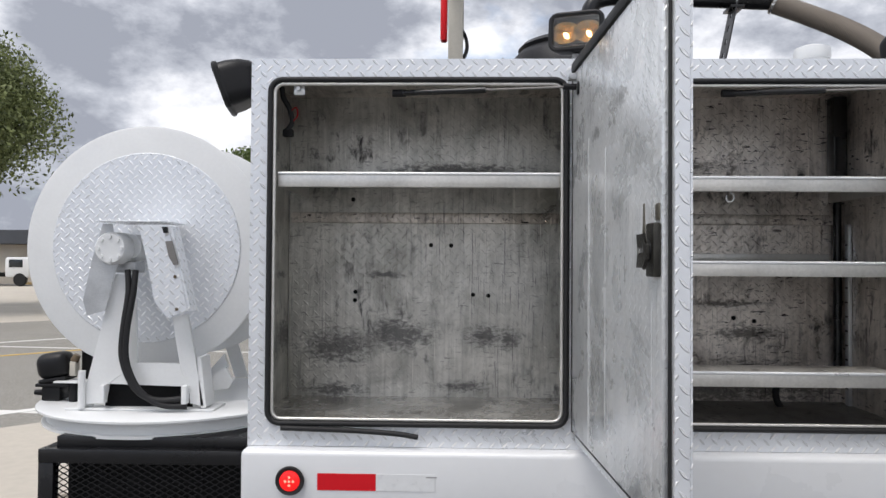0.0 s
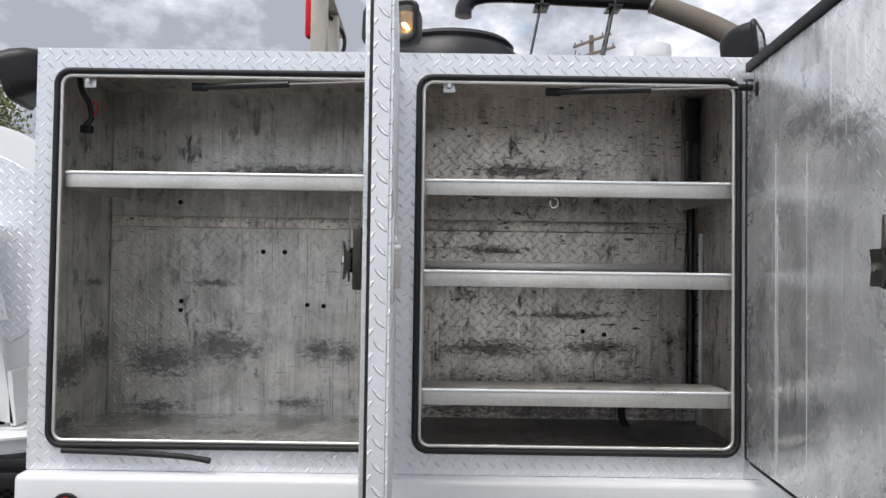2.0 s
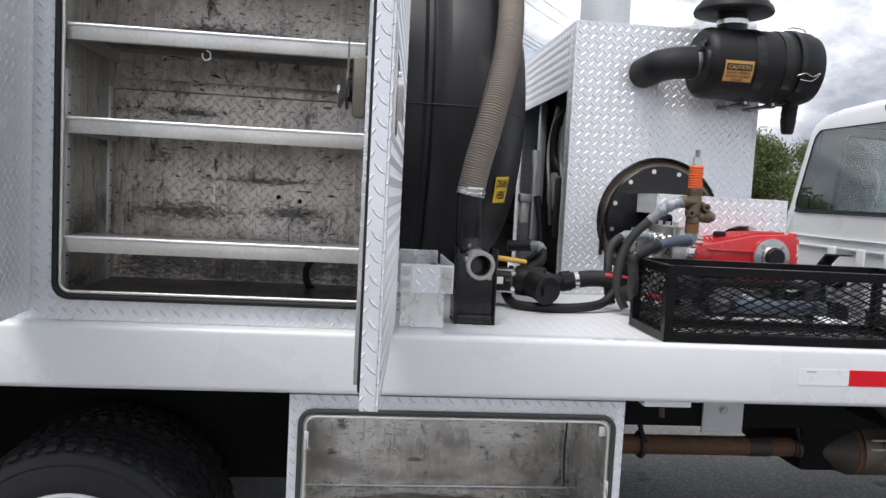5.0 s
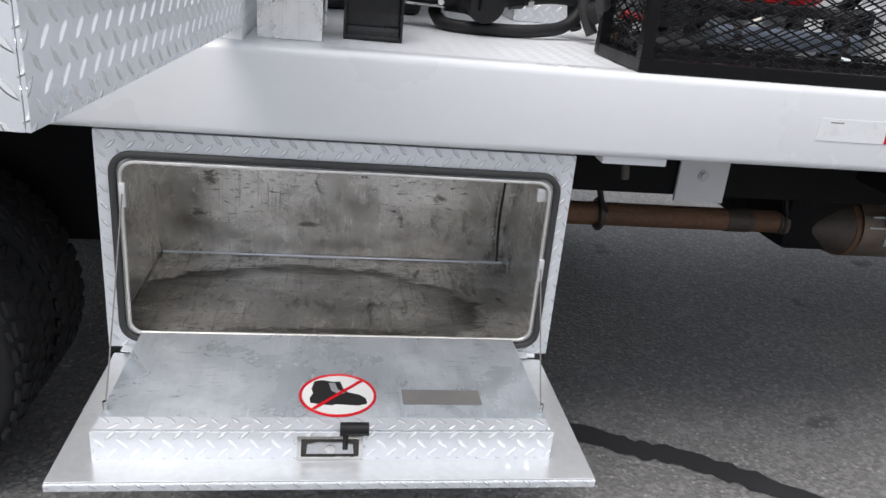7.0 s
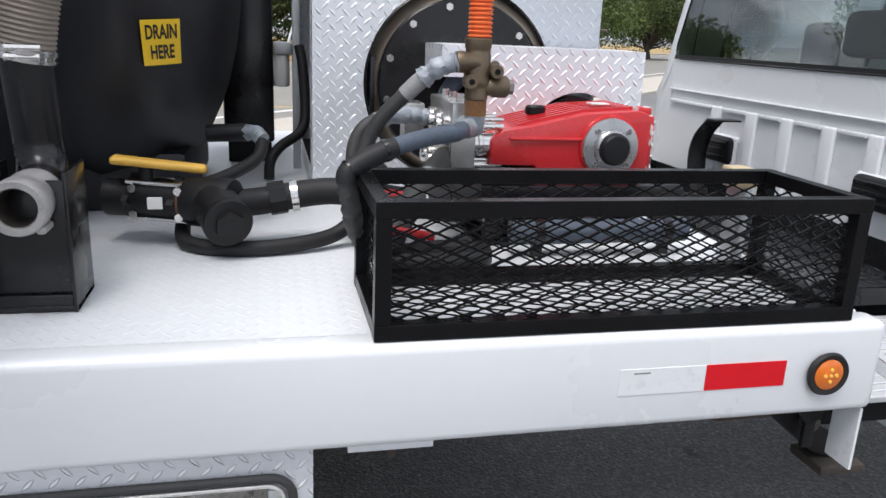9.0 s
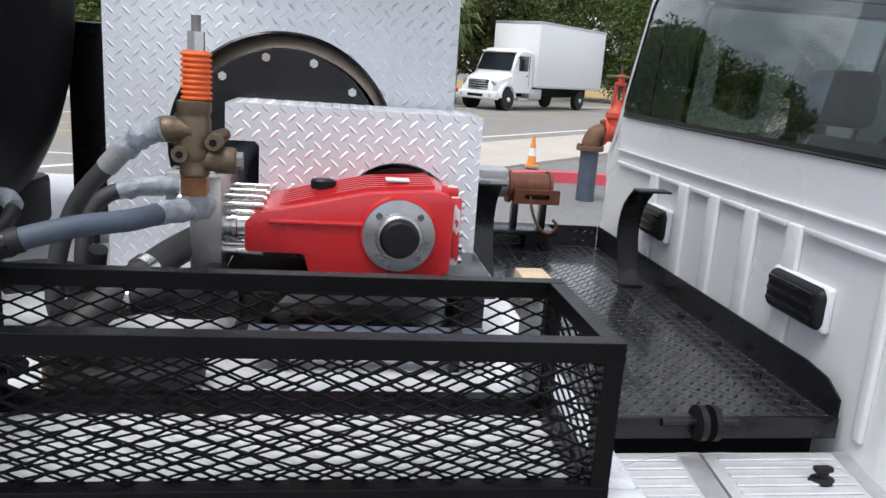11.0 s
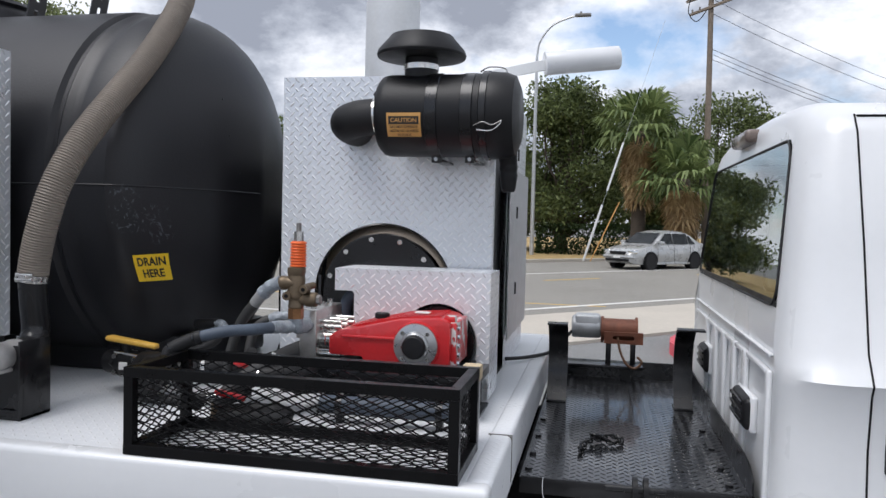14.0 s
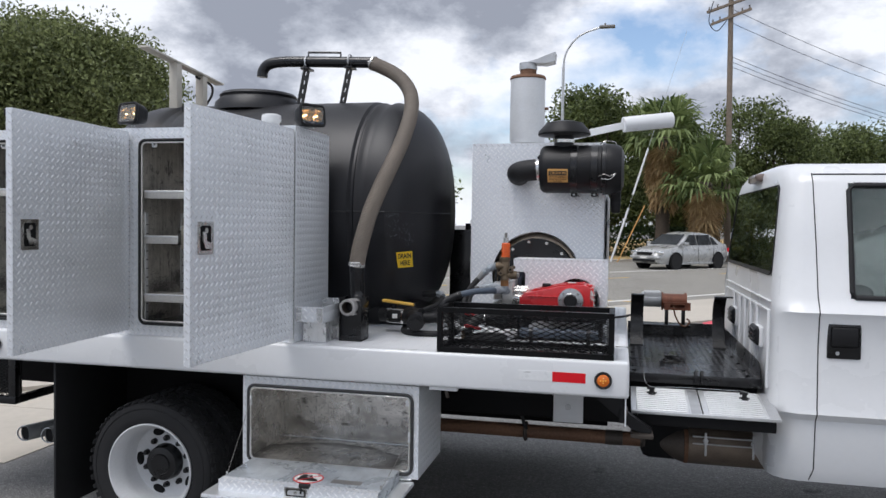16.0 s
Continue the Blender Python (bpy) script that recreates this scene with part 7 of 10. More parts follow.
valve = thing("drain_valve", (2.36, 0.52, TOP), "black ball valve and strainer with a yellow lever", "valve")
part("tank_nipple", cyl(B(), (2.21, 0.60, 1.225), (2.27, 0.585, 1.225), 0.04, None, 18), BLACK_MATT, valve)
part("valve_body", cyl(B(), (2.265, 0.585, 1.228), (2.37, 0.545, 1.226), 0.043, None, 20), BLACK_MATT, valve)
for a, b in (((2.262, 0.586, 1.228), (2.275, 0.581, 1.228)), ((2.355, 0.551, 1.226), (2.37, 0.545, 1.226))):
    part("valve_flange", cyl(B(), a, b, 0.052, None, 4), BLACK_MATT, valve)
for dz in (-0.038, 0.038):
    for dy in (-0.03, 0.03):
        part("tie_bolt", cyl(B(), (2.255, 0.587 + dy, 1.227 + dz), (2.377, 0.543 + dy, 1.226 + dz), 0.0045, None, 8), STEEL, valve)
part("stem", cyl(B(), (2.295, 0.565, 1.26), (2.295, 0.565, 1.30), 0.016, None, 12), BLACK_MATT, valve)
lev = box(B(), -0.035, 0.158, -0.016, 0.016, -0.009, 0.009, 0.008, 3)
for v in lev.verts:
    if v.co.x < 0.0:
        v.co.y *= 1.4
    v.co.z += 0.012 * math.sin(max(0, v.co.x) * 20) * 0.6
part("lever", lev, YELLOW, valve, "yellow coated lever", m=Matrix.Translation((2.262, 0.560, 1.308)) @ Matrix.Rotation(radians(-4), 4, "Z") @ Matrix.Rotation(radians(6), 4, "Y"))
part("valve_badge", box(B(), 2.30, 2.33, 0.512, 0.52, 1.215, 1.24, 0.002), WHITE_VINYL, valve)
for z in (1.200, 1.255):
    for x, y in ((2.268, 0.532), (2.362, 0.497)):
        part("flange_nut", cyl(B(), (x, y + 0.012, z), (x, y, z), 0.009, None, 6), STEEL, valve)
part("gasket", cyl(B(), (2.37, 0.545, 1.226), (2.378, 0.542, 1.226), 0.044, None, 20), RUST, valve)
part("strainer_body", cyl(B(), (2.378, 0.542, 1.228), (2.475, 0.50, 1.226), 0.052, 0.055, 24, 0.008), BLACK_MATT, valve, "black plastic strainer")
part("strainer_bowl", cyl(B(), (2.42, 0.55, 1.232), (2.462, 0.425, 1.212), 0.052, 0.046, 24, 0.012), BLACK_MATT, valve)
part("strainer_cap", cyl(B(), (2.460, 0.428, 1.213), (2.467, 0.405, 1.209), 0.05, None, 24, 0.006), BLACK_MATT, valve)
part("cap_hex", cyl(B(), (2.467, 0.405, 1.209), (2.471, 0.392, 1.207), 0.030, None, 6), BLACK_MATT, valve)
part("outlet", tube(B(), spline([(2.47, 0.53, 1.222), (2.53, 0.545, 1.225), (2.57, 0.55, 1.232)], 6), [0.03] * 13, 16), BLACK_MATT, valve)
part("union", cyl(B(), (2.545, 0.547, 1.228), (2.58, 0.55, 1.233), 0.037, None, 8), BLACK_MATT, valve)
part("clamp", cyl(B(), (2.592, 0.55, 1.234), (2.607, 0.55, 1.236), 0.034, None, 22), STEEL, valve, "stainless hose clamp")

feed = thing("feed_hose", (2.8, 0.55, TOP), "black rubber feed hose with a red stripe", "hose")
part("hose_body", tube(B(), spline([(2.58, 0.55, 1.233), (2.68, 0.55, 1.245), (2.80, 0.52, 1.235), (2.93, 0.50, 1.215), (3.02, 0.51, 1.22)], 8), 0.030, 16), RUBBER, feed)
part("red_stripe", tube(B(), spline([(2.70, 0.522, 1.262), (2.80, 0.492, 1.252), (2.90, 0.474, 1.236)], 6), 0.0085, 8), RED, feed, "red stripe")
loop = thing("bypass_hose", (2.55, 0.45, TOP), "thin black rubber hose looped on the deck", "hose")
part("hose_body", tube(B(), spline([(2.36, 0.62, 1.17), (2.375, 0.50, 1.148), (2.47, 0.445, 1.147), (2.60, 0.46, 1.15), (2.70, 0.50, 1.17), (2.76, 0.52, 1.25), (2.78, 0.50, 1.31)], 8), 0.0165, 14), RUBBER, loop)
ret = thing("return_hose", (2.45, 0.9, TOP), "short black hose from the tank's side to its drain valve", "hose")
part("hose_body", tube(B(), spline([(2.532, 0.785, 1.318), (2.52, 0.745, 1.286), (2.475, 0.70, 1.262), (2.42, 0.66, 1.245), (2.36, 0.62, 1.232)], 6), 0.0150, 12), RUBBER, ret)
part("tape_wrap", wrapped(spline([(2.49, 0.825, 1.335), (2.515, 0.805, 1.336), (2.531, 0.787, 1.322)], 4), 0.0185, 31), TAPE, ret, "pale tape wrap")
part("fitting", cyl(B(), (2.40, 0.835, 1.33), (2.495, 0.825, 1.335), 0.022, None, 12), BLACK_MATT, ret)

# ---- engine enclosure, air cleaner, silencer ----
EX0, EX1, EY0, EY1, EZ0, EZ1 = 2.662, 3.466, 0.982, 2.1, TOP + 0.002, 2.255
eng = thing("engine_enclosure", (3.06, 1.5, TOP), "aluminium tread-plate engine enclosure", "enclosure")
HC, HR = (3.064, 1.452), 0.265
part("front_panel", holed(B(), (EX0, EX1, EZ0, EZ1), circle(HC[0], HC[1], HR, 64), EY0, EY0 + 0.004), TREAD, eng, "tread-plate front with a round cut-out", smooth=False)
lugs(eng, "xz", EY0, -1, EX0, EX1, EZ0, EZ1, lambda u, v: math.hypot(u - HC[0], v - HC[1]) > HR + 0.014)
part("top_panel", box(B(), EX0, EX1, EY0 + 0.004, EY1, EZ1 - 0.004, EZ1), TREAD, eng, smooth=False)
part("back_panel", box(B(), EX0, EX1, EY1 - 0.004, EY1, EZ0, EZ1 - 0.004), TREAD, eng, smooth=False)
part("right_edge", box(B(), EX1 - 0.004, EX1, EY0 + 0.0045, 1.02, EZ0, EZ1 - 0.004), TREAD, eng, smooth=False)
# black sheet paints in the dark open gap behind the edge
part("right_gap_shade", box(B(), EX1 - 0.030, EX1 - 0.026, 1.02, 1.40, EZ0, EZ1 - 0.004), BLACK_MATT, eng, "black sheet for the dark gap behind the front edge", smooth=False)
part("right_panel", box(B(), EX1 + 0.012, EX1 + 0.016, 1.36, EY1 - 0.0045, EZ0 + 0.12, EZ1 - 0.3), GALV, eng, "grey access door", smooth=False)
part("right_panel", box(B(), EX1 - 0.004, EX1, 1.40, EY1 - 0.0045, EZ0, EZ1 - 0.004), TREAD, eng, smooth=False)
for z in (1.42, 1.75, 2.0):
    part("slot_catch", box(B(), EX1 + 0.016, EX1 + 0.02, 1.60, 1.625, z, z + 0.05), SHADOW, eng)
bm = B()
box(bm, EX0, EX0 + 0.004, EY0 + 0.0045, 1.06, EZ0, EZ1 - 0.004)
box(bm, EX0, EX0 + 0.004, 1.95, EY1 - 0.0045, EZ0, EZ1 - 0.004)
box(bm, EX0, EX0 + 0.004, 1.06, 1.95, 1.98, EZ1 - 0.004)
box(bm, EX0, EX0 + 0.004, 1.06, 1.95, EZ0, EZ0 + 0.06)
part("left_panel", bm, TREAD, eng, "tread-plate side with a service opening", smooth=False)
lugs(eng, "yz", EX0, -1, EY0 + 0.005, 1.055, EZ0, EZ1)
lugs(eng, "yz", EX0, -1, 1.06, EY1, 1.985, EZ1)
part("opening_edge", box(B(), EX0 - 0.002, EX0 + 0.01, 1.055, 1.062, EZ0 + 0.06, 1.98), GALV, eng)
# near-black backing across the service opening
part("dark_backing", box(B(), EX0 + 0.15, EX0 + 0.16, 1.02, EY1 - 0.02, EZ0, 2.2), SHADOW, eng)
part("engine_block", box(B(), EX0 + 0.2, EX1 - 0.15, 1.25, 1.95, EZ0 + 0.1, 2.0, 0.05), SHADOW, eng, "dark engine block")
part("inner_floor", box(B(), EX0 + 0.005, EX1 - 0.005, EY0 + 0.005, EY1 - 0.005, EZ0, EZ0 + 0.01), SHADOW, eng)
for pts in ([(2.70, 1.2, 1.9), (2.70, 1.25, 1.7), (2.72, 1.2, 1.5), (2.73, 1.3, 1.3)], [(2.71, 1.4, 1.95), (2.69, 1.45, 1.75), (2.70, 1.42, 1.55), (2.73, 1.5, 1.4)]):
    part("wiring", tube(B(), spline(pts, 6), 0.009, 8), GALV, eng)
part("inner_rail", box(B(), 2.70, 2.735, 1.70, 1.74, EZ0, 2.0, 0.003), GALV, eng)
part("pulley", cyl(B(), (2.74, 1.45, 1.80), (2.78, 1.45, 1.80), 0.07, None, 24), BLACK_MATT, eng)
part("pulley", cyl(B(), (2.74, 1.55, 1.56), (2.78, 1.55, 1.56), 0.09, None, 24), GALV, eng)
part("coolant_hose", tube(B(), spline([(2.74, 1.30, 1.93), (2.70, 1.36, 1.86), (2.70, 1.38, 1.72), (2.73, 1.32, 1.64)], 6), 0.02, 12), RUBBER, eng)
part("relay_box", box(B(), 2.69, 2.78, 1.15, 1.30, 1.35, 1.62, 0.008), BLACK_MATT, eng)
# clutch housing behind the cut-out
part("housing", lathe(B(), [(0.30, 0.05), (0.262, 0.02), (0.252, 0.0), (0.235, -0.012), (0.228, -0.014), (0.228, 0.04)], (HC[0] + 0.016, EY0 + 0.02, HC[1] - 0.006), "y", 56, caps=False), CAST, eng, "tan cast bell housing")
dsc = part("cover_disc", lathe(B(), [(0.229, 0.02), (0.229, 0.0), (0.225, -0.004), (0.0, -0.004)], (HC[0], EY0 - 0.012, HC[1]), "y", 56, caps=False), BLACK, eng, "black round cover plate")
for k in range(12):
    a = 2 * math.pi * (k + 0.38) / 12
    p = Vector((HC[0] + 0.209 * math.cos(a), EY0 - 0.016, HC[1] + 0.209 * math.sin(a)))
    part("cover_bolt", cyl(B(), p, p + Vector((0, -0.008, 0)), 0.0105, None, 6), STEEL, dsc, smooth=False)
part("cutout_edge", lathe(B(), [(HR + 0.001, 0.0), (HR - 0.004, -0.003), (HR - 0.006, 0.006)], (HC[0], EY0, HC[1]), "y", 64, caps=False), BLACK, eng)
part("side_hinge", box(B(), 2.815, 2.828, EY0 - 0.012, EY0 - 0.001, 1.30, 1.52, 0.002), BLACK, eng)

guard = thing("belt_guard", (3.25, 0.8, TOP), "aluminium tread-plate belt guard over the pump drive", "guard")
g = [(2.961, 1.563), (2.961, 1.487), (3.022, 1.487), (3.03, 1.478), (3.03, 1.21)]
g += [(3.19, 1.21)] + [(3.324 + 0.132 * math.cos(a), 1.325 + 0.132 * math.sin(a)) for a in [radians(190 - 10 * k) for k in range(21)]] + [(3.455, 1.21), (3.497, 1.21), (3.497, 1.563)]
part("front_plate", prism(B(), list(reversed(g)), 0.750, 0.754), TREAD, guard, smooth=False)
lugs(guard, "xz", 0.750, -1, 2.961, 3.497, 1.21, 1.563, lambda u, v: math.hypot(u - 3.324, v - 1.325) > 0.147 and (u > 3.045 or v > 1.5))
lugs(guard, "xy", 1.563, 1, 2.961, 3.497, 0.752, 0.962)
part("top_plate", box(B(), 2.961, 3.497, 0.7545, 0.962, 1.559, 1.563), TREAD, guard, smooth=False)
part("end_plate", box(B(), 3.493, 3.497, 0.7545, 0.962, 1.145, 1.5585), TREAD, guard, smooth=False)
part("end_plate", box(B(), 2.961, 2.965, 0.7545, 0.962, 1.487, 1.5585), TREAD, guard, smooth=False)
part("pulley", lathe(B(), [(0.0, 0.83), (0.12, 0.83), (0.12, 0.79), (0.11, 0.78), (0.12, 0.77), (0.12, 0.765), (0.0, 0.765)], (3.324, 0, 1.325), "y", 40), BLACK, guard, "black drive pulley")
part("inner_shield", tube(B(), [(3.05 - 0.07 * math.sin(a), 0.80, 1.40 + 0.09 * math.cos(a)) for a in [radians(10 * k) for k in range(19)]], 0.022, 10), HOSE_GREY, guard)

air = thing("air_cleaner", (3.34, 0.80, 1.94), "black cylindrical air cleaner with a rain cap", "air cleaner")
AC = (0, 0.80, 2.083)
part("canister", lathe(B(), [(0.0, 3.103), (0.118, 3.105), (0.132, 3.118), (0.137, 3.14), (0.137, 3.465), (0.0, 3.465)], AC, "x", 48), BLACK_MATT, air)
part("end_cover", lathe(B(), [(0.0, 3.466), (0.142, 3.466), (0.144, 3.485), (0.140, 3.53), (0.128, 3.56), (0.09, 3.575), (0.0, 3.575)], AC, "x", 48), BLACK_MATT, air)
part("cover_ring", lathe(B(), [(0.137, 3.45), (0.147, 3.455), (0.147, 3.475), (0.137, 3.48)], AC, "x", 48, caps=False), BLACK, air)
for x in (3.298, 3.412):
    b = part("mounting_band", lathe(B(), [(0.1375, x - 0.02), (0.1405, x - 0.018), (0.1405, x + 0.018), (0.1375, x + 0.02)], AC, "x", 48, caps=False), BLACK, air)
    part("band_foot", box(B(), x - 0.016, x + 0.016, 0.775, 0.81, 1.925, 1.95, 0.003), BLACK, b)
    part("foot_bolt", cyl(B(), (x, 0.775, 1.937), (x, 0.768, 1.937), 0.007, None, 6), GALV, b)
    part("wall_bracket", box(B(), x - 0.02, x + 0.02, 0.80, 0.981, 1.931, 1.939, 0.002), BLACK, b)
part("spring_clip", tube(B(), spline([(3.44, 0.662, 2.035), (3.47, 0.655, 2.045), (3.50, 0.655, 2.035), (3.53, 0.66, 2.05), (3.50, 0.66, 2.02), (3.45, 0.66, 2.022)], 5), 0.0025, 6), STEEL, air)
part("spring_clip", tube(B(), spline([(3.44, 0.78, 2.225), (3.47, 0.78, 2.24), (3.52, 0.78, 2.235), (3.53, 0.78, 2.215)], 5), 0.0025, 6), STEEL, air)
elb = spline([(3.11, 0.80, 2.083), (3.06, 0.80, 2.080), (3.01, 0.805, 2.075), (2.965, 0.84, 2.066), (2.955, 0.92, 2.06), (2.955, 0.985, 2.06)], 6)
part("intake_elbow", tube(B(), elb, 0.062, 24), RUBBER, air, "black rubber intake elbow")
part("clamp", cyl(B(), (3.082, 0.80, 2.081), (3.098, 0.80, 2.082), 0.0665, None, 32), STEEL, air, "steel hose clamp")
part("sensor", cyl(B(), (3.095, 0.74, 2.14), (3.12, 0.735, 2.165), 0.012, None, 10), BLACK_MATT, air)
part("neck", cyl(B(), (3.235, 0.80, 2.19), (3.235, 0.80, 2.30), 0.056, None, 28), BLACK_MATT, air)
part("neck_clamp", cyl(B(), (3.235, 0.80, 2.235), (3.235, 0.80, 2.253), 0.0595, None, 32), STEEL, air, "steel band clamp")
part("rain_cap", lathe(B(), [(0.056, 2.275), (0.10, 2.272), (0.148, 2.277), (0.151, 2.285), (0.146, 2.30), (0.115, 2.335), (0.105, 2.348), (0.06, 2.358), (0.0, 2.36)], (3.235, 0.80, 0), "z", 44), BLACK_MATT, air, "black mushroom rain cap")
part("outlet", tube(B(), spline([(3.525, 0.83, 2.02), (3.53, 0.85, 1.95), (3.532, 0.86, 1.90), (3.532, 0.86, 1.835)], 6), [0.036, 0.036, 0.035, 0.034, 0.033, 0.032, 0.031, 0.031, 0.030, 0.030, 0.032, 0.030, 0.029, 0.031, 0.029, 0.027, 0.026, 0.024, 0.020][:19], 18), BLACK_MATT, air)
lab = B()
n = 12
ring = [[], []]
for k in range(n + 1):
    a = radians(216 - 33 * k / n)
    for j, x in enumerate((3.155, 3.268)):
        ring[j].append(lab.verts.new((x, 0.80 + 0.1385 * math.cos(a), 2.083 + 0.1385 * math.sin(a) - 0.0)))
for k in range(n):
    lab.faces.new((ring[0][k], ring[1][k], ring[1][k + 1], ring[0][k + 1]))
bmesh.ops.recalc_face_normals(lab, faces=lab.faces)
lb = part("caution_label", lab, STICKER_OCHRE, air, "ochre caution label")


def on_can(bm, z):
    for v in bm.verts:
        zz = v.co.z + z
        d = zz - 2.083
        v.co = Vector((v.co.x + 3.2115, 0.80 - math.sqrt(0.1395 ** 2 - d * d) + v.co.y, zz))
    return bm


part("label_panel", on_can(box(B(), -0.05, 0.05, -0.0002, 0.0004, -0.0125, 0.0125), 2.052), INK, lb, smooth=False)
part("lettering", on_can(lettering("CAUTION", 0.0195, 0.0002), 2.0515), STICKER_OCHRE, lb, smooth=False)
for text, z in (("DO NOT OPERATE", 2.031), ("WITHOUT GUARDS", 2.0185), ("IN PLACE", 2.0065)):
    part("lettering", on_can(lettering(text, 0.0108, 0.0002), z), INK, lb, smooth=False)

muf = thing("exhaust_stack", (2.935, 1.50, EZ1), "grey upright engine silencer with a hinged rain flap", "silencer")
part("outlet_pipe", cyl(B(), (2.935, 1.5, EZ1 - 0.02), (2.935, 1.5, 2.36), 0.05, None, 20), RUST_DARK, muf)
part("silencer_body", lathe(B(), [(0.05, 2.305), (0.105, 2.308), (0.114, 2.318), (0.117, 2.335), (0.116, 2.74), (0.112, 2.755), (0.055, 2.765)], (2.935, 1.5, 0), "z", 40), SILVER_PAINT, muf)
part("base_flange", lathe(B(), [(0.05, 2.258), (0.088, 2.258), (0.09, 2.262), (0.09, 2.272), (0.07, 2.278), (0.062, 2.306)], (2.935, 1.5, 0), "z", 32, caps=False), SILVER_PAINT, muf, "pale base flange")
part("rust_ring", lathe(B(), [(0.117, 2.732), (0.121, 2.738), (0.118, 2.75), (0.113, 2.756)], (2.935, 1.5, 0), "z", 40, caps=False), RUST, muf)
part("stack_neck", cyl(B(), (2.935, 1.5, 2.76), (2.935, 1.5, 2.80), 0.055, None, 24), RUST, muf)
part("flap_collar", cyl(B(), (2.935, 1.5, 2.80), (2.935, 1.5, 2.845), 0.06, None, 24), GALV, muf)
part("rain_flap", prism(B(), [(2.93, 2.842), (3.0, 2.862), (3.12, 2.905), (3.115, 2.845), (3.06, 2.832)], 1.44, 1.56), GALV, muf, "bent sheet rain flap")
part("stud", cyl(B(), (3.05, 1.5, 2.54), (3.075, 1.5, 2.54), 0.01, None, 8), RUST, muf)
boom = thing("hose_boom", (3.6, 1.9, EZ1), "white pipe guide on a sloping arm", "boom")
part("arm", bar(B(), (3.12, 1.75, 2.36), (3.60, 1.88, 2.475), 0.012, 0.05, 0.003), WHITE_ROUGH, boom)
part("arm_post", bar(B(), (3.2, 1.77, EZ1 - 0.01), (3.2, 1.77, 2.39), 0.04, 0.04, 0.003), WHITE_ROUGH, boom)
part("guide_pipe", cyl(B(), (3.565, 1.87, 2.473), (3.90, 1.965, 2.515), 0.054, None, 28, 0.003), WHITE, boom)

hyd = thing("hydraulic_tank", (2.48, 1.7, TOP), "black steel hydraulic tank between tank and engine", "tank")
part("body", box(B(), 2.40, 2.565, 1.55, 2.0, TOP + 0.075, 1.722, 0.01), BLACK, hyd)
for y in (1.60, 1.92):
    part("foot", box(B(), 2.41, 2.555, y, y + 0.03, TOP + 0.001, TOP + 0.076, 0.002), BLACK_MATT, hyd)
part("filler_cap", cyl(B(), (2.53, 1.6, 1.722), (2.53, 1.6, 1.765), 0.03, None, 16), BLACK_MATT, hyd)
part("gauge", box(B(), 2.545, 2.575, 1.545, 1.552, 1.75, 1.79, 0.003), WHITE_VINYL, hyd)
flt = thing("fuel_filter", (2.60, 1.45, TOP), "small fuel filter with a clear bowl on a post", "filter")
part("post", box(B(), 2.625, 2.65, 1.46, 1.5, TOP + 0.001, 1.75, 0.002), GALV, flt)
part("filter_head", box(B(), 2.565, 2.625, 1.44, 1.50, 1.50, 1.54, 0.006), GALV, flt)
part("bowl", cyl(B(), (2.59, 1.47, 1.40), (2.59, 1.47, 1.50), 0.026, None, 16, 0.005), WHITE_VINYL, flt)
part("line", tube(B(), spline([(2.645, 1.44, 1.53), (2.656, 1.42, 1.46), (2.661, 1.38, 1.32), (2.64, 1.35, 1.265), (2.582, 1.30, 1.23), (2.55, 1.26, 1.19), (2.545, 1.25, 1.135)], 6), 0.016, 10), RUBBER, flt)

# ---- high-pressure pump and its plumbing ----
pump = thing("pressure_pump", (3.24, 0.62, TOP), "red enamelled plunger pump with a steel manifold", "pump")
Y0, Y1 = 0.514, 0.742
outline = [(3.028, 1.31), (3.028, 1.366), (3.055, 1.386), (3.13, 1.400), (3.25, 1.428), (3.375, 1.437), (3.402, 1.431), (3.412, 1.418), (3.410, 1.282), (3.385, 1.268), (3.145, 1.268), (3.135, 1.308)]
bm = prism(B(), list(reversed(outline)), Y0, Y1)
bmesh.ops.bevel(bm, geom=[e for e in bm.edges if len(e.link_faces) == 2 and e.calc_face_angle(0) > 0.35], offset=0.008, segments=2, profile=0.6, affect="EDGES")
body = part("crankcase", bm, RED, pump, "red enamelled crankcase")
for k in range(7):
    y = Y0 + 0.032 + 0.025 * k
    part("cooling_fin", prism(B(), [(3.085, 1.396), (3.13, 1.408), (3.25, 1.435), (3.375, 1.444), (3.375, 1.433), (3.25, 1.424), (3.13, 1.396)], y, y + 0.008), RED, body)
part("side_web", box(B(), 3.07, 3.26, Y0 - 0.008, Y0 + 0.002, 1.366, 1.374, 0.003), RED, body)
part("bearing_boss", cyl(B(), (3.308, Y0 + 0.01, 1.353), (3.308, Y0 - 0.008, 1.353), 0.078, 0.070, 36), RED, body)
cap = part("bearing_cap", lathe(B(), [(0.0, -0.026), (0.036, -0.026), (0.042, -0.022), (0.045, -0.014), (0.058, -0.011), (0.067, -0.008), (0.068, 0.0)], (3.308, Y0 - 0.008, 1.353), "y", 40), plain("machined_grey_iron", (0.36, 0.365, 0.37), 0.3, 0.75, 0, 0.15, 25), pump, "machined bearing cap")
part("shaft_cover", lathe(B(), [(0.0, -0.040), (0.03, -0.039), (0.036, -0.033), (0.037, -0.026)], (3.308, Y0 - 0.008, 1.353), "y", 32), BLACK_MATT, cap, "black shaft cover")
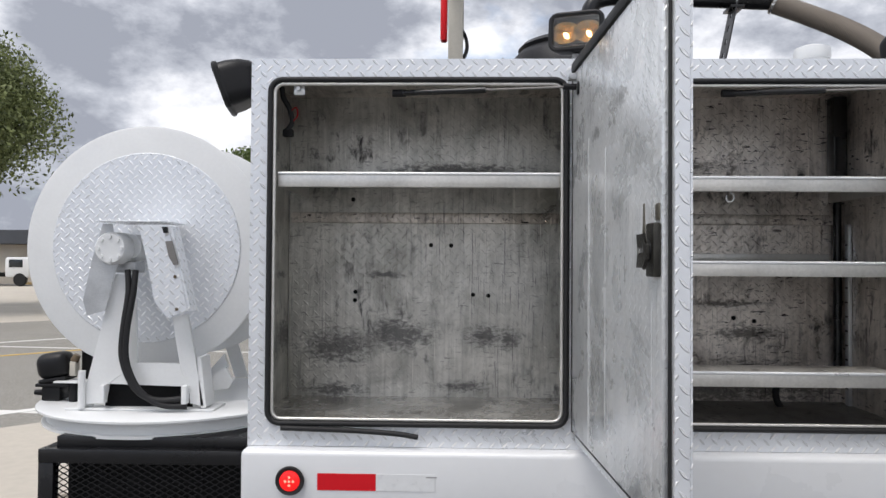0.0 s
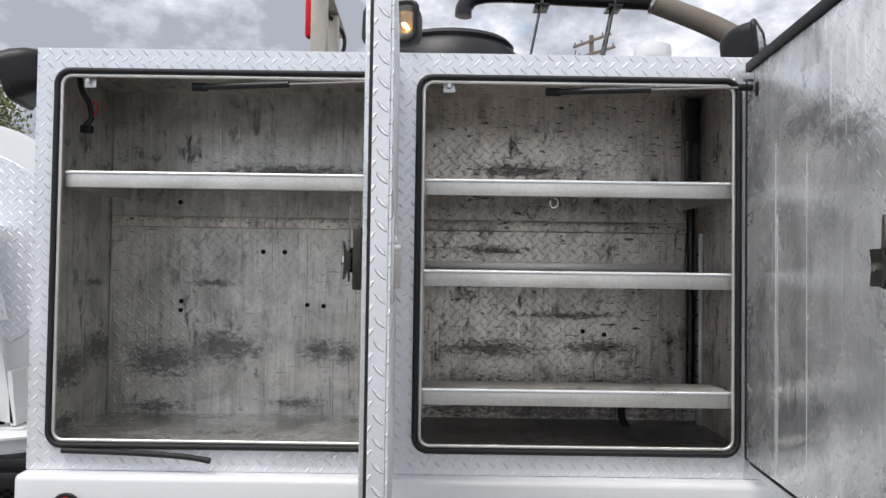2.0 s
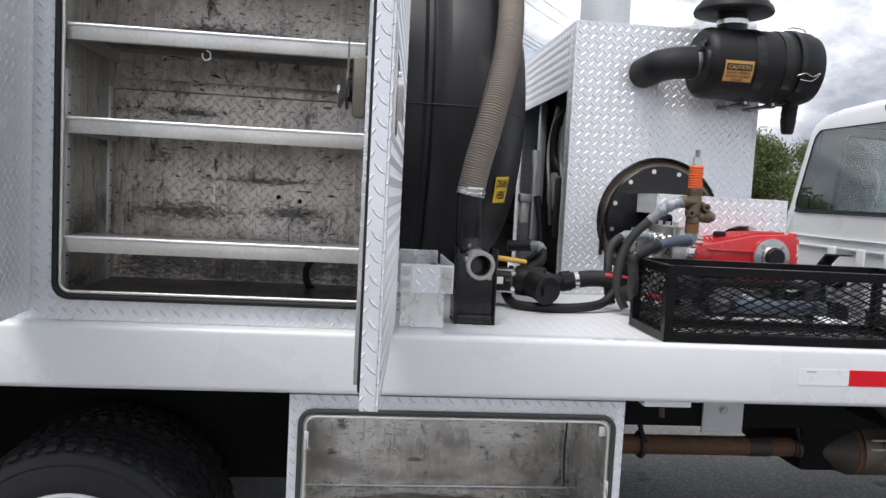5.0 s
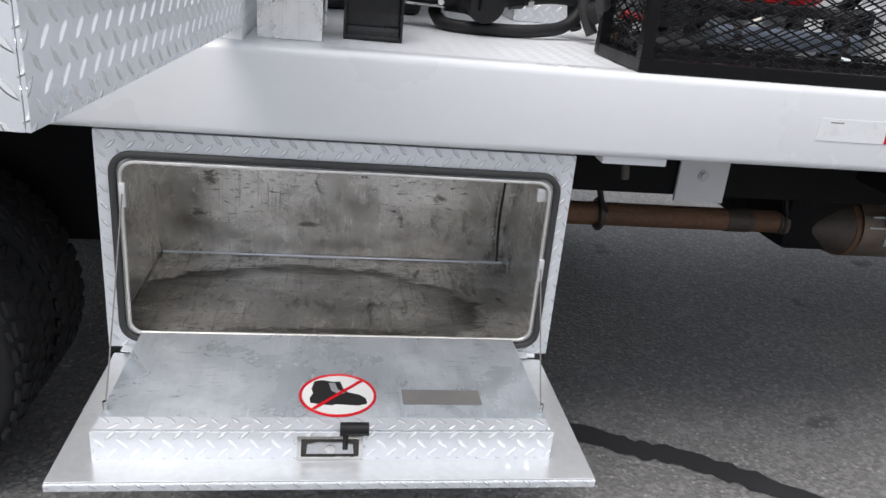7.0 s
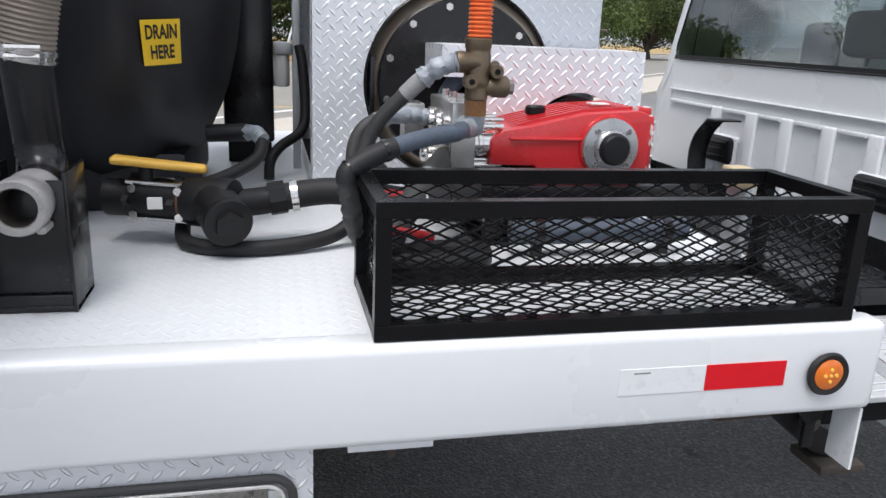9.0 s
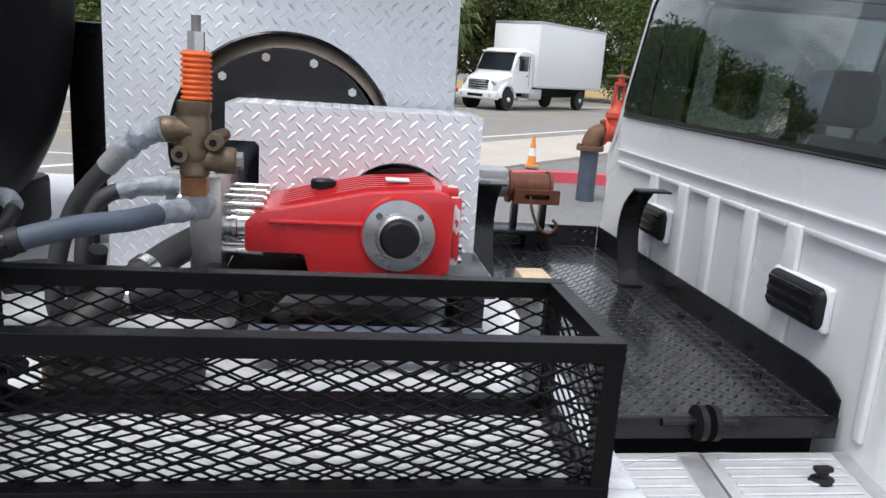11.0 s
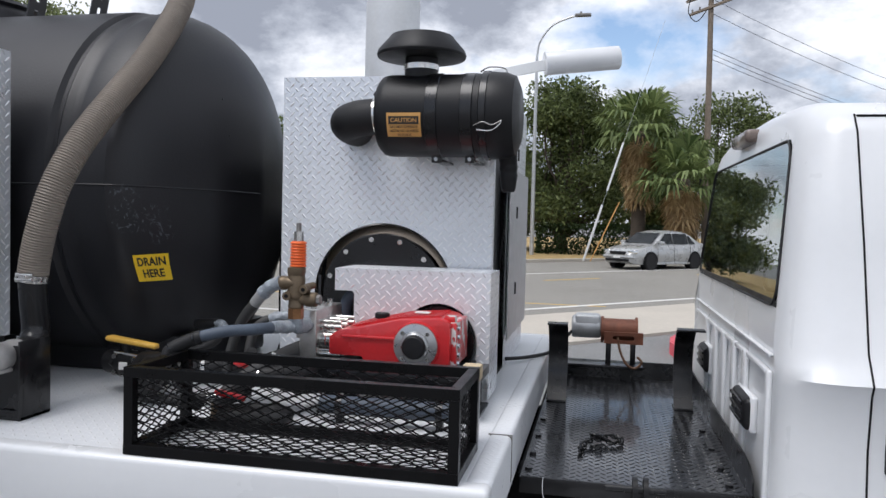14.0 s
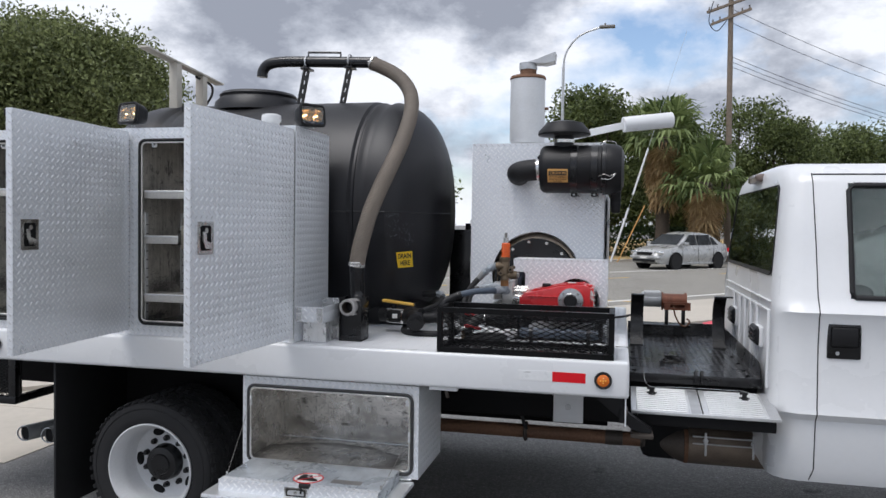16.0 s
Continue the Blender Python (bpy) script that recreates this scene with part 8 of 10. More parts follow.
for k in range(4):
    a = radians(45 + 90 * k)
    p = Vector((3.308 + 0.054 * math.cos(a), Y0 - 0.018, 1.353 + 0.054 * math.sin(a)))
    part("cap_screw", cyl(B(), p, p + Vector((0, -0.006, 0)), 0.0065, None, 10), STEEL, cap)
part("oil_plug", lathe(B(), [(0.020, 1.415), (0.020, 1.430), (0.016, 1.434), (0.0, 1.434)], (3.166, 0.63, 0), "z", 20, (1.25, 0.8)), BLACK_MATT, pump, "black oil cap")
part("data_label", box(B(), 3.285, 3.33, 0.575, 0.610, 1.4435, 1.4462), WHITE_VINYL, pump, "white data plate", smooth=False)
for k in range(5):
    z = 1.30 + 0.027 * k
    part("end_cover_bolt", cyl(B(), (3.427, Y0 + 0.035, z), (3.435, Y0 + 0.035, z), 0.008, None, 8), STEEL, pump)
part("end_cover", box(B(), 3.402, 3.428, Y0 + 0.018, Y1 - 0.012, 1.290, 1.425, 0.006), RED_CHIPPED, pump, "red end cover with chipped paint")
part("end_lug", box(B(), 3.385, 3.422, Y0 + 0.025, Y0 + 0.055, 1.422, 1.444, 0.006), RED_CHIPPED, pump)
for k in range(3):
    y = Y0 + 0.036 + 0.063 * k
    part("plunger_sleeve", lathe(B(), [(0.026, 2.985), (0.026, 3.002), (0.0285, 3.004), (0.0285, 3.012), (0.026, 3.014), (0.026, 3.05)], (0, y, 1.352), "x", 24, caps=False), STEEL, pump, "bright steel plunger sleeve")
    for z, r in ((1.306, 0.0095), (1.318, 0.006), (1.392, 0.008), (1.408, 0.0055)):
        part("tie_rod", cyl(B(), (2.985, y - 0.01, z), (3.06, y - 0.01, z), r, None, 12), STEEL, pump)
MANIFOLD = plain("dull_manifold_steel", (0.50, 0.49, 0.47), 0.3, 0.9, 0, 0.25, 14, 0.0004)
man = part("manifold", box(B(), 2.934, 2.990, 0.506, Y1 + 0.004, 1.262, 1.446, 0.004), MANIFOLD, pump, "stainless manifold block")
for k in range(3):
    y = 0.545 + 0.075 * k
    for z in (1.305, 1.395):
        part("valve_cap", lathe(B(), [(0.0, 2.905), (0.014, 2.905), (0.017, 2.909), (0.017, 2.918), (0.024, 2.920), (0.025, 2.934)], (0, y, z), "x", 18), STEEL, man, "bright valve cap")
    part("top_bolt", cyl(B(), (2.962, y + 0.01, 1.446), (2.962, y + 0.01, 1.462), 0.010, None, 6), STEEL, man)
part("side_bracket", box(B(), 2.86, 2.905, 0.66, 0.74, 1.33, 1.43, 0.004), MANIFOLD, man)
base = part("pump_base", box(B(), 2.99, 3.50, 0.49, 0.745, 1.238, 1.2675, 0.004), BLACK, pump, "black steel pump base")
for x in (3.02, 3.44):
    part("base_leg", box(B(), x, x + 0.04, 0.50, 0.54, TOP + 0.001, 1.239, 0.003), BLACK, pump)
    part("base_leg", box(B(), x, x + 0.04, 0.69, 0.73, TOP + 0.001, 1.239, 0.003), BLACK, pump)
part("base_gusset", prism(B(), [(3.06, 1.239), (3.11, 1.239), (3.06, 1.185)], 0.495, 0.505), BLACK, pump)
part("base_plate", box(B(), 3.0, 3.5, 0.49, 0.75, TOP + 0.001, TOP + 0.009, 0.002), BLACK, pump)
part("base_pipe", cyl(B(), (3.05, 0.40, 1.185), (3.46, 0.40, 1.185), 0.026, None, 18), HOSE_GREY, pump, "grey pipe below the pump")
for x in (3.10, 3.40):
    part("pipe_clip", cyl(B(), (x, 0.40, 1.185), (x + 0.02, 0.40, 1.185), 0.029, None, 18), BLACK, pump)
    part("pipe_foot", box(B(), x, x + 0.02, 0.39, 0.41, TOP + 0.001, 1.16), BLACK, pump)

unl = thing("unloader_valve", (2.958, 0.415, 1.43), "brass unloader valve with an orange spring cap", "valve")
UX, UY = 2.960, 0.415
part("valve_body", lathe(B(), [(0.018, 1.459), (0.023, 1.463), (0.024, 1.468), (0.0225, 1.472), (0.0225, 1.486), (0.0265, 1.491), (0.0275, 1.50), (0.0265, 1.51), (0.0265, 1.552), (0.025, 1.556), (0.025, 1.562), (0.027, 1.566), (0.027, 1.582), (0.02, 1.584)], (UX, UY, 0), "z", 26), BRONZE, unl, "brown oxidised brass body")
part("lower_nut", cyl(B(), (UX, UY, 1.430), (UX, UY, 1.461), 0.0235, None, 6), COPPER, unl, "copper-brown hexagon nut")
part("inlet_boss", lathe(B(), [(0.0, -0.047), (0.020, -0.047), (0.0215, -0.043), (0.0215, -0.03), (0.0195, -0.027), (0.0195, 0.0)], (UX, UY - 0.008, 1.536), "x", 22), BRONZE, unl)
part("outlet_boss", lathe(B(), [(0.019, 0.0), (0.019, 0.03), (0.022, 0.034), (0.022, 0.062), (0.019, 0.066), (0.012, 0.067), (0.0, 0.067)], (UX, UY, 1.489), "x", 22), BRONZE, unl)
part("outlet_hex", cyl(B(), (UX + 0.066, UY, 1.489), (UX + 0.077, UY, 1.489), 0.015, None, 6), TRIM_GREY, unl)
part("lever_boss", cyl(B(), (UX + 0.02, UY - 0.008, 1.52), (UX + 0.046, UY + 0.028, 1.530), 0.0125, 0.010, 14), BRONZE, unl)
for dx, dz in ((0.034, 1.520), (-0.018, 1.499)):
    c = part("plug", cyl(B(), (UX + dx, UY - 0.005, dz), (UX + dx, UY - 0.033, dz), 0.0145, 0.013, 16), BRONZE, unl)
    part("plug_socket", cyl(B(), (UX + dx, UY - 0.0332, dz), (UX + dx, UY - 0.0345, dz), 0.0065, None, 6), SHADOW, c)
bm = B()
prof = [(0.0, 1.583)]
for k in range(9):
    z = 1.584 + 0.0085 * k
    prof += [(0.0205, z), (0.0245, z + 0.0015), (0.0248, z + 0.004), (0.0235, z + 0.0055), (0.0205, z + 0.0068)]
prof += [(0.02, 1.661), (0.0, 1.661)]
part("spring_cap", lathe(bm, prof, (UX + 0.003, UY + 0.004, 0), "z", 24), ORANGE, unl, "ridged orange spring cap")
part("collar", cyl(B(), (UX + 0.003, UY + 0.004, 1.66), (UX + 0.003, UY + 0.004, 1.69), 0.0145, None, 6), STEEL, unl)
part("stem", cyl(B(), (UX + 0.003, UY + 0.004, 1.69), (UX + 0.003, UY + 0.004, 1.715), 0.0075, None, 10), TRIM_GREY, unl)


hp = thing("pressure_hose", (2.85, 0.44, 1.3), "black hydraulic hose wrapped in clear tape at its ends", "hose", "pressure hoses")
p1 = spline([(2.917, 0.405, 1.536), (2.885, 0.412, 1.526), (2.850, 0.424, 1.500), (2.817, 0.436, 1.466), (2.775, 0.45, 1.42), (2.745, 0.46, 1.365), (2.725, 0.46, 1.30), (2.722, 0.45, 1.22), (2.75, 0.44, 1.155)], 8)
part("grey_sleeve", tube(B(), p1[15:25], 0.0178, 16), GASKET, hp, "pale grey sleeve")
part("hose_body", tube(B(), p1[22:], 0.0155, 14), RUBBER_GREY, hp, "greyed black rubber")
part("tape_wrap", wrapped(p1[:17], 0.0195, 21), TAPE, hp, "pale clear tape wrap")
hp2 = thing("pressure_hose", (2.85, 0.33, 1.39), "grey-blue hydraulic hose joined below the valve", "hose", "pressure hoses")
p2 = spline([(2.962, 0.425, 1.404), (2.935, 0.385, 1.407), (2.912, 0.33, 1.41), (2.885, 0.278, 1.411), (2.83, 0.238, 1.409), (2.765, 0.215, 1.394), (2.715, 0.205, 1.374), (2.68, 0.195, 1.352), (2.680, 0.195, 1.325), (2.688, 0.21, 1.28), (2.70, 0.235, 1.235), (2.73, 0.27, 1.18)], 8)
part("joint_wrap", wrapped([(UX, UY, 1.432), (UX, UY + 0.002, 1.418), (UX, UY + 0.008, 1.404), (UX, UY + 0.03, 1.40), (UX, UY + 0.06, 1.398), (UX, 0.507, 1.398)], 0.022, 22), TAPE, hp2, "pale tape over the elbow")
part("tape_wrap", wrapped(p2[:16], 0.0185, 23), TAPE, hp2, "pale tape wrap")
part("grey_sleeve", tube(B(), p2[14:26], 0.0168, 16), HOSE_GREY, hp2, "smooth blue-grey sleeve")
part("hose_body", tube(B(), p2[24:42], 0.0162, 16), HOSE_GREY, hp2, "blue-grey hose cover")
part("rubber_end", tube(B(), p2[40:62], 0.0190, 16), RUBBER, hp2, "black rubber sleeve")
part("taped_end", wrapped(p2[60:82], 0.0172, 24), RUBBER_GREY, hp2, "dull wrapped end")
part("lower_end", tube(B(), p2[80:], 0.0165, 14), RUBBER, hp2)
for i in (42, 54):
    part("tie", cyl(B(), p2[i], p2[i + 1], 0.0205, None, 16), BLACK, hp2)
hp3 = thing("pressure_hose", (2.8, 0.61, 1.37), "short black hose taped to the manifold's back", "hose", "pressure hoses")
p3 = spline([(2.905, 0.64, 1.40), (2.86, 0.635, 1.405), (2.80, 0.625, 1.398), (2.76, 0.61, 1.382), (2.735, 0.60, 1.345), (2.728, 0.585, 1.29), (2.73, 0.57, 1.20), (2.74, 0.55, 1.155)], 8)
part("tape_wrap", wrapped(p3[:20], 0.0185, 25), TAPE, hp3, "pale tape wrap")
part("hose_body", tube(B(), p3[18:], 0.0155, 14), RUBBER_GREY, hp3)
sup = thing("supply_hose", (2.9, 0.45, 1.25), "black supply hose elbowed under the manifold", "hose")
part("hose_body", tube(B(), spline([(2.975, 0.525, 1.264), (2.978, 0.485, 1.262), (2.955, 0.44, 1.258), (2.90, 0.415, 1.255), (2.85, 0.40, 1.25), (2.80, 0.40, 1.235), (2.74, 0.44, 1.205)], 8), 0.028, 16), RUBBER, sup)
part("second_hose", tube(B(), spline([(2.936, 0.56, 1.318), (2.903, 0.50, 1.305), (2.87, 0.44, 1.285), (2.83, 0.385, 1.255), (2.79, 0.34, 1.215), (2.77, 0.31, 1.175)], 8), 0.028, 16), RUBBER_GREY, sup, "greyed rubber hose")
part("clamp", cyl(B(), (2.877, 0.452, 1.289), (2.868, 0.437, 1.284), 0.032, None, 22), STEEL, sup, "stainless hose clamp")
part("clamp", cyl(B(), (2.86, 0.402, 1.2515), (2.845, 0.40, 1.2495), 0.032, None, 22), STEEL, sup, "stainless hose clamp")
part("elbow_band", cyl(B(), (2.92, 0.422, 1.256), (2.905, 0.417, 1.2555), 0.0315, None, 22), BLACK_MATT, sup)
tapv = thing("drain_tap", (2.76, 0.30, TOP), "small tap with a red handle behind the basket", "tap")
part("tap_body", cyl(B(), (2.74, 0.30, 1.20), (2.78, 0.31, 1.205), 0.014, None, 12), STEEL, tapv)
part("tap_stem", cyl(B(), (2.76, 0.305, TOP + 0.001), (2.76, 0.305, 1.20), 0.012, None, 12), BRONZE, tapv)
part("red_handle", box(B(), 2.765, 2.86, 0.285, 0.305, 1.216, 1.232, 0.005, 2), RED, tapv, "red vinyl handle", m=Matrix.Translation((2.76, 0.3, 1.22)) @ Matrix.Rotation(radians(10), 4, "Y") @ Matrix.Translation((-2.76, -0.3, -1.22)))
bundle = thing("hose_bundle", (2.93, 0.33, TOP), "greyed rubber hoses coiled on the deck behind the basket", "bundle")
for k, (x0, y0, r) in enumerate(((2.87, 0.33, 0.05), (2.90, 0.335, 0.035))):
    pts = [(x0 + 2.0 * r * math.cos(a), y0 + 0.8 * r * math.sin(a), TOP + 0.024 + 0.006 * k) for a in [2 * math.pi * i / 24 for i in range(24)]]
    part("coil", tube(B(), pts, 0.021, 12, closed=True), RUBBER_GREY if k != 1 else RUBBER, bundle)

# ---- expanded-metal basket ----
bk = thing("wire_basket", (3.12, 0.1, TOP), "black steel basket of expanded metal on the deck edge", "basket")
X0, X1, Y0, Y1, Z0, Z1, S = 2.697, 3.545, -0.041, 0.246, TOP + 0.003, 1.352, 0.026
for y in (Y0, Y1 - S):
    for z in (Z0, Z1 - S):
        part("long_rail", box(B(), X0, X1, y, y + S, z, z + S, 0.001), BASKET, bk, smooth=False)
    for x in (X0, X1 - S):
        part("post", box(B(), x + 0.0005, x + S - 0.0005, y + 0.0005, y + S - 0.0005, Z0 + S, Z1 - S, 0.001), BASKET, bk, smooth=False)
for x in (X0, X1 - S):
    for z in (Z0, Z1 - S):
        part("end_rail", box(B(), x + 0.0005, x + S - 0.0005, Y0 + S, Y1 - S, z + 0.0005, z + S - 0.0005, 0.001), BASKET, bk, smooth=False)
MW, MH = X1 - X0 - S, Z1 - Z0 - S
part("front_mesh", mesh_panel(B(), (X0 + S / 2, Y0 + 0.02, Z0 + S / 2), (1, 0, 0), (0, 0, 1), MW, MH, 15, 17, 0.0013), BASKET, bk, "black expanded metal", smooth=False)
part("back_mesh", mesh_panel(B(), (X0 + S / 2, Y1 - 0.02, Z0 + S / 2), (1, 0, 0), (0, 0, 1), MW, MH, 15, 17, 0.0013), BASKET, bk, smooth=False)
for x in (X0 + 0.02, X1 - 0.02):
    part("end_mesh", mesh_panel(B(), (x, Y0 + S / 2, Z0 + S / 2), (0, 1, 0), (0, 0, 1), Y1 - Y0 - S, MH, 5, 17, 0.0013), BASKET, bk, smooth=False)
part("floor_mesh", mesh_panel(B(), (X0 + S / 2, Y0 + S / 2, Z0 + 0.012), (1, 0, 0), (0, 1, 0), MW, Y1 - Y0 - S, 15, 17, 0.0011), BASKET, bk, smooth=False)
clip = thing("wooden_block", (3.555, 0.29, TOP), "pale ribbed wooden block on black hinges", "block")
part("block", box(B(), 3.490, 3.540, 0.272, 0.335, 1.305, 1.345, 0.004), plain("pale_pine", (0.55, 0.44, 0.28), 0.6, 0, 0, 0.2, 30), clip)
part("support", box(B(), 3.505, 3.535, 0.28, 0.33, TOP + 0.001, 1.312, 0.004), GALV, clip)

# ---- step box and bracket beside the cabinet ----
stp = thing("step_bracket", (2.0, 0.15, TOP), "open aluminium bracket box bolted beside the cabinet", "bracket")
part("lower_plate", box(B(), 1.948, 2.075, 0.068, 0.072, TOP + 0.001, 1.30, 0.001), BRACKET_ALU, stp, "bare aluminium lower plate", smooth=False)
part("lower_side", box(B(), 2.071, 2.075, 0.0725, 0.360, TOP + 0.001, 1.30, 0.001), BRACKET_ALU, stp, smooth=False)
part("back_plate", box(B(), 1.935, 2.080, 0.356, 0.360, TOP + 0.001, 1.335, 0.001), BRACKET_ALU, stp, smooth=False)
cap_band = part("front_band", box(B(), 1.939, 2.086, -0.004, 0.000, 1.241, 1.322, 0.001), TREAD, stp, "tread-plate band", smooth=False)
lugs(cap_band, "xz", -0.004, -1, 1.972, 2.060, 1.241, 1.322)
side_band = part("side_band", box(B(), 2.086, 2.090, -0.004, 0.356, 1.241, 1.325, 0.001), TREAD, stp, "tread-plate side band", smooth=False)
lugs(side_band, "yz", 2.090, 1, -0.004, 0.356, 1.238, 1.33)
part("spacer", box(B(), 1.95, 2.075, 0.0005, 0.0675, 1.243, 1.252, 0.001), BRACKET_ALU, stp, smooth=False)
part("tab", box(B(), 1.940, 1.972, -0.0065, -0.0042, 1.245, 1.318, 0.001), BRACKET_ALU, stp, smooth=False)
part("tab", box(B(), 2.052, 2.085, -0.0065, -0.0042, 1.243, 1.318, 0.001), BRACKET_ALU, stp, smooth=False)
for z in (1.298, 1.266):
    for x in (1.956, 2.068):
        bolt(stp, (x, -0.0065, z), (0, -1, 0), 0.0072, 0.006)
for x in (1.95, 2.045):
    bolt(stp, (x, 0.356, 1.318), (0, -1, 0), 0.0085, 0.007)

# ---- box below the deck ----
ub = thing("underbody_toolbox", (2.13, 0.2, 0.48), "aluminium toolbox under the deck with its door folded down", "toolbox")
UX0, UX1, UY0, UY1, UZ0, UZ1 = 1.652, 2.606, -0.022, 0.46, 0.483, 0.950
part("face_frame", holed(B(), (UX0, UX1, UZ0, UZ1), round_rect(UX0 + 0.045, UX1 - 0.045, UZ0 + 0.034, UZ1 - 0.058, 0.03), UY0, UY0 + 0.004), TREAD, ub, smooth=False)
o = round_rect(UX0 + 0.032, UX1 - 0.032, UZ0 + 0.022, UZ1 - 0.045, 0.036, 7)
part("door_seal", tube(B(), [(x, UY0 - 0.005, z) for x, z in o], 0.0075, 10, closed=True), RUBBER_GREY, ub, "grey-black rubber seal")
o = round_rect(UX0 + 0.046, UX1 - 0.046, UZ0 + 0.036, UZ1 - 0.059, 0.028, 7)
part("opening_lip", tube(B(), [(x, UY0 - 0.004, z) for x, z in o], 0.0045, 10, closed=True), ALU_SHELF, ub, "dull aluminium lip")
for x0, x1 in ((UX0, UX0 + 0.004), (UX1 - 0.004, UX1)):
    part("side_panel", box(B(), x0, x1, UY0 + 0.0045, UY1, UZ0, UZ1), TREAD, ub, smooth=False)
    s = 0.005 if x0 == UX0 else -0.005
    part("side_liner", box(B(), min(x0 + s, x0 + 2 * s), max(x0 + s, x0 + 2 * s), UY0 + 0.005, UY1 - 0.006, UZ0 + 0.006, UZ1 - 0.006), LINER_BOX, ub, smooth=False)
lugs(ub, "yz", UX1, 1, UY0, UY1, UZ0, UZ1)
part("top_panel", box(B(), UX0 + 0.004, UX1 - 0.004, UY0 + 0.0045, UY1, UZ1 - 0.004, UZ1), TREAD, ub, smooth=False)
part("bottom_panel", box(B(), UX0 + 0.004, UX1 - 0.004, UY0 + 0.0045, UY1, UZ0, UZ0 + 0.006), TREAD, ub, smooth=False)
part("floor_liner", box(B(), UX0 + 0.012, UX1 - 0.012, UY0 + 0.005, UY1 - 0.006, UZ0 + 0.0065, UZ0 + 0.022), LINER_BOX, ub, "scuffed brown-stained floor", smooth=False)
part("back_panel", box(B(), UX0 + 0.004, UX1 - 0.004, UY1 - 0.005, UY1, UZ0 + 0.006, UZ1 - 0.004), LINER_BOX, ub, smooth=False)
part("weld_bead", cyl(B(), (UX0 + 0.012, UY1 - 0.007, UZ0 + 0.024), (UX1 - 0.012, UY1 - 0.007, UZ0 + 0.024), 0.004, None, 8), ALU, ub)
part("wire", tube(B(), spline([(2.56, 0.44, 0.94), (2.572, 0.435, 0.8), (2.566, 0.43, 0.65), (2.572, 0.43, 0.52)], 6), 0.0035, 8), RUBBER, ub)
part("striker", box(B(), 2.535, 2.565, UY0 + 0.005, UY0 + 0.012, 0.845, 0.875, 0.003), ALU, ub)
# the door, folded down
dz = 0.478
dr = part("door", box(B(), UX0 + 0.011, UX1 - 0.016, -0.455, -0.034, dz - 0.022, dz - 0.006, 0.003), TREAD, ub, "folded-down aluminium door", smooth=False)
part("pan", box(B(), UX0 + 0.072, UX1 - 0.089, -0.391, -0.045, dz - 0.007, dz + 0.052, 0.003), PAN_SKIN, dr, "dull aluminium pan")
part("pan_front", box(B(), UX0 + 0.070, UX1 - 0.087, -0.3955, -0.3915, dz - 0.007, dz + 0.053, 0.0008), TREAD, dr, smooth=False)
lugs(dr, "xz", -0.3955, -1, UX0 + 0.07, UX1 - 0.087, dz - 0.006, dz + 0.055, lambda u, v: not 2.05 < u < 2.19)
part("lip_plate", box(B(), UX0 + 0.013, UX1 - 0.018, -0.453, -0.036, dz - 0.0065, dz - 0.003, 0.0008), ALU, dr, smooth=False)
part("hinge", cyl(B(), (UX0 + 0.03, -0.030, dz + 0.004), (UX1 - 0.03, -0.030, dz + 0.004), 0.006, None, 10), ALU, dr, "piano hinge")
for x in (UX0 + 0.03, 2.07, UX1 - 0.14):
    part("hinge_plate", box(B(), x, x + 0.09, -0.052, -0.026, dz + 0.0075, dz + 0.0105, 0.001), ALU, dr)
part("latch_recess", holed(B(), (2.062, 2.176, dz - 0.002, dz + 0.046), round_rect(2.069, 2.169, dz + 0.004, dz + 0.041, 0.003), -0.3985, -0.396), STEEL, dr)
part("tread_edge", box(B(), UX0 + 0.074, UX1 - 0.091, -0.389, -0.352, dz + 0.0522, dz + 0.0535), TREAD, dr, smooth=False)
lt = part("latch", box(B(), 2.069, 2.169, -0.3968, -0.3958, dz + 0.004, dz + 0.041), LATCH_DARK, dr, "zinc paddle latch")
part("latch_pan", prism(B(), [(2.078, dz + 0.012), (2.160, dz + 0.012), (2.158, dz + 0.030), (2.138, dz + 0.034), (2.100, dz + 0.034), (2.080, dz + 0.030)], -0.4005, -0.3969), GALV, lt, "dull zinc paddle")
part("latch_lock", cyl(B(), (2.119, -0.4005, dz + 0.023), (2.119, -0.4045, dz + 0.023), 0.0085, None, 16), STEEL, lt)
part("latch_arm", box(B(), 2.140, 2.150, -0.402, -0.385, dz + 0.02, dz + 0.054, 0.002), BLACK_MATT, lt)
part("latch_pin", cyl(B(), (2.135, -0.390, dz + 0.056), (2.185, -0.390, dz + 0.056), 0.012, None, 14), BLACK_MATT, lt)
# no-boots sticker: plain shapes
sx, sy, sz = 2.131, -0.277, dz + 0.0525
st = part("warning_sticker", cyl(B(), (sx, sy, sz), (sx, sy, sz + 0.0006), 0.072, None, 48), WHITE_VINYL, dr, "round white no-boots sticker", smooth=False)
part("red_ring", tube(B(), [(sx + 0.0695 * math.cos(a), sy + 0.0695 * math.sin(a), sz + 0.0006) for a in [2 * math.pi * k / 48 for k in range(48)]], 0.0028, 6, closed=True), RED_TAPE, st)
boot = [(-0.044, 0.046), (-0.030, 0.050), (-0.010, 0.044), (0.004, 0.046), (0.010, 0.020), (0.018, 0.008), (0.040, 0.0), (0.052, -0.012), (0.054, -0.030), (0.036, -0.036), (-0.004, -0.032), (-0.010, -0.036), (-0.050, -0.028), (-0.052, -0.012), (-0.046, 0.004), (-0.050, 0.020)]
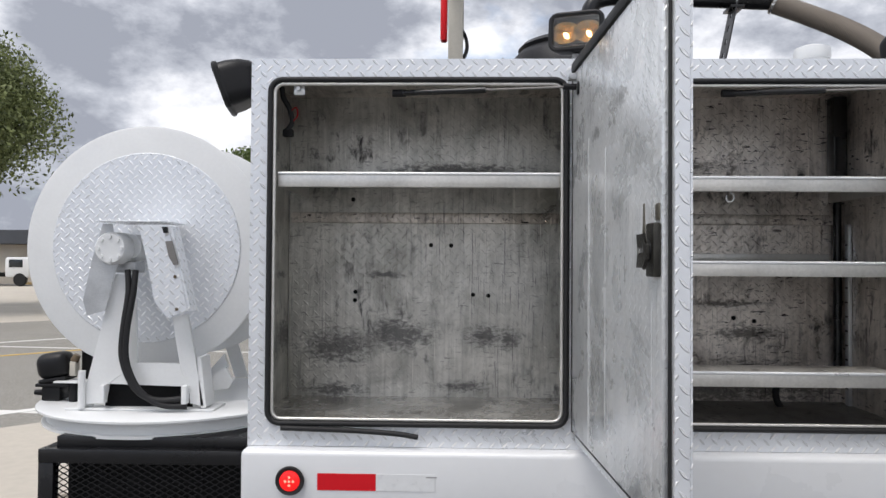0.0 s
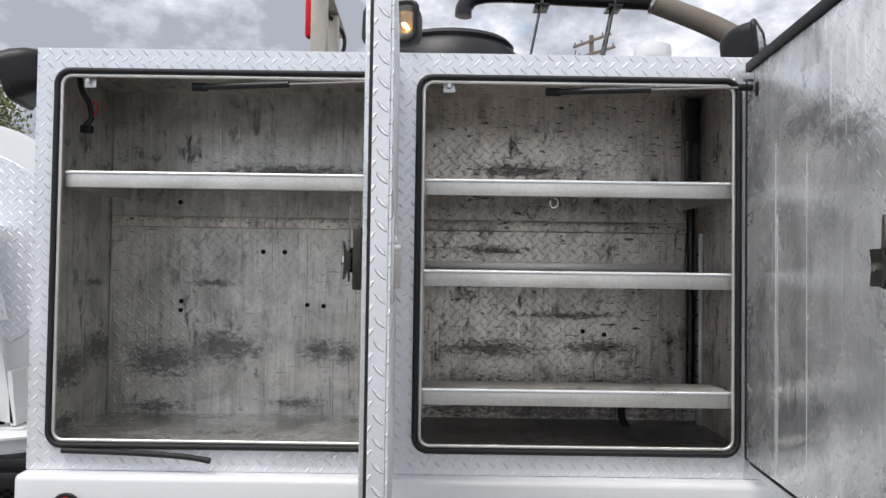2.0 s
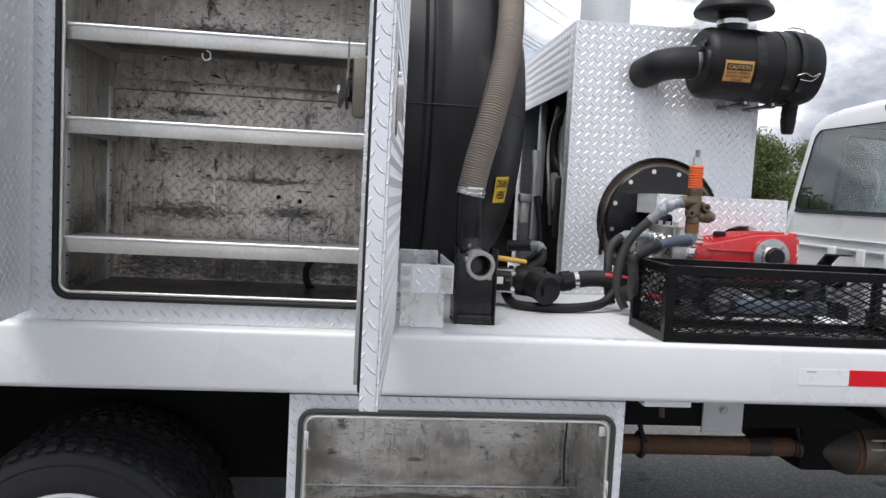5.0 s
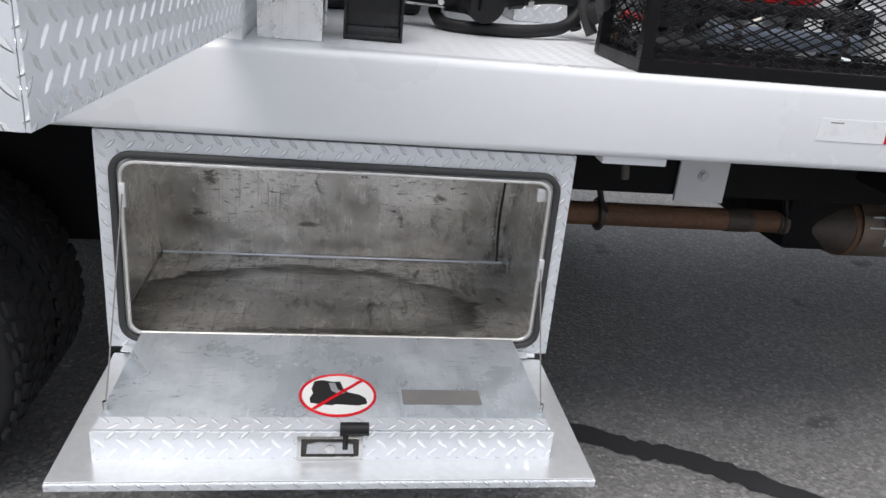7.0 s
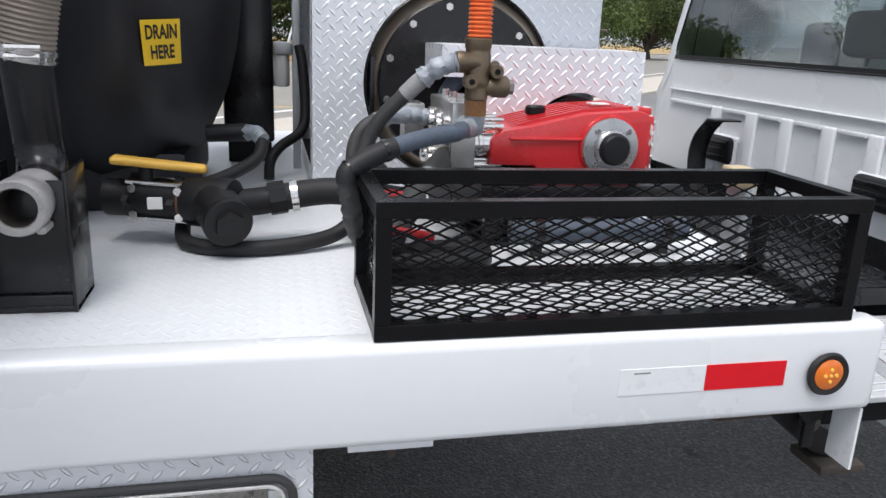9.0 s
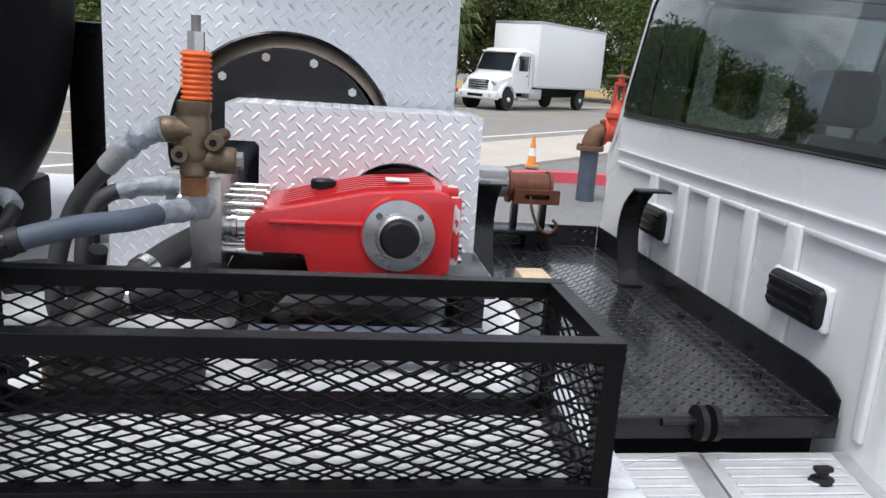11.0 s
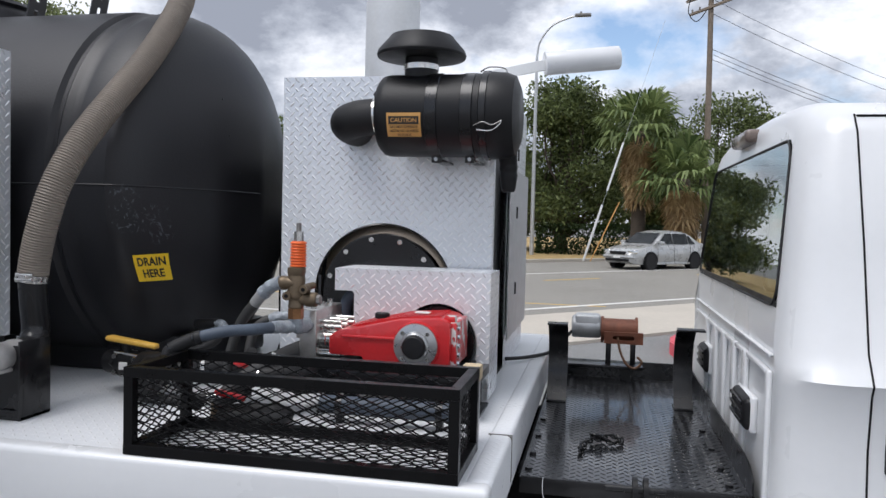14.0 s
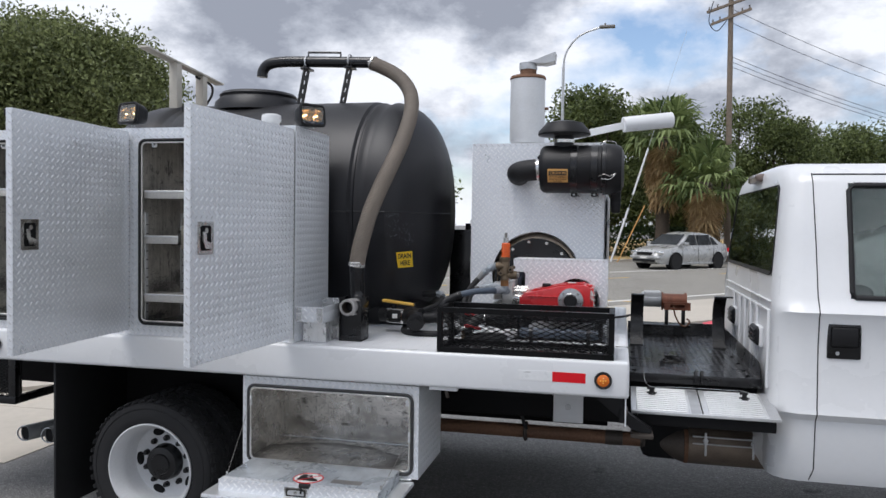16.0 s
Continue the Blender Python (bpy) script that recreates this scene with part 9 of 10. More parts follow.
part("boot_lace", prism(B(), [(sx + a, sy + b) for a, b in ((-0.018, 0.040), (-0.006, 0.040), (0.0, 0.016), (0.014, 0.006), (0.004, 0.0), (-0.012, 0.012))], sz + 0.0013, sz + 0.0016, "xy"), GALV, st, smooth=False)
part("boot_shape", prism(B(), [(sx + a, sy + b) for a, b in boot], sz + 0.0007, sz + 0.0012, "xy"), INK, st, smooth=False)
part("red_bar", bar(B(), (sx - 0.044, sy - 0.048, sz + 0.0016), (sx + 0.044, sy + 0.048, sz + 0.0016), 0.007, 0.0007), RED_TAPE, st, smooth=False)
part("tape_patch", box(B(), 2.252, 2.402, -0.307, -0.257, dz + 0.0522, dz + 0.0529), TRIM_GREY, dr, "worn grey tape patch", smooth=False)
for a, b in (((UX0 + 0.05, UY0 - 0.012, 0.83), (UX0 + 0.078, -0.33, dz + 0.05)), ((UX1 - 0.045, UY0 - 0.012, 0.70), (UX1 - 0.095, -0.33, dz + 0.05))):
    c = part("stay_cable", tube(B(), [a, Vector(a).lerp(Vector(b), 0.5) + Vector((0, 0, -0.006)), b], 0.0014, 8), TRIM_GREY, ub, "thin steel stay cable")
    part("cable_eye", cyl(B(), Vector(b) + Vector((0, 0, -0.003)), Vector(b) + Vector((0, 0, 0.02)), 0.004, None, 8), STEEL, c)
    part("cable_eye", box(B(), a[0] - 0.006, a[0] + 0.006, a[1] - 0.003, a[1] + 0.006, a[2] - 0.03, a[2] + 0.02, 0.002), ALU, c)

# ---- tray and winch between deck and cab ----
tr = thing("winch_tray", (3.96, 1.2, 0.9), "black tread-plate tray between deck and cab", "tray")
TX0, TX1, TY0, TY1, TZ = 3.630, 4.278, 0.53, 2.12, 0.978
part("tray_floor", box(B(), TX0, TX1, TY0, TY1, TZ - 0.006, TZ), TREAD_BLACK, tr, "black tread-plate floor", smooth=False)
lugs(tr, "xy", TZ, 1, TX0, TX1, TY0, TY1, mat=BLACK)
part("front_edge", box(B(), TX0, TX1 + 0.01, TY0 - 0.012, TY0, TZ - 0.045, TZ + 0.004, 0.002), BLACK, tr)
part("back_lip", box(B(), TX0, TX1, TY1, TY1 + 0.005, TZ - 0.006, TZ + 0.085, 0.002), TREAD_BLACK, tr, smooth=False)
lip = [(TY0 - 0.01, TZ - 0.04), (TY0 - 0.012, TZ + 0.045), (TY0 + 0.04, TZ + 0.075), (TY0 + 0.12, TZ + 0.085), (TY1, TZ + 0.085), (TY1, TZ - 0.006)]
part("side_lip", prism(B(), lip, TX1 + 0.001, TX1 + 0.006, "yz"), BLACK, tr, "black side lip")
for y in (0.6, 0.76, 0.97, 1.2):
    for x in (TX0 + 0.02, TX1 - 0.045):
        part("tray_bolt", cyl(B(), (x, y, TZ), (x, y, TZ + 0.008), 0.012, None, 6), BLACK, tr, smooth=False)
part("edge_hinge", cyl(B(), (TX0 + 0.25, TY0 - 0.014, TZ - 0.004), (TX0 + 0.42, TY0 - 0.014, TZ - 0.004), 0.01, None, 10), BLACK, tr)
for x in (3.955, 3.985):
    part("hinge_roller", cyl(B(), (x, TY0 - 0.018, TZ - 0.005), (x + 0.014, TY0 - 0.018, TZ - 0.005), 0.038, None, 20), BLACK_MATT, tr)
for x0, x1, s in ((3.640, 3.722, 1), (4.160, 4.236, -1)):
    curve = spline([(1.51, TZ, 0), (1.575, TZ + 0.10, 0), (1.595, TZ + 0.19, 0), (1.57, TZ + 0.27, 0), (1.50, TZ + 0.335, 0)], 9)
    front = [(p.x, p.y) for p in curve]
    back = [(y + 0.008, z) for y, z in reversed(front)]
    part("guide_post", prism(B(), front + back, x0, x1, "yz"), BLACK, tr, "black curved guide plate")
    part("guide_top", box(B(), x0, x1 + (0.0 if s > 0 else 0.03), 1.44, 1.506, TZ + 0.335, TZ + 0.342, 0.001), BLACK, tr)
    part("guide_foot", box(B(), x0, x1, 1.50, 1.60, TZ, TZ + 0.008, 0.001), BLACK, tr)
part("tray_frame", box(B(), TX0 - 0.01, TX1, TY0 + 0.05, TY1, 0.86, TZ - 0.008), SHADOW, tr)

step = thing("step_plate", (3.95, 0.27, 0.85), "ribbed aluminium step plates beside the cab", "step")
TILT = Matrix.Translation((0, 0.165, 0.862)) @ Matrix.Rotation(radians(8), 4, "X") @ Matrix.Translation((0, -0.165, -0.862))
for x0, x1 in ((3.632, 3.965), (3.972, 4.318)):
    p = part("plate", box(B(), x0, x1, 0.165, 0.505, 0.852, 0.862, 0.001), ALU, step, "ribbed aluminium plate", smooth=False, m=TILT)
    bm = B()
    for k in range(12):
        y = 0.178 + 0.027 * k
        box(bm, x0 + 0.025, x1 - 0.06, y, y + 0.014, 0.8622, 0.867, 0.002, 1)
    tagged(part("rib_pattern", bm, ALU, p, smooth=False, m=TILT), kind="stuff")
    part("edge_strip", box(B(), x1 - 0.05, x1 - 0.003, 0.166, 0.504, 0.8623, 0.864), GALV, p, smooth=False, m=TILT)
    kx = 3.737 if x0 < 3.9 else 4.188
    part("handle_knob", lathe(B(), [(0.0, 0.890), (0.009, 0.890), (0.010, 0.872), (0.022, 0.868), (0.024, 0.862)], (kx, 0.41, 0), "z", 20, (1.2, 0.8)), BLACK_MATT, p, "black plastic knob", m=TILT)
    part("knob_bar", box(B(), kx - 0.024, kx + 0.016, 0.402, 0.418, 0.886, 0.898, 0.004), BLACK_MATT, p, m=TILT)
part("front_lip", box(B(), 3.632, 4.318, 0.158, 0.165, 0.848, 0.864, 0.002), ALU, step, m=TILT)
part("bearer", box(B(), 3.66, 4.30, 0.18, 0.52, 0.79, 0.850, 0.004), SHADOW, step)
part("cord", tube(B(), spline([(3.70, 0.515, 0.985), (3.705, 0.46, 0.95), (3.737, 0.41, 0.933), (3.85, 0.45, 0.928), (4.0, 0.47, 0.926), (4.12, 0.44, 0.930), (4.188, 0.41, 0.935), (4.26, 0.36, 0.915), (4.31, 0.28, 0.90)], 6), 0.0011, 6), GALV, step, "thin pale cord")

win = thing("winch", (3.9, 2.05, 1.06), "small electric winch with a rust-red drum", "winch")
part("motor", cyl(B(), (3.72, 2.05, 1.235), (3.86, 2.05, 1.235), 0.055, None, 24, 0.01), GALV, win, "grey winch motor")
part("solenoid_box", box(B(), 3.735, 3.855, 2.0, 2.1, 1.235, 1.297, 0.012, 3), SILVER_PAINT, win)
part("drum", cyl(B(), (3.87, 2.05, 1.225), (4.02, 2.05, 1.225), 0.055, None, 24), WINCH_RED, win, "wire drum")
for x in (3.86, 4.02):
    part("drum_flange", cyl(B(), (x, 2.05, 1.225), (x + 0.012, 2.05, 1.225), 0.065, None, 24), WINCH_RED, win)
part("fairlead", holed(B(), (3.875, 4.055, 1.17, 1.225), round_rect(3.915, 4.015, 1.187, 1.208, 0.009), 1.965, 1.985), WINCH_RED, win, smooth=False)
for x in (3.885, 4.0):
    part("winch_leg", box(B(), x, x + 0.025, 2.03, 2.07, 1.06, 1.18, 0.002), BLACK, win)
part("base", box(B(), 3.70, 4.06, 1.98, 2.119, 1.045, 1.062, 0.003), BLACK, win)
part("base_leg", box(B(), 3.74, 3.80, 2.06, 2.10, TZ, 1.046), BLACK, win)
part("base_leg", box(B(), 3.96, 4.02, 2.06, 2.10, TZ, 1.046), BLACK, win)
part("hook", tube(B(), spline([(3.94, 1.975, 1.20), (3.95, 1.96, 1.14), (3.98, 1.95, 1.08), (4.02, 1.95, 1.06), (4.05, 1.95, 1.09), (4.03, 1.95, 1.115)], 6), 0.006, 10), RUST, win, "rusty hook on a strap")
part("cable", tube(B(), spline([(3.73, 2.02, 1.22), (3.70, 1.98, 1.19), (3.68, 1.9, 1.15), (3.62, 1.75, 1.142), (3.54, 1.6, 1.145), (3.468, 1.45, 1.16)], 6), 0.008, 10), RUBBER, win, "black power cable")

chain = thing("chain", (3.87, 0.88, TZ), "small heap of glossy black chain on the tray", "chain")
rng = np.random.default_rng(11)
way = spline([(3.80, 0.80, 0.0), (3.806, 0.86, 0.0), (3.83, 0.91, 0.006), (3.87, 0.93, 0.008), (3.90, 0.925, 0.0), (3.935, 0.935, 0.0), (3.91, 0.955, 0.012), (3.86, 0.965, 0.006), (3.835, 0.945, 0.012), (3.86, 0.92, 0.018)], 3)
for k, w0 in enumerate(way):
    c = Vector((w0.x, w0.y, TZ + 0.010 + w0.z + (0.007 if k % 2 else 0)))
    d = (way[min(k + 1, len(way) - 1)] - way[max(k - 1, 0)]).normalized()
    u = (d + Vector(rng.normal(size=3) * 0.25)).normalized()
    w = u.cross(Vector((0, 0.3, 1) if k % 2 else (1, 0, 0.5))).normalized()
    ringp = [c + u * 0.013 * math.cos(q) + w * 0.0075 * math.sin(q) for q in [2 * math.pi * j / 12 for j in range(12)]]
    part("link", tube(B(), ringp, 0.0036, 6, closed=True), BLACK, chain)


# ---- work lamps on the cabinet ----
def work_lamp(at, turn, lit, label, tilt=-6, size=1.0):
    t = thing("work_lamp", at, label, "work lamp", "work lamps")
    m = Matrix.Translation(at) @ Matrix.Rotation(radians(turn), 4, "Z") @ Matrix.Rotation(radians(tilt), 4, "X") @ Matrix.Scale(size, 4)
    rows = []
    for y, s in ((0.088, 0.34), (0.083, 0.52), (0.068, 0.74), (0.045, 0.9), (0.015, 0.99), (-0.012, 1.0)):
        rows.append([(x * s, y, z * s) for x, z in round_rect(-0.078, 0.078, -0.056, 0.056, 0.032, 5)])
    bm = B()
    rings = [[bm.verts.new(p) for p in r] for r in rows]
    nn = len(rings[0])
    for a, b in zip(rings, rings[1:]):
        for k in range(nn):
            bm.faces.new((a[k], a[(k + 1) % nn], b[(k + 1) % nn], b[k]))
    bm.faces.new(rings[0])
    bmesh.ops.recalc_face_normals(bm, faces=bm.faces)
    part("housing", bm, BLACK_MATT, t, "black plastic housing", m=m)
    part("bezel", holed(B(), (-0.070, 0.070, -0.049, 0.049), round_rect(-0.066, 0.066, -0.045, 0.045, 0.014), -0.016, -0.008), BLACK_MATT, t, m=m)
    part("bezel_rim", tube(B(), [(x, -0.014, z) for x, z in round_rect(-0.073, 0.073, -0.052, 0.052, 0.02, 5)], 0.0085, 8, closed=True), BLACK_MATT, t, m=m)
    for x in (-0.033, 0.033):
        rf = part("reflector", lathe(B(), [(0.033, -0.008), (0.03, 0.004), (0.024, 0.018), (0.012, 0.030), (0.0, 0.034)], (x, 0, 0), "y", 28, (1, 1.25), caps=False), REFLECTOR, t, m=m)
        part("bulb", lathe(B(), [(0.0, -0.002), (0.0035, 0.0), (0.004, 0.014), (0.003, 0.032)], (x, 0, 0), "y", 12, (0.75, 1.7)), FILAMENT if lit else GLASS_CLEAR, rf, "glowing bulb" if lit else "", m=m)
    part("lens", box(B(), -0.066, 0.066, -0.019, -0.016, -0.045, 0.045), GLASS_CLEAR, t, m=m).visible_shadow = False
    x, y, z = at
    fx = min(max(x, 0.04), 1.885)
    part("stem", tube(B(), [(fx, y + 0.03, 2.2555), (fx, y + 0.03, 2.262), (x, y + 0.03, 2.262 if z > 2.25 else z), (x, y + 0.02, z - 0.03 if z > 2.25 else z)], 0.010, 10), GALV, t)
    part("foot", box(B(), fx - 0.03, fx + 0.03, y + 0.005, y + 0.05, 2.2545, 2.2605, 0.002), GALV, t)
    return t


work_lamp((0.947, 0.02, 2.335), -18, True, "twin-bulb work lamp lit on the cabinet top")
work_lamp((1.965, 0.11, 2.318), 58, True, "twin-bulb work lamp lit on the cabinet corner")
work_lamp((-0.085, 0.07, 2.185), -80, False, "twin-bulb work lamp turned away and unlit", 20, 1.2)
vent = thing("breather_cap", (1.70, 0.19, 2.255), "white plastic breather cap on the cabinet top", "cap")
part("base", cyl(B(), (1.70, 0.19, 2.2545), (1.70, 0.19, 2.30), 0.044, None, 28), WHITE_ROUGH, vent)
part("cap", lathe(B(), [(0.05, 2.30), (0.054, 2.31), (0.052, 2.335), (0.035, 2.342), (0.0, 2.342)], (1.70, 0.19, 0), "z", 30), WHITE_ROUGH, vent)

MAST_PAINT = plain("beige_post_paint", (0.48, 0.45, 0.39), 0.6, 0, 0, 0.1, 5)
mast = thing("light_bar_mast", (0.58, 1.1, 2.5), "cream painted bar on posts behind the tank", "mast")
for y in (1.03, 1.36):
    part("post", box(B(), 0.55, 0.612, y - 0.03, y + 0.03, 2.45, 2.83 if y < 1.2 else 2.80, 0.003), MAST_PAINT, mast)
part("cross_bar", bar(B(), (0.58, 0.66, 2.86), (0.58, 1.62, 2.79), 0.07, 0.014, 0.002), MAST_PAINT, mast)
part("cable", tube(B(), spline([(0.57, 1.3, 2.79), (0.62, 1.42, 2.75), (0.63, 1.42, 2.68), (0.6, 1.39, 2.60)], 6), 0.009, 8), RUBBER, mast)
part("marker", box(B(), 0.515, 0.545, 1.062, 1.11, 2.62, 2.82, 0.01), RED_TAPE, mast, "red marker lens")

# ---- hose reel at the tail ----
reel = thing("hose_reel", (-0.5, 0.8, 1.09), "white hose reel on a round turntable", "hose reel")
RX, RYF, RZC = -0.555, 0.60, 1.712
for y in (RYF, RYF + 0.52):
    d = part("reel_flange", lathe(B(), [(0.06, 0.0), (0.44, 0.0), (0.452, 0.004), (0.452, 0.012), (0.44, 0.016), (0.06, 0.016)], (RX, y, RZC), "y", 72, caps=False), WHITE_ROUGH, reel, "white steel reel flange")
part("tread_disc", lathe(B(), [(0.0, -0.004), (0.35, -0.004), (0.352, -0.002), (0.352, 0.0)], (RX, RYF - 0.001, RZC), "y", 64, caps=False), TREAD, reel, "round tread-plate cover")
lugs(reel, "xz", RYF - 0.005, -1, RX - 0.35, RX + 0.35, RZC - 0.35, RZC + 0.35, lambda u, v: math.hypot(u - RX, v - RZC) < 0.335)
part("drum", cyl(B(), (RX, RYF + 0.01, RZC), (RX, RYF + 0.52, RZC), 0.20, None, 40), WHITE_ROUGH, reel)
# a-frame stands
part("stand_leg", prism(B(), [(-0.592, 1.615), (-0.524, 1.615), (-0.511, 1.307), (-0.612, 1.234), (-0.623, 1.169), (-0.707, 1.161)], 0.43, 0.446), WHITE_ROUGH, reel, "wide white stand leg", smooth=False)
part("stand_leg", prism(B(), [(-0.39, 1.467), (-0.336, 1.48), (-0.276, 1.161), (-0.323, 1.169), (-0.328, 1.227), (-0.362, 1.307)], 0.43, 0.446), WHITE_ROUGH, reel, "white stand leg", smooth=False)
part("stand_beam", prism(B(), [(-0.51, 1.307), (-0.363, 1.307), (-0.329, 1.227), (-0.611, 1.234)], 0.431, 0.445), WHITE_ROUGH, reel, "white stand beam", smooth=False)
part("leg_flange", prism(B(), [(-0.301, 1.329), (-0.286, 1.155), (-0.267, 1.155), (-0.287, 1.329)], 0.43, 0.52), WHITE_ROUGH, reel, smooth=False)
part("stand", prism(B(), [(-0.90, 1.145), (-0.655, 1.64), (-0.50, 1.64), (-0.34, 1.145), (-0.40, 1.145), (-0.45, 1.30), (-0.74, 1.30), (-0.80, 1.145)], 1.20, 1.212), WHITE_ROUGH, reel, "white a-frame stand", smooth=False)
part("axle", cyl(B(), (RX, 0.45, RZC), (RX, 1.2, RZC), 0.045, None, 20), WHITE_ROUGH, reel)
part("stand_foot", box(B(), -0.76, -0.24, 0.42, 0.56, 1.1425, 1.150, 0.002), WHITE_ROUGH, reel)
# near-black sheet paints in the dark of the stand's lower opening
part("web_shade", box(B(), -0.64, -0.33, 0.47, 0.475, 1.15, 1.26), SHADOW, reel)
for a, b in ((-0.627, -0.612), (-0.345, -0.326)):
    part("web_cheek", box(B(), a, b, 0.40, 0.43, 1.171, 1.234, 0.003), WHITE_ROUGH, reel)
part("brace", prism(B(), [(-0.357, 1.203), (-0.262, 1.269), (-0.232, 1.221), (-0.25, 1.19), (-0.307, 1.182), (-0.307, 1.138), (-0.342, 1.124)], 0.62, 0.64), WHITE_ROUGH, reel, smooth=False)
part("brace", prism(B(), [(-0.356, 1.225), (-0.28, 1.314), (-0.264, 1.264), (-0.346, 1.205)], 0.66, 0.68), WHITE_ROUGH, reel, smooth=False)
part("grease_post", cyl(B(), (-0.70, 0.42, 1.15), (-0.70, 0.42, 1.28), 0.012, None, 12), WHITE_ROUGH, reel)
part("grease_post", box(B(), -0.725, -0.675, 0.44, 0.46, 1.15, 1.24, 0.004), WHITE_ROUGH, reel)
part("motor", lathe(B(), [(0.0, -0.20), (0.05, -0.20), (0.056, -0.19), (0.056, -0.06), (0.045, -0.05), (0.045, 0.02)], (-0.59, 0.58, 1.705), "y", 28), WHITE_ROUGH, reel, "white hydraulic motor")
for k in range(8):
    a = 2 * math.pi * k / 8
    p = Vector((-0.59 + 0.04 * math.cos(a), 0.38, 1.705 + 0.04 * math.sin(a)))
    part("motor_bolt", cyl(B(), p, p + Vector((0, -0.006, 0)), 0.007, None, 8), WHITE_ROUGH, reel)
part("port_block", box(B(), -0.60, -0.53, 0.45, 0.53, 1.62, 1.66, 0.004), GALV, reel)
# tread-plate hood over the motor
part("hood_top", box(B(), -0.63, -0.405, 0.36, 0.58, 1.795, 1.800, 0.001), TREAD, reel, smooth=False)
part("hood_side", prism(B(), [(-0.48, 1.785), (-0.38, 1.785), (-0.339, 1.625), (-0.309, 1.497), (-0.375, 1.47), (-0.421, 1.523), (-0.453, 1.678)], 0.353, 0.357), TREAD, reel, "tread-plate hood side", smooth=False)
part("hood_rim", prism(B(), [(-0.378, 1.785), (-0.366, 1.779), (-0.298, 1.494), (-0.307, 1.497)], 0.357, 0.42), TREAD, reel, smooth=False)
# the hood's shaded side, its shade put into a grey material
part("hood_shade", prism(B(), [(-0.63, 1.79), (-0.597, 1.79), (-0.571, 1.656), (-0.587, 1.615), (-0.616, 1.49), (-0.681, 1.472), (-0.695, 1.525), (-0.667, 1.66)], 0.41, 0.414), GALV, reel, "hood side greyed for its shade", smooth=False)
part("hood_knob", prism(B(), [(-0.396, 1.778), (-0.38, 1.778), (-0.376, 1.757), (-0.39, 1.757)], 0.343, 0.3528), BLACK_MATT, reel)
part("hood_switch", prism(B(), [(-0.385, 1.729), (-0.363, 1.731), (-0.34, 1.651), (-0.355, 1.649), (-0.373, 1.678)], 0.346, 0.3528), TRIM_GREY, reel)
for x, z in ((-0.352, 1.61), (-0.345, 1.50)):
    bolt(reel, (x, 0.355, z), (0, -1, 0), 0.006, 0.005, BRONZE)
for dx in (0.0, 0.028):
    part("hydraulic_hose", tube(B(), spline([(-0.54 + dx, 0.41, 1.63), (-0.53 + dx * 0.6, 0.395, 1.55), (-0.545 + dx * 0.5, 0.39, 1.42), (-0.545 + dx * 0.5, 0.39, 1.32), (-0.50 + dx * 0.4, 0.39, 1.225), (-0.43 + dx * 0.4, 0.40, 1.185 - dx * 0.5), (-0.33, 0.415, 1.19 - dx)], 8), 0.0105, 12), RUBBER, reel, "black hydraulic hose")
tt = part("turntable", lathe(B(), [(0.0, 1.142), (0.475, 1.142), (0.485, 1.137), (0.485, 1.130), (0.475, 1.126), (0.0, 1.126)], (-0.49, 0.745, 0), "z", 64), WHITE_ROUGH, reel, "white round turntable")
part("turntable_ring", lathe(B(), [(0.445, 1.126), (0.45, 1.088), (0.465, 1.086), (0.465, 1.076), (0.44, 1.07), (0.0, 1.07)], (-0.49, 0.745, 0), "z", 56), WHITE_ROUGH, tt)
ctl = thing("reel_control", (-0.93, 0.62, 1.13), "black control head on a white bracket", "control")
hm = Matrix.Translation((-0.895, 0.62, 1.262)) @ Matrix.Rotation(radians(-9), 4, "Y")
part("head", box(B(), -0.062, 0.058, -0.05, 0.05, -0.038, 0.058, 0.034, 4), BLACK_MATT, ctl, "rounded black control head", m=hm)
part("head_skirt", box(B(), -0.055, 0.05, -0.045, 0.045, -0.05, -0.034, 0.006), BLACK_MATT, ctl, m=hm)
part("lower_plate", box(B(), -0.95, -0.825, 0.57, 0.67, 1.196, 1.208, 0.003), BLACK_MATT, ctl)
part("lower_block", box(B(), -0.935, -0.865, 0.585, 0.655, 1.143, 1.196, 0.006), BLACK_MATT, ctl)
part("side_knob", cyl(B(), (-0.965, 0.60, 1.172), (-0.935, 0.60, 1.172), 0.010, 0.012, 12), BLACK_MATT, ctl)
part("plug", box(B(), -0.832, -0.808, 0.585, 0.62, 1.235, 1.29, 0.005), MAST_PAINT, ctl, "beige plug")
part("plug_cap", cyl(B(), (-0.82, 0.60, 1.29), (-0.808, 0.60, 1.312), 0.016, 0.012, 12), BRONZE, ctl)
part("valve_post", box(B(), -0.804, -0.755, 0.62, 0.70, 1.143, 1.33, 0.005), SHADOW, ctl)
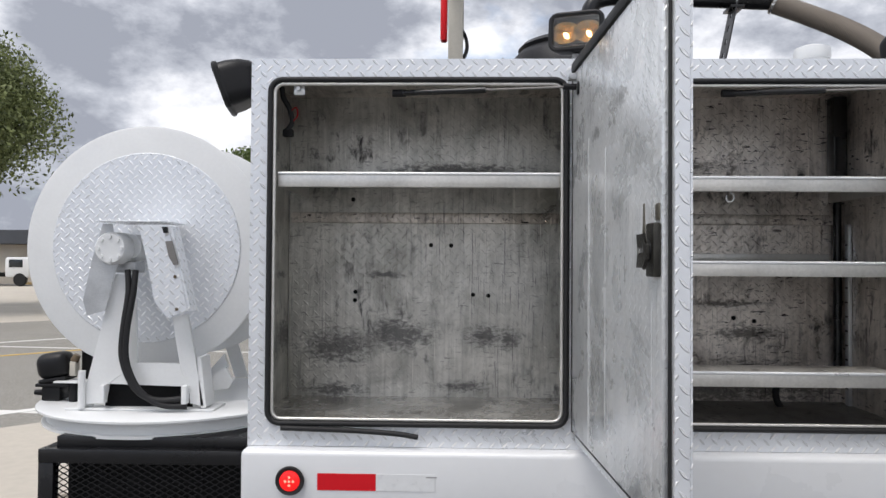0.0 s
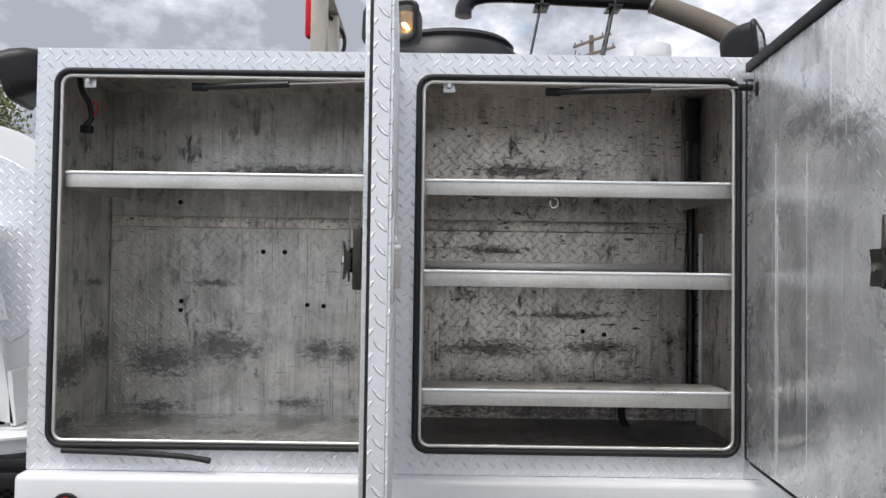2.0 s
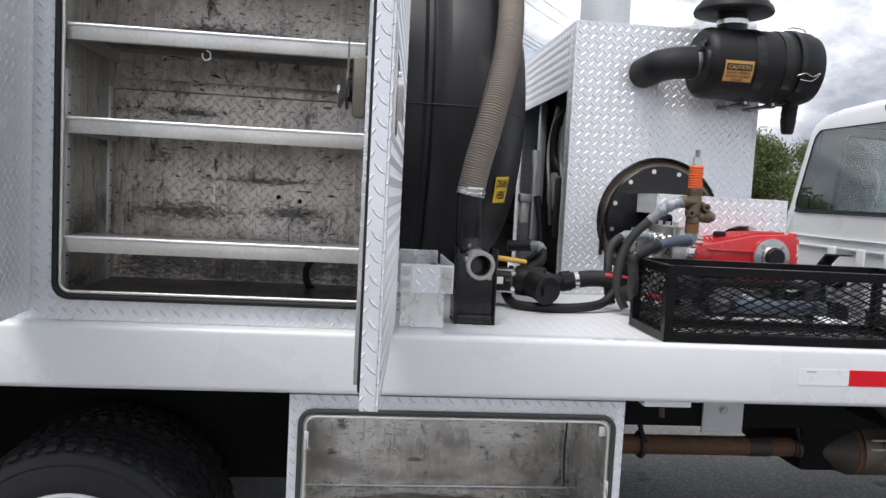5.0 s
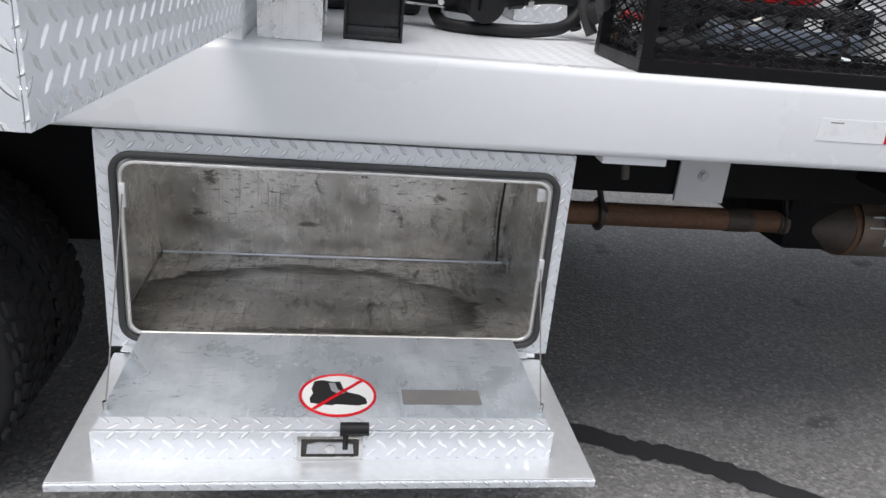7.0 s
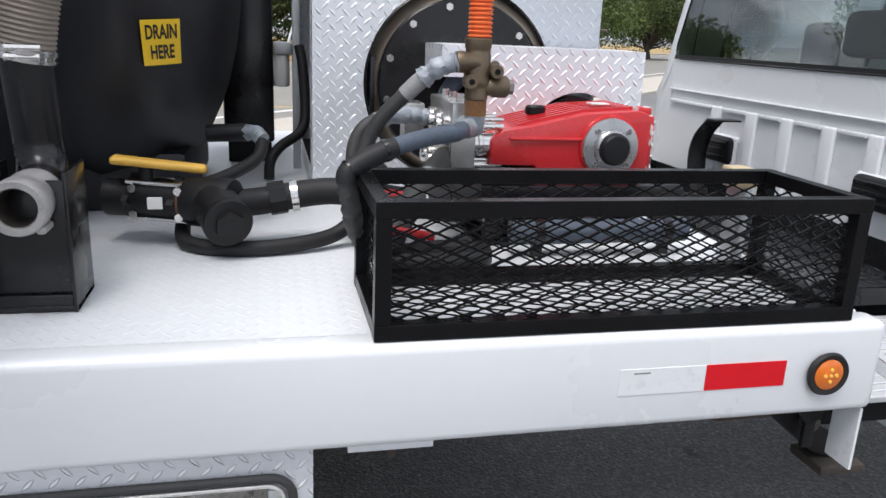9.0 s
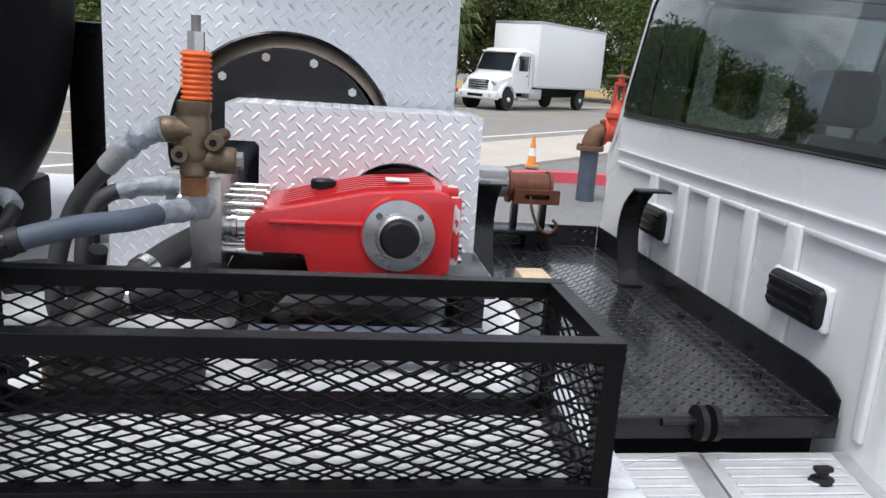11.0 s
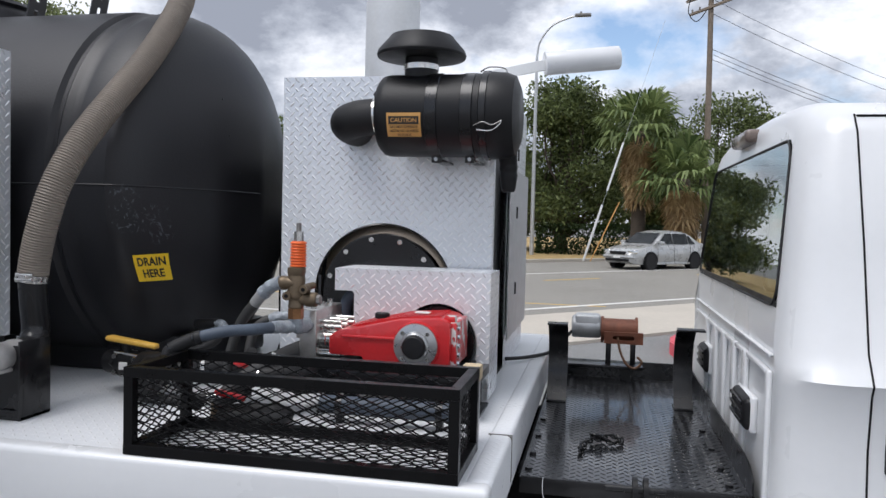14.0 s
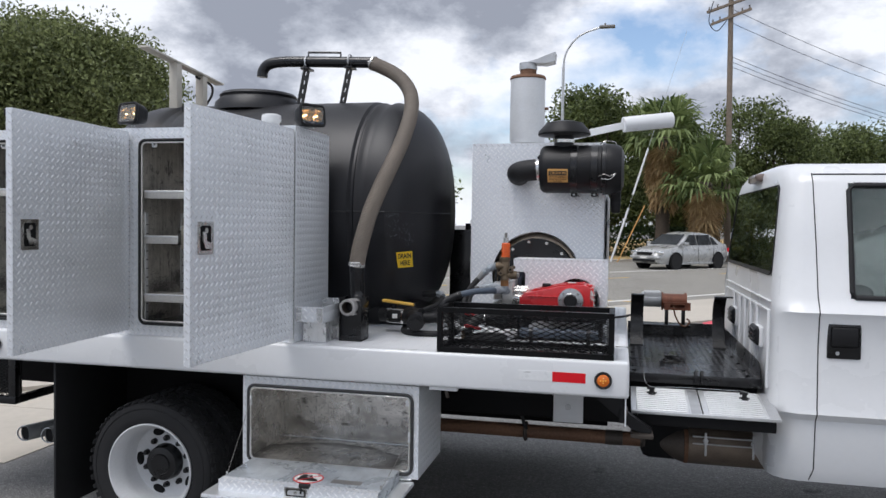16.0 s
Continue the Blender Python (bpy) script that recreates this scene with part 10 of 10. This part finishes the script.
part("shelf_plate", box(B(), -0.875, -0.745, 0.555, 0.64, 1.213, 1.220, 0.002), WHITE_ROUGH, ctl, "white bracket shelf")
part("shelf_leg", box(B(), -0.768, -0.745, 0.555, 0.60, 1.143, 1.213, 0.002), WHITE_ROUGH, ctl)
part("shelf_stud", cyl(B(), (-0.815, 0.59, 1.143), (-0.815, 0.59, 1.213), 0.018, None, 14), BLACK_MATT, ctl)
part("fitting", lathe(B(), [(0.014, 1.220), (0.014, 1.25), (0.010, 1.254), (0.010, 1.268), (0.013, 1.272), (0.0, 1.276)], (-0.735, 0.58, 0), "z", 14), WHITE_ROUGH, ctl)

rack = thing("tail_rack", (-0.45, 0.5, 0.6), "black steel rack with expanded-metal sides under the reel", "rack")
FX0, FX1, FY0, FY1, FZ0, FZ1 = -0.755, -0.012, 0.25, 1.35, 0.62, 1.05
for y in (FY0, FY1):
    for z in (FZ0, FZ1 - 0.045):
        part("long_rail", box(B(), FX0, FX1, y, y + 0.04, z, z + 0.045, 0.003), BLACK, rack)
    for x in (FX0, FX1 - 0.05):
        part("post", box(B(), x, x + 0.05, y + 0.001, y + 0.039, FZ0 + 0.045, FZ1 - 0.045, 0.003), BLACK, rack)
for x in (FX0, FX1 - 0.05):
    for z in (FZ0, FZ1 - 0.045):
        part("end_rail", box(B(), x + 0.001, x + 0.049, FY0 + 0.04, FY1, z + 0.001, z + 0.044, 0.003), BLACK, rack)
part("front_mesh", mesh_panel(B(), (FX0 + 0.02, FY0 + 0.02, FZ0 + 0.02), (1, 0, 0), (0, 0, 1), FX1 - FX0 - 0.04, FZ1 - FZ0 - 0.04, 19, 40, 0.0014), BLACK, rack, "black expanded metal", smooth=False)
# near-black sheet close behind the front mesh
part("rack_dark_sheet", box(B(), FX0 + 0.05, FX1 - 0.05, FY0 + 0.10, FY0 + 0.11, FZ0 + 0.04, FZ1 - 0.045), SHADOW, rack)
part("top_plate", box(B(), FX0 + 0.04, FX1 - 0.04, FY0 + 0.04, FY1 - 0.04, FZ1 - 0.01, FZ1 + 0.034, 0.004), BLACK, rack)
